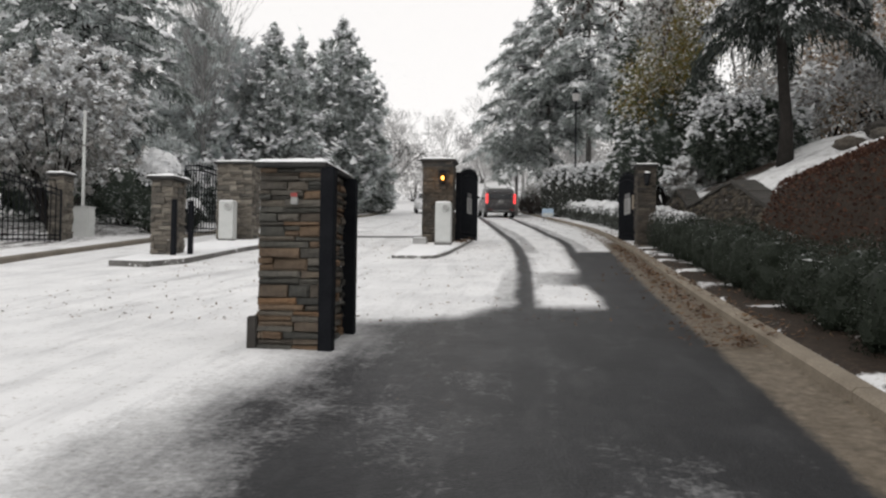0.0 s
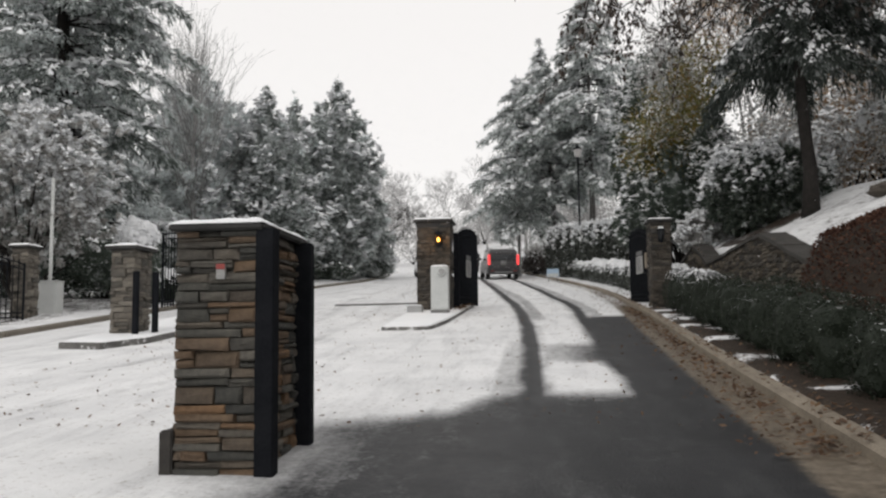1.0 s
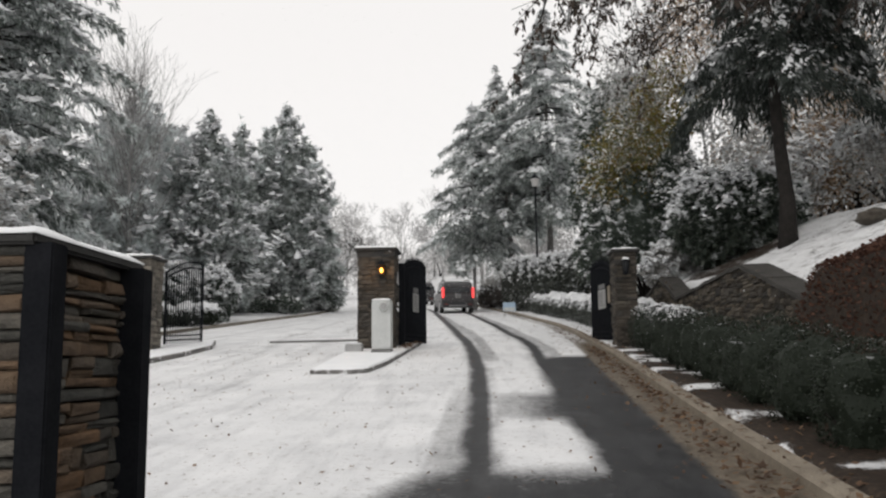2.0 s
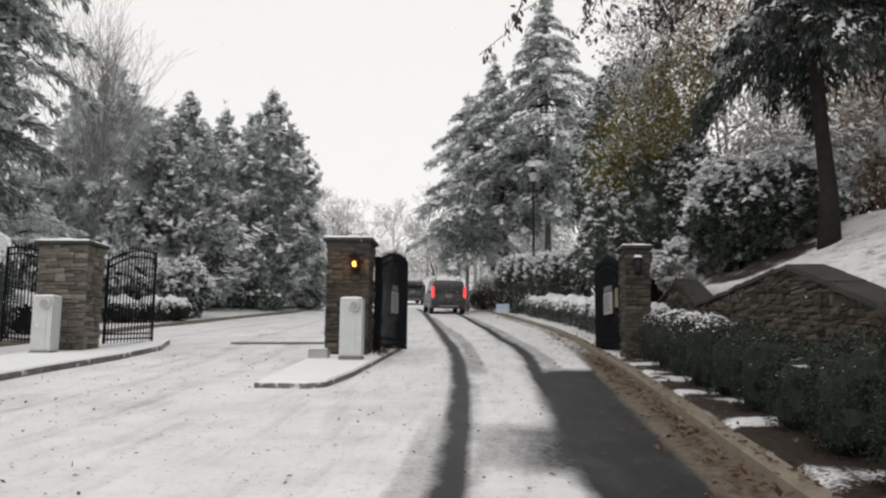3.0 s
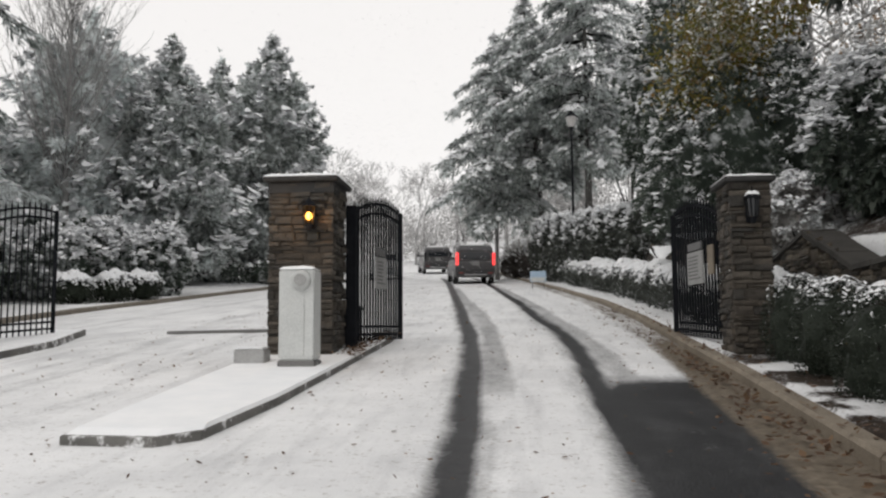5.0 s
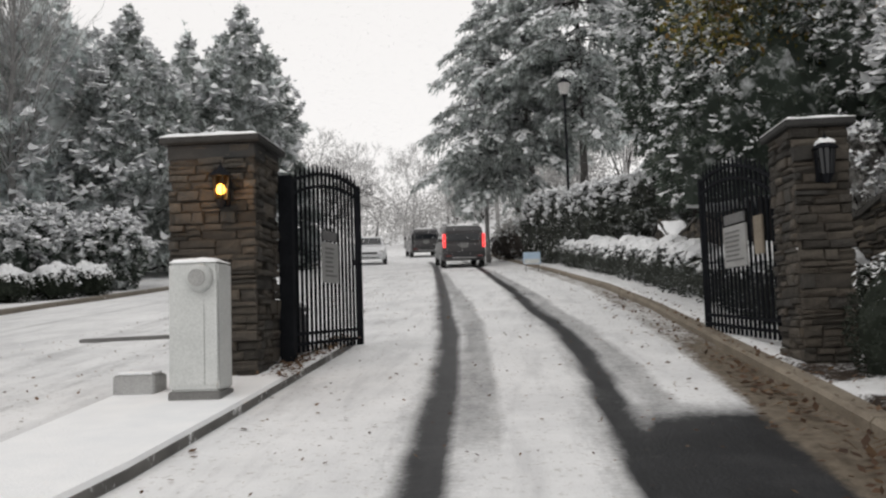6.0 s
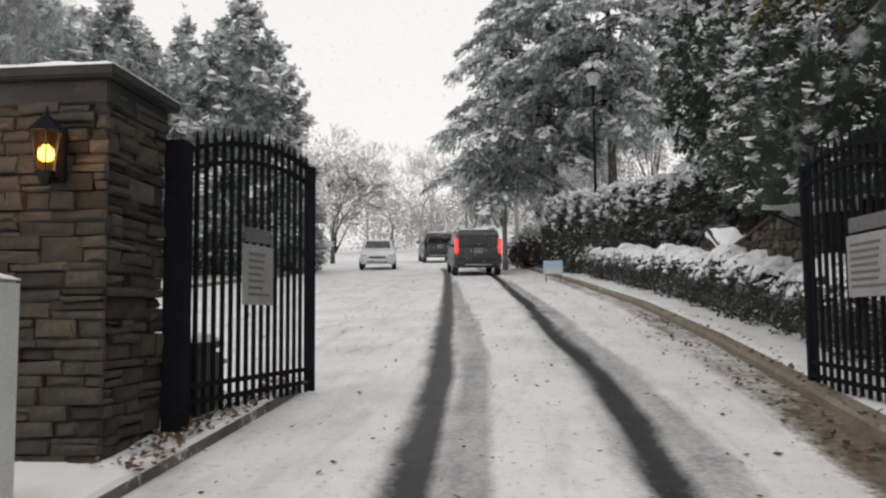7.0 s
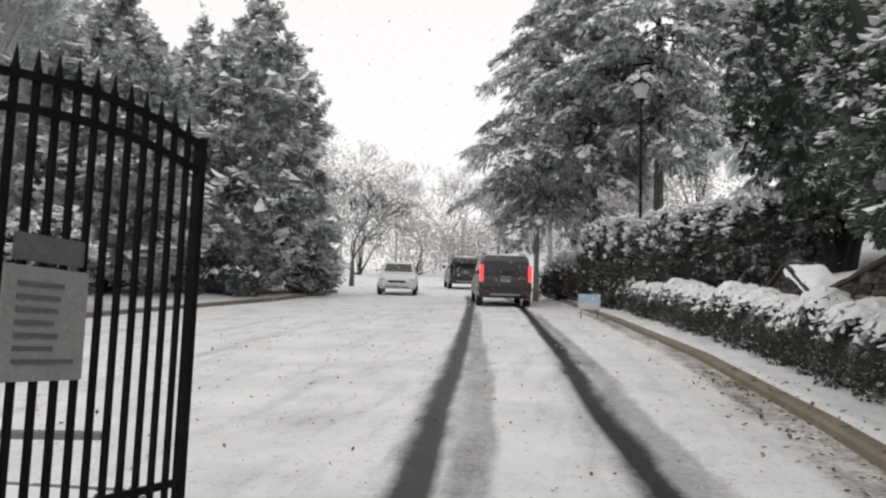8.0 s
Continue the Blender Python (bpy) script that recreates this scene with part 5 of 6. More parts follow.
def bare_tree(name, x, y, height, seed, label, bark=None, spread=0.55, depth=6, clear=0.25, group="bare trees", z=None, lean=(0, 0), thick=0.016, leaves=None, leaf_count=0, leaf_size=0.09, snow=0.0, twig=1.0):
    """A leafless tree: trunk that forks again and again into fine twigs."""
    rng = random.Random(seed)
    nr = np.random.default_rng(seed)
    base = (gz(x, y) if z is None else z) - 0.15
    root = thing(name, (x, y, base), label, "tree", group)
    seg, tips = [], []

    def grow(p, d, length, r, level):
        q = p + d * length
        r2 = max(r * 0.72, 0.006 * twig)
        seg.append((*p, *q, r, r2))
        if level == 0:
            tips.append((p, q))
            return
        for _ in range(3 if level > 1 and rng.random() < 0.6 else 2):
            turn = Vector((rng.gauss(0, 1), rng.gauss(0, 1), rng.gauss(0.15, 0.6))) * spread
            nd = (d + turn).normalized()
            grow(q, nd, length * rng.uniform(0.62, 0.86), r2 * rng.uniform(0.6, 0.85), level - 1)

    start = Vector((lean[0], lean[1], 1)).normalized()
    grow(Vector((0, 0, 0)), start, height * clear, height * thick, depth)
    first = seg[0]
    tapered("trunk", [first[0:3], tuple((np.array(first[0:3]) + np.array(first[3:6])) / 2), first[3:6]], [first[6] * 1.15, first[6] * 0.9, first[7]], bark or BARK, root)
    loose("branch_work", quick("branch_work", tubes(seg[1:], 3), 4), bark or BARK, root)
    if leaves and leaf_count:
        pick = nr.integers(0, len(tips), leaf_count)
        f = nr.uniform(0, 1, leaf_count)
        P = np.array([np.array(tips[k][0]) * (1 - u) + np.array(tips[k][1]) * u for k, u in zip(pick, f)]) + nr.normal(scale=0.10, size=(leaf_count, 3))
        D = unit(nr.normal(size=P.shape) * 0.6 + np.array([0, 0, -0.9]))
        L = leaf_size * nr.uniform(0.6, 1.4, leaf_count)
        loose("foliage", quick("foliage", blades(P, D, L, L * 0.55, nr), 4), leaves, root, "hanging withered leaves")
    if snow:
        sg = np.array([s for s in seg if s[6] < 0.10])
        sg = sg[nr.uniform(size=len(sg)) < snow]
        a, b = sg[:, 0:3], sg[:, 3:6]
        mid, d = (a + b) / 2, unit(b - a)
        mid[:, 2] += sg[:, 6] + 0.012
        d2 = d.copy()
        ln = np.linalg.norm(b - a, axis=1)
        loose("snow", quick("snow", pads(mid, d2, ln * 0.9, 0.05 + 1.5 * sg[:, 6], nr), 4), TREE_SNOW, root, "snow along the limbs")
    return root


# clipped hedge by the near kerb
def hedge_row(table, y0, y1, offset, radii, count, size, seed, label, group, step, snow, hz=0.0, pad=1.5, hood=None, shape=-0.5, leaf=None, cap=(0.25, 0.8), rag=0.5, lump=0.13):
    kinds = []
    y, k = y0, 0
    while y < y1:
        x = float(along(table, y)) + offset + 0.03 * math.sin(5.1 * k)
        z = float(road_z(y)) + hz
        if k < 4:
            b = bush("hedge_bush", x, y, radii, count, size, leaf, label, seed + k, "hedge", group, snow, height=radii[2] * 0.80, z=z, floor=-0.84, snow_size=pad, cap=cap, square=shape, lump=lump, patch=0.25, hood=hood, shell=0.84, rag=rag, clipped=True)
            kinds.append(b)
        else:
            b = copy_thing(kinds[k % 4], pose(x, y, z - 0.08, 0, 0, (k * 73) % 60 - 30))
            b.scale = (0.94 + 0.04 * ((k * 7) % 4), 0.97 + 0.03 * ((k * 3) % 3), 0.90 + 0.06 * ((k * 5) % 4))
        y += step
        k += 1


hedge_row(KERB, 4.80, 17.8, 0.93, (0.46, 0.47, 0.58), 5000, 0.030, 40, "clipped dark green boxwood beside the kerb", "near boxwood hedge", 1.28, 0.0, 0.03, shape=-0.2, leaf=BOX_FROST, lump=0.09)
hedge_row(KERB, 18.86, 23.0, 0.90, (0.45, 0.46, 0.57), 5200, 0.030, 50, "clipped boxwood dusted with snow along the kerb", "snowy boxwood hedge", 1.24, 0.55, 0.07, pad=1.35, hood=0.95, shape=-0.24, leaf=BOX_DUSTED, cap=(0.55, 1.02), rag=0.5, lump=0.09)
hedge_row(KERB, 25.2, 50, 1.28, (0.62, 0.54, 0.60), 2800, 0.054, 60, "rounded boxwood capped with snow beyond the gate", "far boxwood hedge", 1.18, 1.0, 0.05, pad=2.0, hood=0.62, shape=-0.1, leaf=BOX_SNOWED)

# taller hedge and shrubs on the bank beyond the gate
for k in range(-1, 7):
    x, y = 4.45 - 2.55 * k / 6, 42.6 + 10.4 * k / 6
    h = (float(road_z(y)) + 3.0 - gz(x, y)) / 1.86
    clump_bush("bank_shrub", x, y, (1.0, 1.05, h), 500, 0.155, 11, BOX_SNOWED, "dense clipped evergreen capped with snow on the bank", 70 + k, "shrub", "bank shrubs", snow=1.0, cap=(0.1, 0.75), height=h * 0.86, lump=0.07, square=0.5, flakes=13, bare=-0.6)
for k, (x, y, r, h) in enumerate([(0.9, 54, 1.3, 1.0), (0.2, 58, 1.4, 1.1), (-0.6, 63, 1.5, 1.2)]):
    bush("bank_shrub", x + 1.4, y, (r, 1.3, h), 2200, 0.11, GREY_TWIG, "grey winter shrub by the bend of the drive", 80 + k, "shrub", "far shrubs", 0.3)

for k, (x, y) in enumerate([(0.35, 57.0), (1.5, 55.2)]):
    bush("brown_shrub", x, y, (1.15, 1.0, 0.85), 3000, 0.09, BROWN_TWIG, "low brown winter shrub by the bend of the drive", 88 + k, "shrub", "brown shrubs", 0.25, lump=0.2)

# evergreens on the right bank
clump_bush("holly_bush", 4.65, 29.0, (1.9, 1.9, 2.4), 2300, 0.125, 16, HOLLY, "dense dark holly with snow lodged on its leaves", 91, snow=0.9, cap=(-0.9, 0.4), height=2.05, bare=-0.16, slim=0.36, floor=-0.42)
clump_bush("holly_bush", 5.3, 32.2, (2.0, 2.1, 2.9), 2200, 0.135, 16, HOLLY, "tall dark holly with snow lodged on its leaves", 92, snow=0.9, cap=(-0.9, 0.4), height=2.5, bare=-0.16, slim=0.36, floor=-0.42)
clump_bush("holly_tree", 5.75, 39.6, (2.1, 2.0, 4.2), 2300, 0.19, 13, HOLLY, "tall dark holly tree flecked with snow above the clipped hedge", 98, "tree", snow=0.85, cap=(-0.9, 0.4), height=5.0, bare=-0.14, slim=0.36, floor=-0.9, z=gz(5.75, 39.6) - 0.4)
clump_bush("round_shrub", 6.3, 25.5, (1.62, 1.5, 1.25), 1700, 0.15, 15, HOLLY, "broad rounded shrub thickly dusted with snow", 93, snow=1.0, cap=(-0.25, 0.5), height=0.92, lump=0.16, flakes=8, bare=-0.35, slim=0.36)
clump_bush("small_shrub", 4.75, 26.6, (0.6, 0.65, 0.62), 420, 0.11, 12, GREY_TWIG, "small snow filled shrub behind the wall", 94, snow=1.0, cap=(-0.9, 0.1), flakes=7, bare=-0.5)
for k, (x, y, r, h, z, leaf, say) in enumerate([(4.0, 28.3, 0.9, 1.35, 4.7, AUTUMN, "leafy tree turning yellow under snow"), (5.2, 28.0, 0.95, 1.3, 5.0, AUTUMN, "leafy tree turning yellow and brown"),
                                                (4.4, 28.7, 1.1, 1.7, 7.1, GREY_TWIG, "tangled brown crown flecked with snow"), (5.9, 28.4, 1.2, 1.8, 6.9, DRY_BRUSH, "tangled brown crown over the holly")]):
    bush("turning_tree", x, y, (r * (1.0 if k > 1 else 1.15), r, h), (3600, 3600, 2600, 2600)[k], 0.095, leaf, say, 95 + 3 * k, "tree", "turning trees", 0.4, height=z, floor=-1, core=False, snow_size=0.9, lump=0.7, shell=0.3, stems=k < 1)


def overhang_tree(x, y, fork, limbs, seed, label):
    """A leaning tree whose long limbs reach out with drooping twigs and withered leaves."""
    rng = random.Random(seed)
    nr = np.random.default_rng(seed)
    base = gz(x, y) - 0.15
    root = thing("withered_tree", (x, y, base), label, "tree", "withered trees")
    f = Vector((fork[0] - x, fork[1] - y, fork[2] - base))
    pts = [f * (k / 5) + Vector((0.12 * math.sin(k * 1.3), 0.1 * math.cos(k), 0)) for k in range(6)]
    tapered("trunk", pts, [0.17 - 0.014 * k for k in range(6)], BARK, root)
    seg, tips = [], []
    for tip in limbs:
        e = Vector((tip[0] - x, tip[1] - y, tip[2] - base))
        p, n = pts[-1].copy(), 9
        for k in range(n):
            u = (k + 1) / n
            q = pts[-1].lerp(e, u) + Vector((rng.gauss(0, 0.12), rng.gauss(0, 0.12), 0.9 * math.sin(math.pi * u) + rng.gauss(0, 0.1)))
            seg.append((*p, *q, 0.06 * (1 - k / n) + 0.010, 0.06 * (1 - u) + 0.009))
            for _ in range(3):
                d = (e - pts[-1]).normalized() * rng.uniform(0.1, 0.8) + Vector((rng.gauss(0, 0.55), rng.gauss(0, 0.55), rng.gauss(0.0, 0.45)))
                a = q.copy()
                r = 0.013
                for step in range(4):
                    b = a + d.normalized() * rng.uniform(0.25, 0.5)
                    seg.append((*a, *b, r, r * 0.7))
                    tips.append((a, b))
                    c = b + (d.normalized() + Vector((rng.gauss(0, 0.8), rng.gauss(0, 0.8), rng.gauss(-0.2, 0.5)))).normalized() * rng.uniform(0.2, 0.5)
                    seg.append((*b, *c, r * 0.5, 0.005))
                    tips.append((b, c))
                    a, r = b, r * 0.72
                    d = d + Vector((rng.gauss(0, 0.25), rng.gauss(0, 0.25), -0.12))
            p = q
    loose("branch_work", quick("branch_work", tubes(seg, 4), 4), BARK, root)
    count = len(tips) * 10
    pick, u = nr.integers(0, len(tips), count), nr.uniform(0, 1, count)
    P = np.array([np.array(tips[k][0]) * (1 - w) + np.array(tips[k][1]) * w for k, w in zip(pick, u)]) + nr.normal(scale=0.04, size=(count, 3))
    D = unit(nr.normal(size=P.shape) * 0.5 + np.array([0, 0, -1.0]))
    L = 0.10 * nr.uniform(0.6, 1.4, count)
    loose("foliage", quick("foliage", blades(P, D, L, L * 0.45, nr), 4), WITHERED, root, "hanging withered leaves")
    sg = np.array(seg)
    sg = sg[nr.uniform(size=len(sg)) < 0.6]
    a, b = sg[:, 0:3], sg[:, 3:6]
    mid = (a + b) / 2
    mid[:, 2] += sg[:, 6] * 0.8 + 0.008
    loose("snow", quick("snow", pads(mid, unit(b - a), np.linalg.norm(b - a, axis=1) * 0.9, 0.03 + 1.8 * sg[:, 6], nr), 4), TREE_SNOW, root, "snow along the limbs")
    return root


overhang_tree(11.2, 20.4, (8.9, 20.6, 9.6), [(0.8, 14.9, 6.85), (1.6, 16.2, 7.1), (2.5, 14.3, 7.0), (3.4, 20.5, 8.1), (2.2, 22.0, 9.2), (4.2, 24.5, 9.4), (3.4, 19.0, 9.2), (6.0, 17.0, 8.8)], 191, "overhanging tree with snowy twigs and withered leaves")


def upswept_tree(x, y, height, seed, label):
    """A leafless tree: a straight leader and many steep limbs with fine side twigs."""
    rng = random.Random(seed)
    root = thing("bare_tree", (x, y, gz(x, y) - 0.15), label, "tree", "upswept bare trees")
    n = 8
    tapered("trunk", [(0.05 * math.sin(k), 0.04 * math.cos(k), height * 0.9 * k / n) for k in range(n + 1)], [0.15 * (1 - k / n) + 0.012 for k in range(n + 1)], FROST_BARK, root)
    seg = []
    for k in range(64):
        h = height * (0.22 + 0.62 * rng.random())
        az = rng.uniform(0, 2 * math.pi)
        steep = rng.uniform(1.3, 2.6)
        d = Vector((math.cos(az), math.sin(az), steep)).normalized()
        length = min((height * rng.uniform(0.86, 1.02) - h) / d.z, height * 0.42)
        p, r = Vector((0, 0, h)), 0.042 * (1 - h / height) + 0.014
        m = 6
        for i in range(m):
            q = p + d * length / m
            seg.append((*p, *q, r, r * 0.78))
            for _ in range(3):
                t = (d + Vector((rng.gauss(0, 0.5), rng.gauss(0, 0.5), rng.gauss(0.1, 0.3)))).normalized()
                e = q + t * rng.uniform(0.4, 1.1)
                seg.append((*q, *e, r * 0.5, 0.007))
                g = e + (t + Vector((rng.gauss(0, 0.4), rng.gauss(0, 0.4), 0.2))).normalized() * rng.uniform(0.2, 0.6)
                seg.append((*e, *g, 0.008, 0.005))
            p, r = q, r * 0.78
            d = (d + Vector((rng.gauss(0, 0.08), rng.gauss(0, 0.08), 0.10))).normalized()
    loose("branch_work", quick("branch_work", tubes(seg, 3), 4), FROST_BARK, root)
    return root


def weeping_evergreen(x, y, height, radius, clear, seed, label, limbs=34, per=420, lean=(0, 0), thick=0.14, reach=0.0, towards=0.0):
    """A dark evergreen: arching limbs with curtains of hanging sprays, and snow along their crests."""
    rng = np.random.default_rng(seed)
    root = thing("conifer", (x, y, gz(x, y) - 0.15), label, "tree", "dark weeping evergreens")
    n = 10
    axis = lambda h: np.array([lean[0] * h / height + 0.05 * math.sin(1.7 * h), lean[1] * h / height + 0.05 * math.cos(1.3 * h), h])
    tapered("trunk", [tuple(axis(height * k / n)) for k in range(n + 1)], [thick * (1 - 0.9 * k / n) + (0.05 if k == 0 else 0.0) for k in range(n + 1)], BARK, root)
    seg, P, D, L, SP, SD, SL = [], [], [], [], [], [], []
    for k in range(limbs):
        f = (k + rng.uniform(0, 0.9)) / limbs
        h = clear + (height - clear) * f
        az = 2.4 * k + rng.uniform(-0.5, 0.5)
        r = radius * (1 - f) ** 0.55 * rng.uniform(0.7, 1.15)
        if reach:
            # over the drive the low limbs reach far out and the higher ones stay short
            c = max(0.0, math.cos(az - towards))
            r *= (1 + reach * c ** 3 * max(0.0, 1 - f / 0.3)) * (1 - 0.8 * min(1.0, f / 0.35) * c ** 0.5)
        r += 0.15
        out = np.array([math.cos(az), math.sin(az), 0.0])
        side = np.array([-out[1], out[0], 0.0])
        foot = axis(h)
        sway = rng.normal(scale=0.12)

        def along_limb(t):
            p = foot + out * (r * t)[:, None] + side * (sway * r * t ** 2)[:, None]
            p[:, 2] += r * (0.42 * t - 0.85 * t ** 2)
            return p

        t = np.linspace(0, 1, 8)
        q = along_limb(t)
        for a, b, u in zip(q, q[1:], t):
            seg.append((*a, *b, 0.05 * (1 - u) + 0.012, 0.05 * (1 - u - 0.14) + 0.012))
        m = int(per * r / radius)
        t = rng.uniform(0.12, 1.04, m) ** 0.8
        w = rng.normal(scale=1.0, size=m) * 0.21 * r * (1.15 - t)
        p = along_limb(t) + side * w[:, None]
        p[:, 2] -= 0.5 * np.abs(w) + rng.uniform(0, 0.10, m)
        for sag in (0.0, 0.22):
            P.append(p - np.array([0, 0, sag]) + rng.normal(scale=0.05, size=p.shape))
            d = out * rng.uniform(0.0, 0.7, m)[:, None] + side * (np.sign(w) * rng.uniform(0, 0.7, m))[:, None]
            d[:, 2] = -rng.uniform(0.4, 1.4, m)
            D.append(unit(d + rng.normal(scale=0.2, size=d.shape)))
            L.append(rng.uniform(0.09, 0.25, m))
        m = int(120 * r / radius)
        t = rng.uniform(0.2, 1.0, m)
        p = along_limb(t) + side * (rng.normal(size=m) * (0.08 + 0.17 * r * (1.1 - t)))[:, None]
        p[:, 2] += rng.uniform(-0.12, 0.06, m)
        SP.append(p)
        d = out * np.ones((m, 1)) + rng.normal(scale=0.3, size=(m, 3))
        d[:, 2] = 0.42 - 1.7 * t
        SD.append(unit(d))
        SL.append(rng.uniform(0.06, 0.20, m))
    P, D, L = np.concatenate(P), np.concatenate(D), np.concatenate(L)
    SP, SD, SL = np.concatenate(SP), np.concatenate(SD), np.concatenate(SL)
    loose("limb_work", quick("limb_work", tubes(seg, 5), 4), BARK, root)
    loose("crown", quick("crown", blades(P, D, L, L * rng.uniform(0.16, 0.30, len(L)), rng, 0.0, 0.1), 4), NEEDLE_DARK, root)
    loose("snow", quick("snow", pads(SP, SD, SL, SL * rng.uniform(0.45, 0.8, len(SL)), rng), 4), TREE_SNOW, root, "snow along the crests of the limbs")
    return root


# conifers above the bank
weeping_evergreen(6.45, 22.4, 11.0, 2.3, 3.7, 101, "dark evergreen with arching limbs and snow along their crests", 44, 720, (-0.3, 0), 0.17, 0.75, radians(-140))
weeping_evergreen(9.6, 23.2, 12.5, 3.4, 4.6, 107, "dark evergreen at the top of the bank", 36, 620)
# haze is put into the pale needles, and into the first one's bark
conifer(-0.7, 56.0, 13.1, 4.2, 3.6, 102, "deodar cedar with tiered drooping snowy limbs", NEEDLE_HAZED, 1.75, 0.36, 1.1, droop=0.50, power=0.7, bark=FROST_BARK, thick=0.008)
conifer(1.75, 55.0, 14.9, 3.6, 4.8, 103, "spired deodar cedar with snow laden limbs", NEEDLE_HAZED, 1.75, 0.36, 1.1, lean=(-1.0, 0), droop=0.50, power=0.8, bark=GREY_BARK, thick=0.011)
conifer(3.7, 53.5, 17.0, 4.8, 4.4, 104, "tall deodar cedar with long snowy limbs behind the hedge", NEEDLE_HAZED, 1.75, 0.36, 1.1, droop=0.50, power=0.6, bark=GREY_BARK, thick=0.011)
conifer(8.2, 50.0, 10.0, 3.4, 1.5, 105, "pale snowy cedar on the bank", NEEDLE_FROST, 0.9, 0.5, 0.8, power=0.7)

# conifers across the drive
conifer(-18.2, 33.5, 24.0, 5.0, 2.6, 111, "huge cedar with broad snow laden tiers", NEEDLE, 1.2, 0.46, 0.95, droop=0.42, power=0.36, clump=1.4)
conifer(-25.0, 37.0, 20.0, 6.0, 2.5, 112, "broad cedar deep in the grounds", NEEDLE, 0.9, 0.55, 0.5, power=0.6)
# these five carry the distance haze in their needle colour
clump_tree(-11.9, 54.5, 12.5, 3.1, 113, "pointed conifer heavy with clumps of snow", NEEDLE_HAZED, 0.66, 620, 30, 0.75, 0.47)
clump_tree(-14.9, 55.5, 11.5, 2.2, 114, "pointed conifer with a narrow snowy top", NEEDLE_HAZED, 0.62, 400, 30, 0.75, 0.55)
clump_tree(-13.6, 56.2, 11.3, 2.3, 115, "slim snowy conifer between its neighbours", NEEDLE_HAZED, 0.62, 400, 30, 0.75, 0.55)
clump_tree(-14.6, 48.5, 10.9, 3.0, 116, "full snowy conifer beside a bare tree", NEEDLE_HAZED, 0.58, 620, 30, 0.9, 0.56)
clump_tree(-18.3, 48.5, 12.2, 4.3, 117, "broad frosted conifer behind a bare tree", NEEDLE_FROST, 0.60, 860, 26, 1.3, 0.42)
conifer(-19.5, 40.5, 8.5, 3.6, 0.5, 118, "frosted conifer under the huge cedar", NEEDLE_FROST, 1.1, 0.42, 0.6, droop=0.25, power=0.55)
conifer(-24.0, 45.0, 13.0, 4.2, 0.5, 119, "snowy conifer at the edge of the grounds", NEEDLE, 1.0, 0.48, 0.6, droop=0.25, power=0.55)

upswept_tree(-17.3, 44.8, 13.4, 121, "leafless upswept tree with fine frosted branches")
clump_bush("dogwood", -14.3, 25.0, (2.6, 2.2, 2.2), 1500, 0.19, 8, GREY_TWIG, "small ornamental tree smothered in snow", 122, "tree", "dogwoods", snow=0.95, cap=(-1.0, 0.1), height=3.5, lump=0.5, shell=0.45, core=False, flakes=7, bare=-0.4, floor=-1)
clump_bush("dogwood", -18.0, 24.0, (2.6, 2.4, 2.3), 1100, 0.20, 8, GREY_TWIG, "spreading snow covered ornamental tree", 123, "tree", "dogwoods", snow=0.95, cap=(-1.0, 0.1), height=2.8, lump=0.5, shell=0.45, core=False, flakes=7, bare=-0.4, floor=-1)
for k, (x, y, r, h) in enumerate([(-14.6, 30.5, 1.8, 1.3), (-17.2, 29.5, 2.0, 1.5), (-20.0, 28.0, 2.0, 1.5)]):
    bush("dark_shrub", x, y, (r, r * 0.8, h), 4200, 0.12, HOLLY, "dark evergreen shrub in the shade of the trees", 330 + k, "shrub", "shaded shrubs", 0.12)
bush("tall_shrub", -11.95, 27.2, (0.75, 0.8, 1.35), 4200, 0.08, HOLLY, "tall rounded shrub with a thick snow cap", 124, "shrub", "", 1.0, height=1.35, snow_size=2.4, cap=(0.2, 0.7), lump=0.15, hood=0.45)
for k, (x, y, r, h) in enumerate([(-12.1, 27.6, 0.7, 0.55), (-12.0, 29.5, 0.7, 0.6), (-12.4, 36.4, 0.62, 0.52), (-11.85, 37.7, 0.62, 0.52), (-11.35, 38.8, 0.58, 0.5)]):
    bush("low_shrub", x, y, (r, r, h), 2600, 0.06, BOX, "low rounded shrub capped with snow", 130 + k, "shrub", "low shrubs", 0.6, hood=0.5)
for k, (x, y, r, h) in enumerate([(-14.0, 37.4, 1.5, 1.3), (-13.2, 39.6, 1.4, 1.3), (-12.3, 41.4, 1.3, 1.2), (-15.4, 35.6, 1.5, 1.4)]):
    clump_bush("laurel", x, y, (r, r, h), 520, 0.20, 10, LAUREL, "broad laurel bush piled with snow", 140 + k, "shrub", "laurels", snow=1.0, cap=(-0.35, 0.35), lump=0.3, flakes=15, bare=-0.5)
for k, (x, y, r, h) in enumerate([(-9.9, 56.0, 1.2, 0.9), (-10.6, 58.5, 1.4, 1.0), (-11.5, 52.0, 1.2, 0.6), (-13.2, 51.0, 1.3, 0.6)]):
    bush("low_shrub", x, y, (r, r, h), 2000, 0.12, HOLLY, "dark low shrub under the conifers", 150 + k, "shrub", "shrubs under conifers", 0.25)

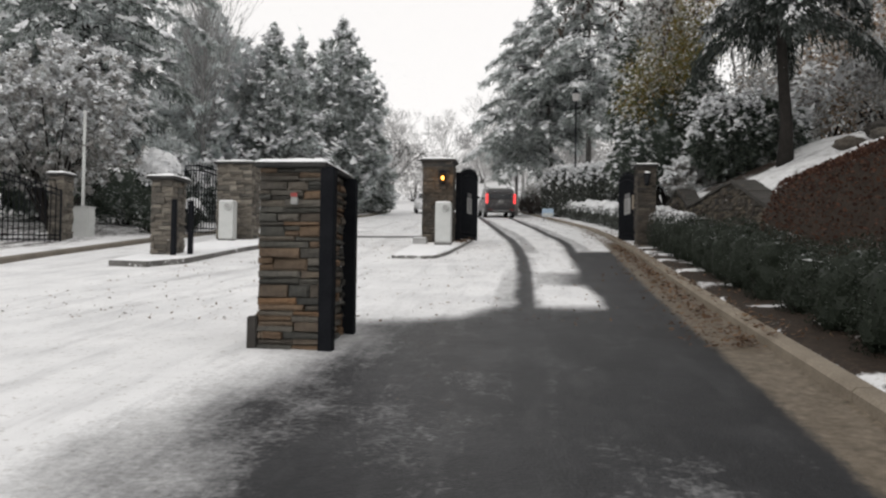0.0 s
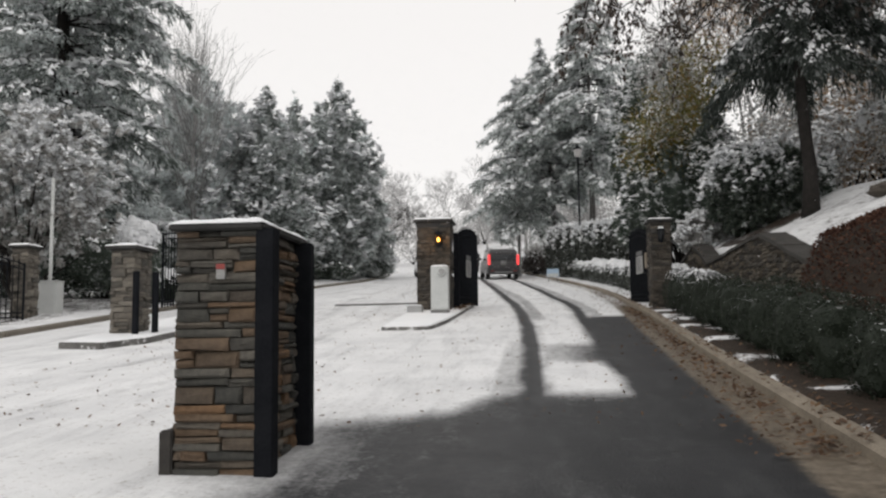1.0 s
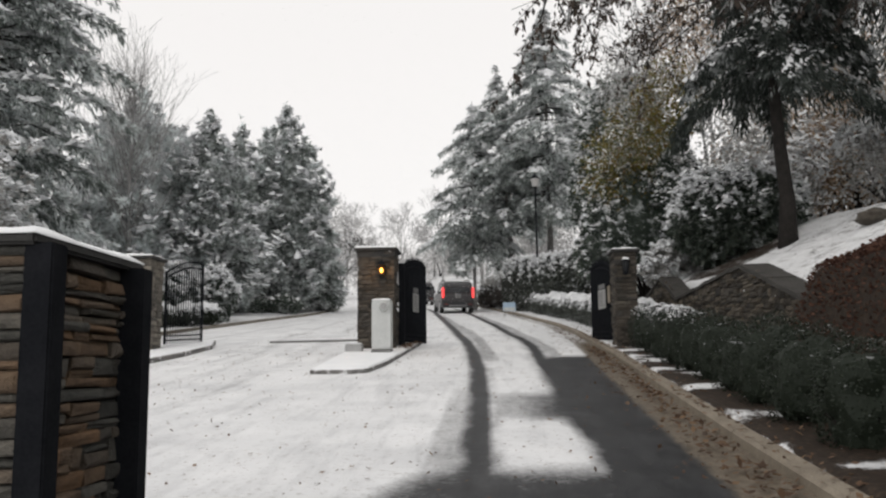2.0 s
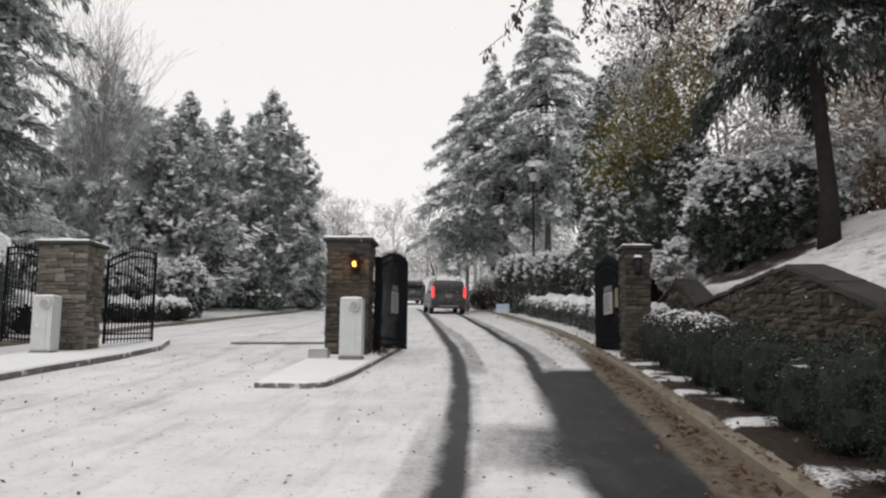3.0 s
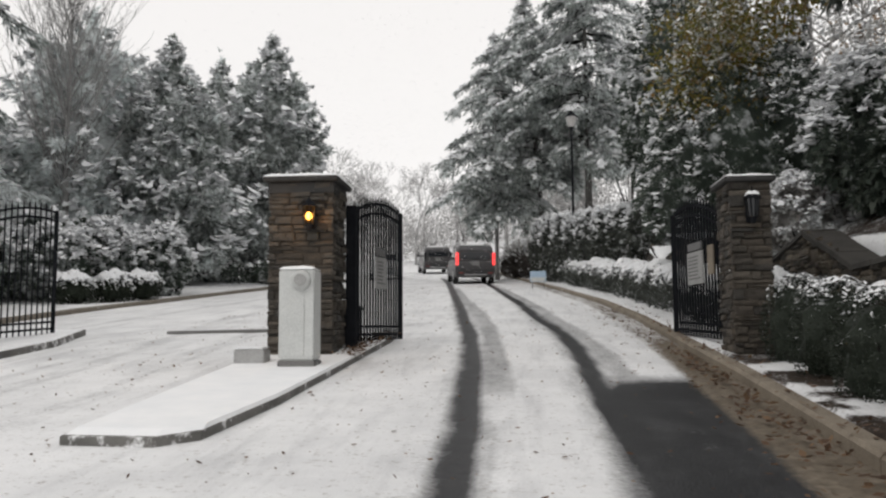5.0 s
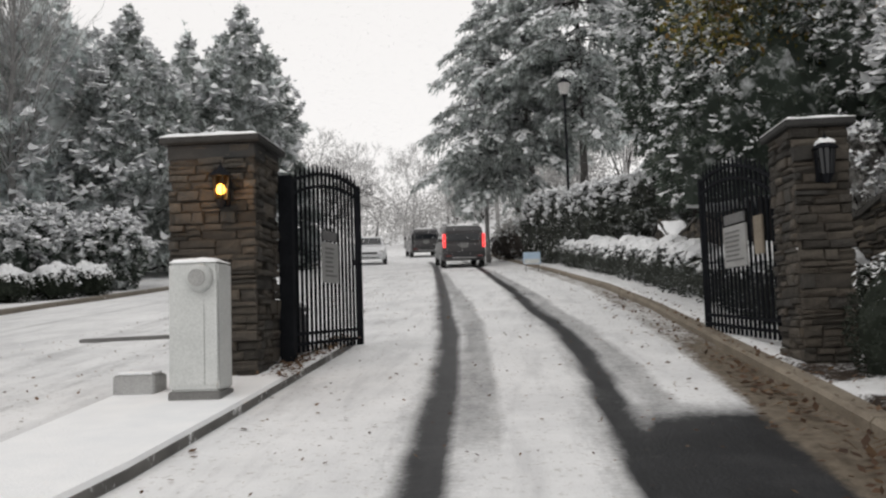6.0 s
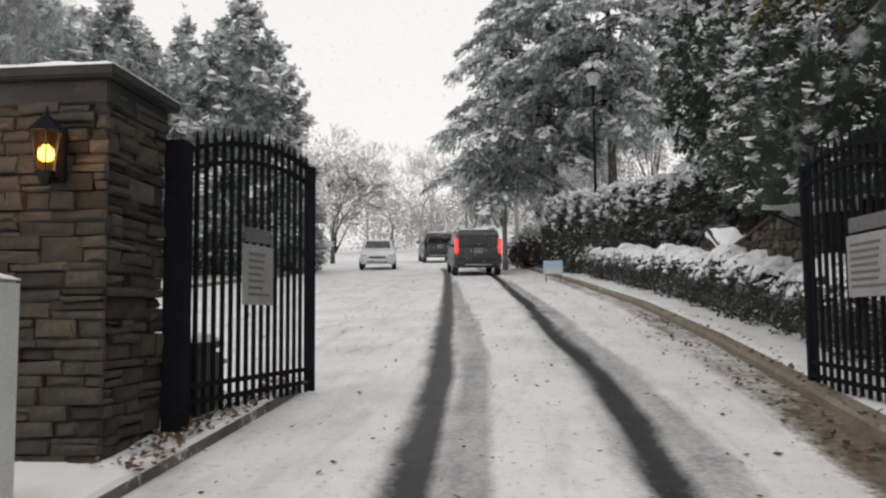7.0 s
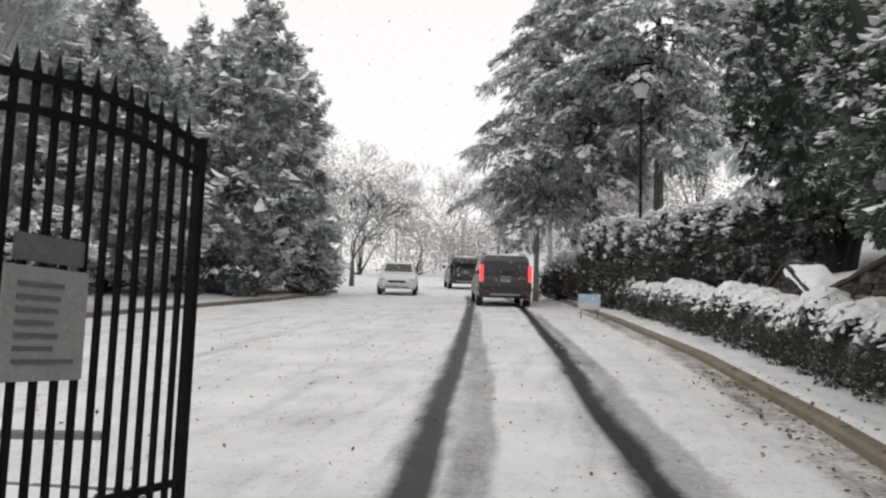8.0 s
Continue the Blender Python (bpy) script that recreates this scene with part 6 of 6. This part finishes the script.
# leafless trees at the end of the drive; the farthest have haze in their colours
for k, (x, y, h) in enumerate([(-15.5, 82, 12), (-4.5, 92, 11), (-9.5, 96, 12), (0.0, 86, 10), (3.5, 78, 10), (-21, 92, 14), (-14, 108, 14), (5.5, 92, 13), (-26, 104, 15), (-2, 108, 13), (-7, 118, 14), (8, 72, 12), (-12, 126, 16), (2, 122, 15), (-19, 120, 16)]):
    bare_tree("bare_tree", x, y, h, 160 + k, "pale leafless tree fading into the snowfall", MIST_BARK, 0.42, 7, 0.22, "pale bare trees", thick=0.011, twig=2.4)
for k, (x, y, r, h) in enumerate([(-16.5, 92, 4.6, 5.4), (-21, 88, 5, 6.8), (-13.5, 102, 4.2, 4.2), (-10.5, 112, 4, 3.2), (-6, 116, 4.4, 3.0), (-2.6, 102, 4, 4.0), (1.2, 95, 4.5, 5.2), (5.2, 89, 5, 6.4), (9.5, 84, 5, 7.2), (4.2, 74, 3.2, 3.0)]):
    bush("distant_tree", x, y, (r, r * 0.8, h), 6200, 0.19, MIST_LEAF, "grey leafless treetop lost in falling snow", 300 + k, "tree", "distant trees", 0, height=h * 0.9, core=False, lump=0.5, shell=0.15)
bare_tree("bare_tree", -10.6, 66.0, 9.5, 175, "leafless tree with frosted branches beside the drive", GREY_BARK, 0.45, 7, 0.16, "pale bare trees", thick=0.014, twig=2.0, snow=0.3)
for k, (x, y, h) in enumerate([(1.7, 60.5, 9), (-0.2, 64.0, 9), (3.4, 63, 10)]):
    bare_tree("bare_tree", x, y, h, 180 + k, "grey leaning trunk under the cedars", FROST_BARK, 0.3, 5, 0.35, "trunks under the cedars", lean=(-0.25 + 0.2 * k, 0), thick=0.016)

# pale thicket behind the bank
for k, (x, y, r, h) in enumerate([(9.2, 31.5, 1.7, 2.6), (11.0, 29.5, 1.9, 3.0), (12.6, 33.0, 2.2, 3.4), (9.6, 35.5, 2.0, 3.2), (12.0, 37.5, 2.4, 3.6), (14.8, 30.0, 2.2, 3.4), (14.5, 36.5, 2.4, 3.6), (16.5, 33.0, 2.4, 3.6)]):
    bush("thicket", x, y, (r, r, h), 3000, 0.16, (GREY_TWIG, DRY_BRUSH)[k % 3 == 1], "frosted thicket of leafless twigs on the hill", 340 + k, "shrub", "hill thicket", 0.5, height=h * 0.9, core=False, lump=0.7, shell=0.15, snow_size=1.0)

# woods on the hill
for k, (x, y, h) in enumerate([(12.5, 20, 11), (15, 24, 12), (13, 32, 12), (18, 26, 12), (20, 33, 14), (16, 38, 14), (22, 45, 15), (11.5, 36, 12), (9.5, 40, 13), (13, 44, 14)]):
    bare_tree("bare_tree", x, y, h, 200 + k, "frosted leafless tree in the woods on the hill", FROST_BARK, 0.5, 7, 0.24, "hill woods", snow=0.6, twig=1.6)
for k, (x, y, s) in enumerate([(9.6, 24.5, 1.2), (10.8, 21.5, 1.3), (11.6, 23.5, 1.4), (9.8, 29.5, 1.7), (12.6, 19.0, 1.4), (11.5, 31.0, 2.0), (13.5, 27.0, 2.0), (9.0, 33.0, 2.0), (8.4, 28.2, 1.2), (14.5, 22.0, 2.0)]):
    bush("brush", x, y, (s, s, s), 1900, 0.14, (GREY_TWIG, DRY_BRUSH)[k % 2], "tangle of dry brush in the snow", 210 + k, "shrub", "brush on the bank", 1.0, core=False, lump=0.6, shell=0.3)


def rocks():
    rng = random.Random(8)
    for k, (x, y, s) in enumerate([(6.9, 19.3, 0.36), (7.5, 19.1, 0.45), (8.2, 18.9, 0.4), (7.2, 18.4, 0.3)]):
        bm = bmesh.new()
        bmesh.ops.create_icosphere(bm, subdivisions=3, radius=1.0)
        for v in bm.verts:
            u = v.co.normalized()
            v.co = Vector((u.x * s, u.y * s * 0.8, u.z * s * 0.45)) * (1 + 0.25 * noise.noise(u * 2.1 + Vector((k, 0, 0))) + 0.08 * noise.noise(u * 6))
        ob = part("boulder", bm, FIELD)
        ob.matrix_basis = pose(x, y, gz(x, y) + s * 0.1, 0, 0, rng.uniform(0, 90))
        tagged(ob, "weathered boulder half buried in the snowy bank", "rock", "boulders on the bank")


rocks()


# ---- vehicles ----
def loft(sections, closed=True):
    """Skin a row of sections of equal length."""
    v = [p for s in sections for p in s]
    n = len(sections[0])
    f = []
    for k in range(len(sections) - 1):
        for j in range(n if closed else n - 1):
            f.append((n * k + j, n * k + (j + 1) % n, n * k + n + (j + 1) % n, n * k + n + j))
    f.append(tuple(range(n))[::-1])
    f.append(tuple(n * (len(sections) - 1) + j for j in range(n)))
    return v, f


def wheel(root, x, y, r, w):
    tyre = bmesh.new()
    bmesh.ops.create_cone(tyre, cap_ends=True, segments=28, radius1=r, radius2=r, depth=w, matrix=pose(x, y, r, 0, 90, 0))
    bmesh.ops.bevel(tyre, geom=[e for e in tyre.edges if len(e.link_faces) == 2 and abs(e.calc_face_angle()) > 1.0], offset=0.03, segments=2, affect="EDGES")
    wh = part("tyre", tyre, RUBBER, root, smooth=False)
    rim = bmesh.new()
    bmesh.ops.create_cone(rim, cap_ends=True, segments=20, radius1=r * 0.62, radius2=r * 0.55, depth=w + 0.02, matrix=pose(x, y, r, 0, 90, 0))
    part("rim", rim, CHROME, wh)


def car_body(name, width, profile, roof, belt, paint, label, x, y, heading, slope, group=""):
    """A car from its side outline. profile: rows of (along, sill height, belt height, half width); y forward, rear at 0."""
    root = new(name)
    root.matrix_basis = pose(x, y, float(road_z(y)) - 0.01, 0, 0, heading) @ pose(0, 0, 0, math.degrees(math.atan(slope)), 0, 0)
    tagged(root, label, "car", group)
    secs = []
    for yy, z0, z1, hw in profile:
        r = 0.09
        secs.append([(-hw + 0.05, yy, z0), (-hw, yy, z0 + 0.15), (-hw, yy, (z0 + z1) / 2 + 0.05), (-hw + 0.05, yy, z1 - 0.02), (-hw + 0.16, yy, z1),
                     (hw - 0.16, yy, z1), (hw - 0.05, yy, z1 - 0.02), (hw, yy, (z0 + z1) / 2 + 0.05), (hw, yy, z0 + 0.15), (hw - 0.05, yy, z0)])
    v, f = loft(secs)
    b = piece("body", raw("body", v, f), paint, root)
    bm = bmesh.new()
    bm.from_mesh(b.data)
    bmesh.ops.recalc_face_normals(bm, faces=bm.faces)
    bm.to_mesh(b.data)
    bm.free()
    bv = b.modifiers.new("soft_edges", "BEVEL")
    bv.width, bv.segments, bv.limit_method, bv.angle_limit = 0.035, 2, "ANGLE", radians(35)
    secs = []
    for yy, z0, z1, hw, in_ in roof:
        secs.append([(-hw, yy, z0), (-hw + in_ * 0.85, yy, z1 - 0.06), (-hw + in_ + 0.05, yy, z1), (hw - in_ - 0.05, yy, z1), (hw - in_ * 0.85, yy, z1 - 0.06), (hw, yy, z0)])
    v, f = loft(secs)
    c = piece("cabin", raw("cabin", v, f), paint, root)
    bm = bmesh.new()
    bm.from_mesh(c.data)
    bmesh.ops.recalc_face_normals(bm, faces=bm.faces)
    bm.to_mesh(c.data)
    bm.free()
    cv = c.modifiers.new("soft_edges", "BEVEL")
    cv.width, cv.segments, cv.limit_method, cv.angle_limit = 0.03, 2, "ANGLE", radians(30)
    return root


def pane(root, name, pts, lift, material=None, label=""):
    """A thin slab through four corners, raised along its normal."""
    p = [Vector(q) for q in pts]
    n = (p[1] - p[0]).cross(p[3] - p[0]).normalized() * lift
    v = [tuple(q - n * 0.4) for q in p] + [tuple(q + n) for q in p]
    f = [(4, 5, 6, 7), (3, 2, 1, 0), (0, 1, 5, 4), (1, 2, 6, 5), (2, 3, 7, 6), (3, 0, 4, 7)]
    return piece(name, raw(name, v, f), material or GLASS, root, label)


def suv(x, y, heading, slope, label, lit=True):
    W = 0.92
    root = car_body("suv", 2 * W, [(0.0, 0.42, 1.0, W - 0.10), (0.06, 0.36, 1.04, W - 0.03), (0.5, 0.30, 1.06, W), (3.2, 0.30, 1.06, W), (3.9, 0.32, 1.04, W - 0.02), (4.4, 0.36, 0.92, W - 0.08), (4.55, 0.42, 0.84, W - 0.18)],
                    [(0.04, 1.0, 1.56, W - 0.05, 0.12), (0.14, 1.0, 1.68, W - 0.04, 0.13), (0.5, 1.0, 1.75, W - 0.04, 0.13), (2.3, 1.0, 1.75, W - 0.04, 0.13), (2.75, 1.0, 1.68, W - 0.04, 0.14), (3.45, 1.0, 1.08, W - 0.06, 0.12)],
                    1.0, DARK_PAINT, label, x, y, heading, slope, "cars on the drive")
    pane(root, "rear_window", [(-0.66, -0.005, 1.14), (0.66, -0.005, 1.14), (0.60, 0.085, 1.58), (-0.60, 0.085, 1.58)], 0.012)
    for s in (-1, 1):
        for a, b in ((0.35, 1.25), (1.35, 2.35)):
            q = [(s * (W - 0.035), a, 1.10), (s * (W - 0.035), b, 1.10), (s * (W - 0.125), b - 0.03, 1.60), (s * (W - 0.125), a + 0.06, 1.60)]
            pane(root, "side_window", q if s > 0 else q[::-1], 0.01)
        lamp = boxed(min(s * 0.76, s * 0.875), max(s * 0.76, s * 0.875), -0.035, 0.10, 0.86, 1.42, 0.012)
        part("tail_lamp", lamp, TAIL if lit else GLASS, root, "lit red tail lamp" if lit else "")
        part("reflector", boxed(min(s * 0.55, s * 0.75), max(s * 0.55, s * 0.75), -0.085, -0.07, 0.50, 0.54), RED_BADGE, root)
        m = boxed(min(s * 0.93, s * 1.12), max(s * 0.93, s * 1.12), 2.7, 2.85, 1.08, 1.24, 0.03)
        part("mirror", m, DARK_PAINT, root)
        wheel(root, s * (W - 0.11), 0.85, 0.35, 0.22)
        wheel(root, s * (W - 0.11), 3.6, 0.35, 0.22)
        part("roof_rail", tube(bmesh.new(), (s * 0.66, 0.4, 1.80), (s * 0.66, 2.3, 1.80), 0.018, 0.018, 8), IRON, root)
    part("bumper", boxed(-0.86, 0.86, -0.07, 0.12, 0.44, 0.70, 0.04), DARK_PLASTIC, root)
    part("step_plate", boxed(-0.5, 0.5, -0.085, -0.06, 0.415, 0.46, 0.008), CHROME, root, "pale bumper lip")
    part("number_plate", boxed(-0.16, 0.16, -0.022, -0.004, 0.86, 0.98, 0.004), PANEL, root, "pale number plate")
    for z in (0.90, 0.94):
        part("plate_bar", boxed(-0.12, 0.12, -0.0265, -0.0225, z - 0.01, z + 0.01), BAR_INK, root)
    part("tailgate_handle", boxed(-0.18, 0.18, -0.03, -0.002, 1.02, 1.05, 0.005), CHROME, root)
    part("wiper", tube(bmesh.new(), (-0.05, -0.02, 1.16), (0.38, 0.0, 1.24), 0.01, 0.008, 6), IRON, root)
    s = snow_cushion("roof_snow", 0.6, 0.85, 0.03, 3, root)
    s.matrix_basis = pose(0, 1.35, 1.75)
    return root


suv(-1.55, 51.0, 9.5, 0.098, "dark grey sport utility car with lit tail lamps")
suv(-4.75, 67.5, 12, 0.10, "dark car higher up the snowy drive", False)


def sedan(x, y, heading, slope):
    W = 0.86
    root = car_body("sedan", 2 * W, [(0.0, 0.45, 0.88, W - 0.16), (0.12, 0.34, 0.95, W - 0.05), (0.8, 0.26, 0.96, W), (2.9, 0.26, 0.95, W), (3.7, 0.28, 0.88, W - 0.02), (4.15, 0.30, 0.76, W - 0.08), (4.36, 0.36, 0.66, W - 0.2)],
                    [(0.55, 0.9, 0.98, W - 0.08, 0.10), (1.15, 0.9, 1.36, W - 0.06, 0.18), (1.5, 0.9, 1.42, W - 0.05, 0.19), (2.2, 0.9, 1.42, W - 0.05, 0.19), (2.5, 0.9, 1.36, W - 0.05, 0.19), (3.25, 0.9, 0.94, W - 0.08, 0.10)],
                    0.9, WHITE_PAINT, "white sedan coming down the snowy drive", x, y, heading, slope, "cars on the drive")
    pane(root, "windscreen", [(0.62, 3.12, 1.03), (-0.62, 3.12, 1.03), (-0.55, 2.56, 1.35), (0.55, 2.56, 1.35)], 0.012)
    for s in (-1, 1):
        q = [(s * (W - 0.075), 1.2, 1.0), (s * (W - 0.075), 2.85, 1.0), (s * (W - 0.2), 2.45, 1.32), (s * (W - 0.2), 1.35, 1.32)]
        pane(root, "side_window", q if s > 0 else q[::-1], 0.01)
        part("headlamp", boxed(min(s * 0.45, s * 0.70), max(s * 0.45, s * 0.70), 4.13, 4.30, 0.60, 0.73, 0.03), LAMP_GLASS, root)
        part("mirror", boxed(min(s * 0.87, s * 1.02), max(s * 0.87, s * 1.02), 2.75, 2.87, 0.98, 1.10, 0.03), WHITE_PAINT, root)
        wheel(root, s * (W - 0.1), 0.85, 0.31, 0.2)
        wheel(root, s * (W - 0.1), 3.5, 0.31, 0.2)
    part("grille", boxed(-0.38, 0.38, 4.30, 4.375, 0.56, 0.66, 0.01), DARK_PLASTIC, root)
    part("lower_grille", boxed(-0.5, 0.5, 4.25, 4.36, 0.36, 0.46, 0.01), DARK_PLASTIC, root)
    return root


sedan(-7.35, 62.5, 189, -0.10)


# ---- fallen leaves and lumps on the drive ----
def litter():
    rng = np.random.default_rng(77)
    n = 1700
    y = 8 + 26 * rng.uniform(0, 1, n) ** 1.6
    x = along(KERB, y) + rng.normal(-0.12, 0.28, n)
    m = 3200
    x = np.concatenate([x, rng.uniform(-6.5, 2.0, m)])
    y = np.concatenate([y, 9 + 40 * rng.uniform(0, 1, m) ** 1.2])
    z = land_z(x, y) + 0.012 + np.where(np.abs(x - along(KERB, y) - 0.08) < 0.10, 0.10, 0.0)
    # more of them caught at the foot of the gate pillar and its leaf
    q = 420
    x = np.concatenate([x, rng.normal(-1.78, 0.10, q)])
    y = np.concatenate([y, rng.uniform(23.2, 26.3, q)])
    z = np.concatenate([z, road_z(y[-q:]) + 0.105 + rng.uniform(0, 0.03, q)])
    # little heaps of larger ones in the gutter
    for heap in np.arange(8.5, 24.0, 0.55) + rng.uniform(-0.2, 0.2, 29):
        q1 = int(rng.integers(5, 24))
        hy = rng.normal(heap, 0.16, q1)
        hx = along(KERB, hy) - 0.12 - np.abs(rng.normal(0, 0.11, q1))
        x, y = np.concatenate([x, hx]), np.concatenate([y, hy])
        z = np.concatenate([z, land_z(hx, hy) + 0.015 + rng.uniform(0, 0.035, q1)])
    D = unit(np.stack([rng.normal(size=len(x)), rng.normal(size=len(x)), rng.uniform(-0.1, 0.5, len(x))], axis=1))
    L = rng.uniform(0.03, 0.085, len(x))
    L[n:n + m] *= rng.uniform(0.3, 0.9, m)
    L[n + m + q:] *= 1.35
    me = quick("leaf_litter", blades(np.stack([x, y, z], axis=1), D, L, L * 0.6, rng, 0.7), 4)
    tagged(piece("leaf_litter", me, DEAD_LEAF), "brown fallen leaves strewn along the kerb and drive", "leaf litter", kind="stuff")


litter()


def bank_cover():
    rng = np.random.default_rng(78)
    n = 20000
    y = rng.uniform(5, 16.0, n)
    x = along(KERB, y) + rng.triangular(1.1, 1.9, 3.2, n)
    z = land_z(x, y) + rng.uniform(-0.01, 0.07, n)
    D = unit(np.stack([rng.normal(-0.4, 0.6, n), rng.normal(size=n), rng.uniform(-0.2, 0.8, n)], axis=1))
    L = rng.uniform(0.025, 0.07, n)
    me = quick("ivy", blades(np.stack([x, y, z], axis=1), D, L, L * 0.6, rng, 0.4), 4)
    tagged(piece("ground_cover", me, RUSSET), "russet withered ground cover on the bank", "ground cover", kind="stuff")


bank_cover()


# ---- falling snow ----
def snowfall():
    """Flakes hanging in the air over the drive, thicker higher up the hill, where they veil what lies behind."""
    rng = np.random.default_rng(99)
    rows = []
    # stretches of the drive: from, to, flakes a cubic metre, their sizes, how far to either side
    for y0, y1, per, s0, s1, x0, x1 in ((5, 30, 0.3, 0.012, 0.026, -16, 12), (30, 46, 1.6, 0.020, 0.034, -22, 12), (46, 62, 1.8, 0.028, 0.044, -24, 10), (62, 90, 2.2, 0.034, 0.055, -24, 8)):
        n = int((y1 - y0) * (x1 - x0) * 13 * per)
        y = rng.uniform(y0, y1, n)
        x = rng.uniform(x0, x1, n)
        z = road_z(y) + rng.uniform(0.3, 13.3, n)
        keep = ~((np.abs(x - 0.5) < 2.2) & (y < 26) & (z < road_z(y) + 3.5)) & (z > land_z(x, y) + 0.2)
        rows.append((np.stack([x, y, z], axis=1)[keep], rng.uniform(s0, s1, keep.sum())))
    P = np.concatenate([r[0] for r in rows])
    L = np.concatenate([r[1] for r in rows])
    D = unit(rng.normal(size=P.shape))
    E = unit(np.cross(D, rng.normal(size=P.shape)))
    h = L[:, None]
    ring = [P + D * h * 0.55 * math.cos(a) + E * h * 0.50 * math.sin(a) for a in (0, 2.09, 4.19)]
    me = quick("snowfall", np.stack(ring, axis=1).reshape(-1, 3), 3)
    tagged(piece("snowfall", me, FLAKE), "falling snowflakes drifting in the air", "snowflakes", kind="stuff")


snowfall()
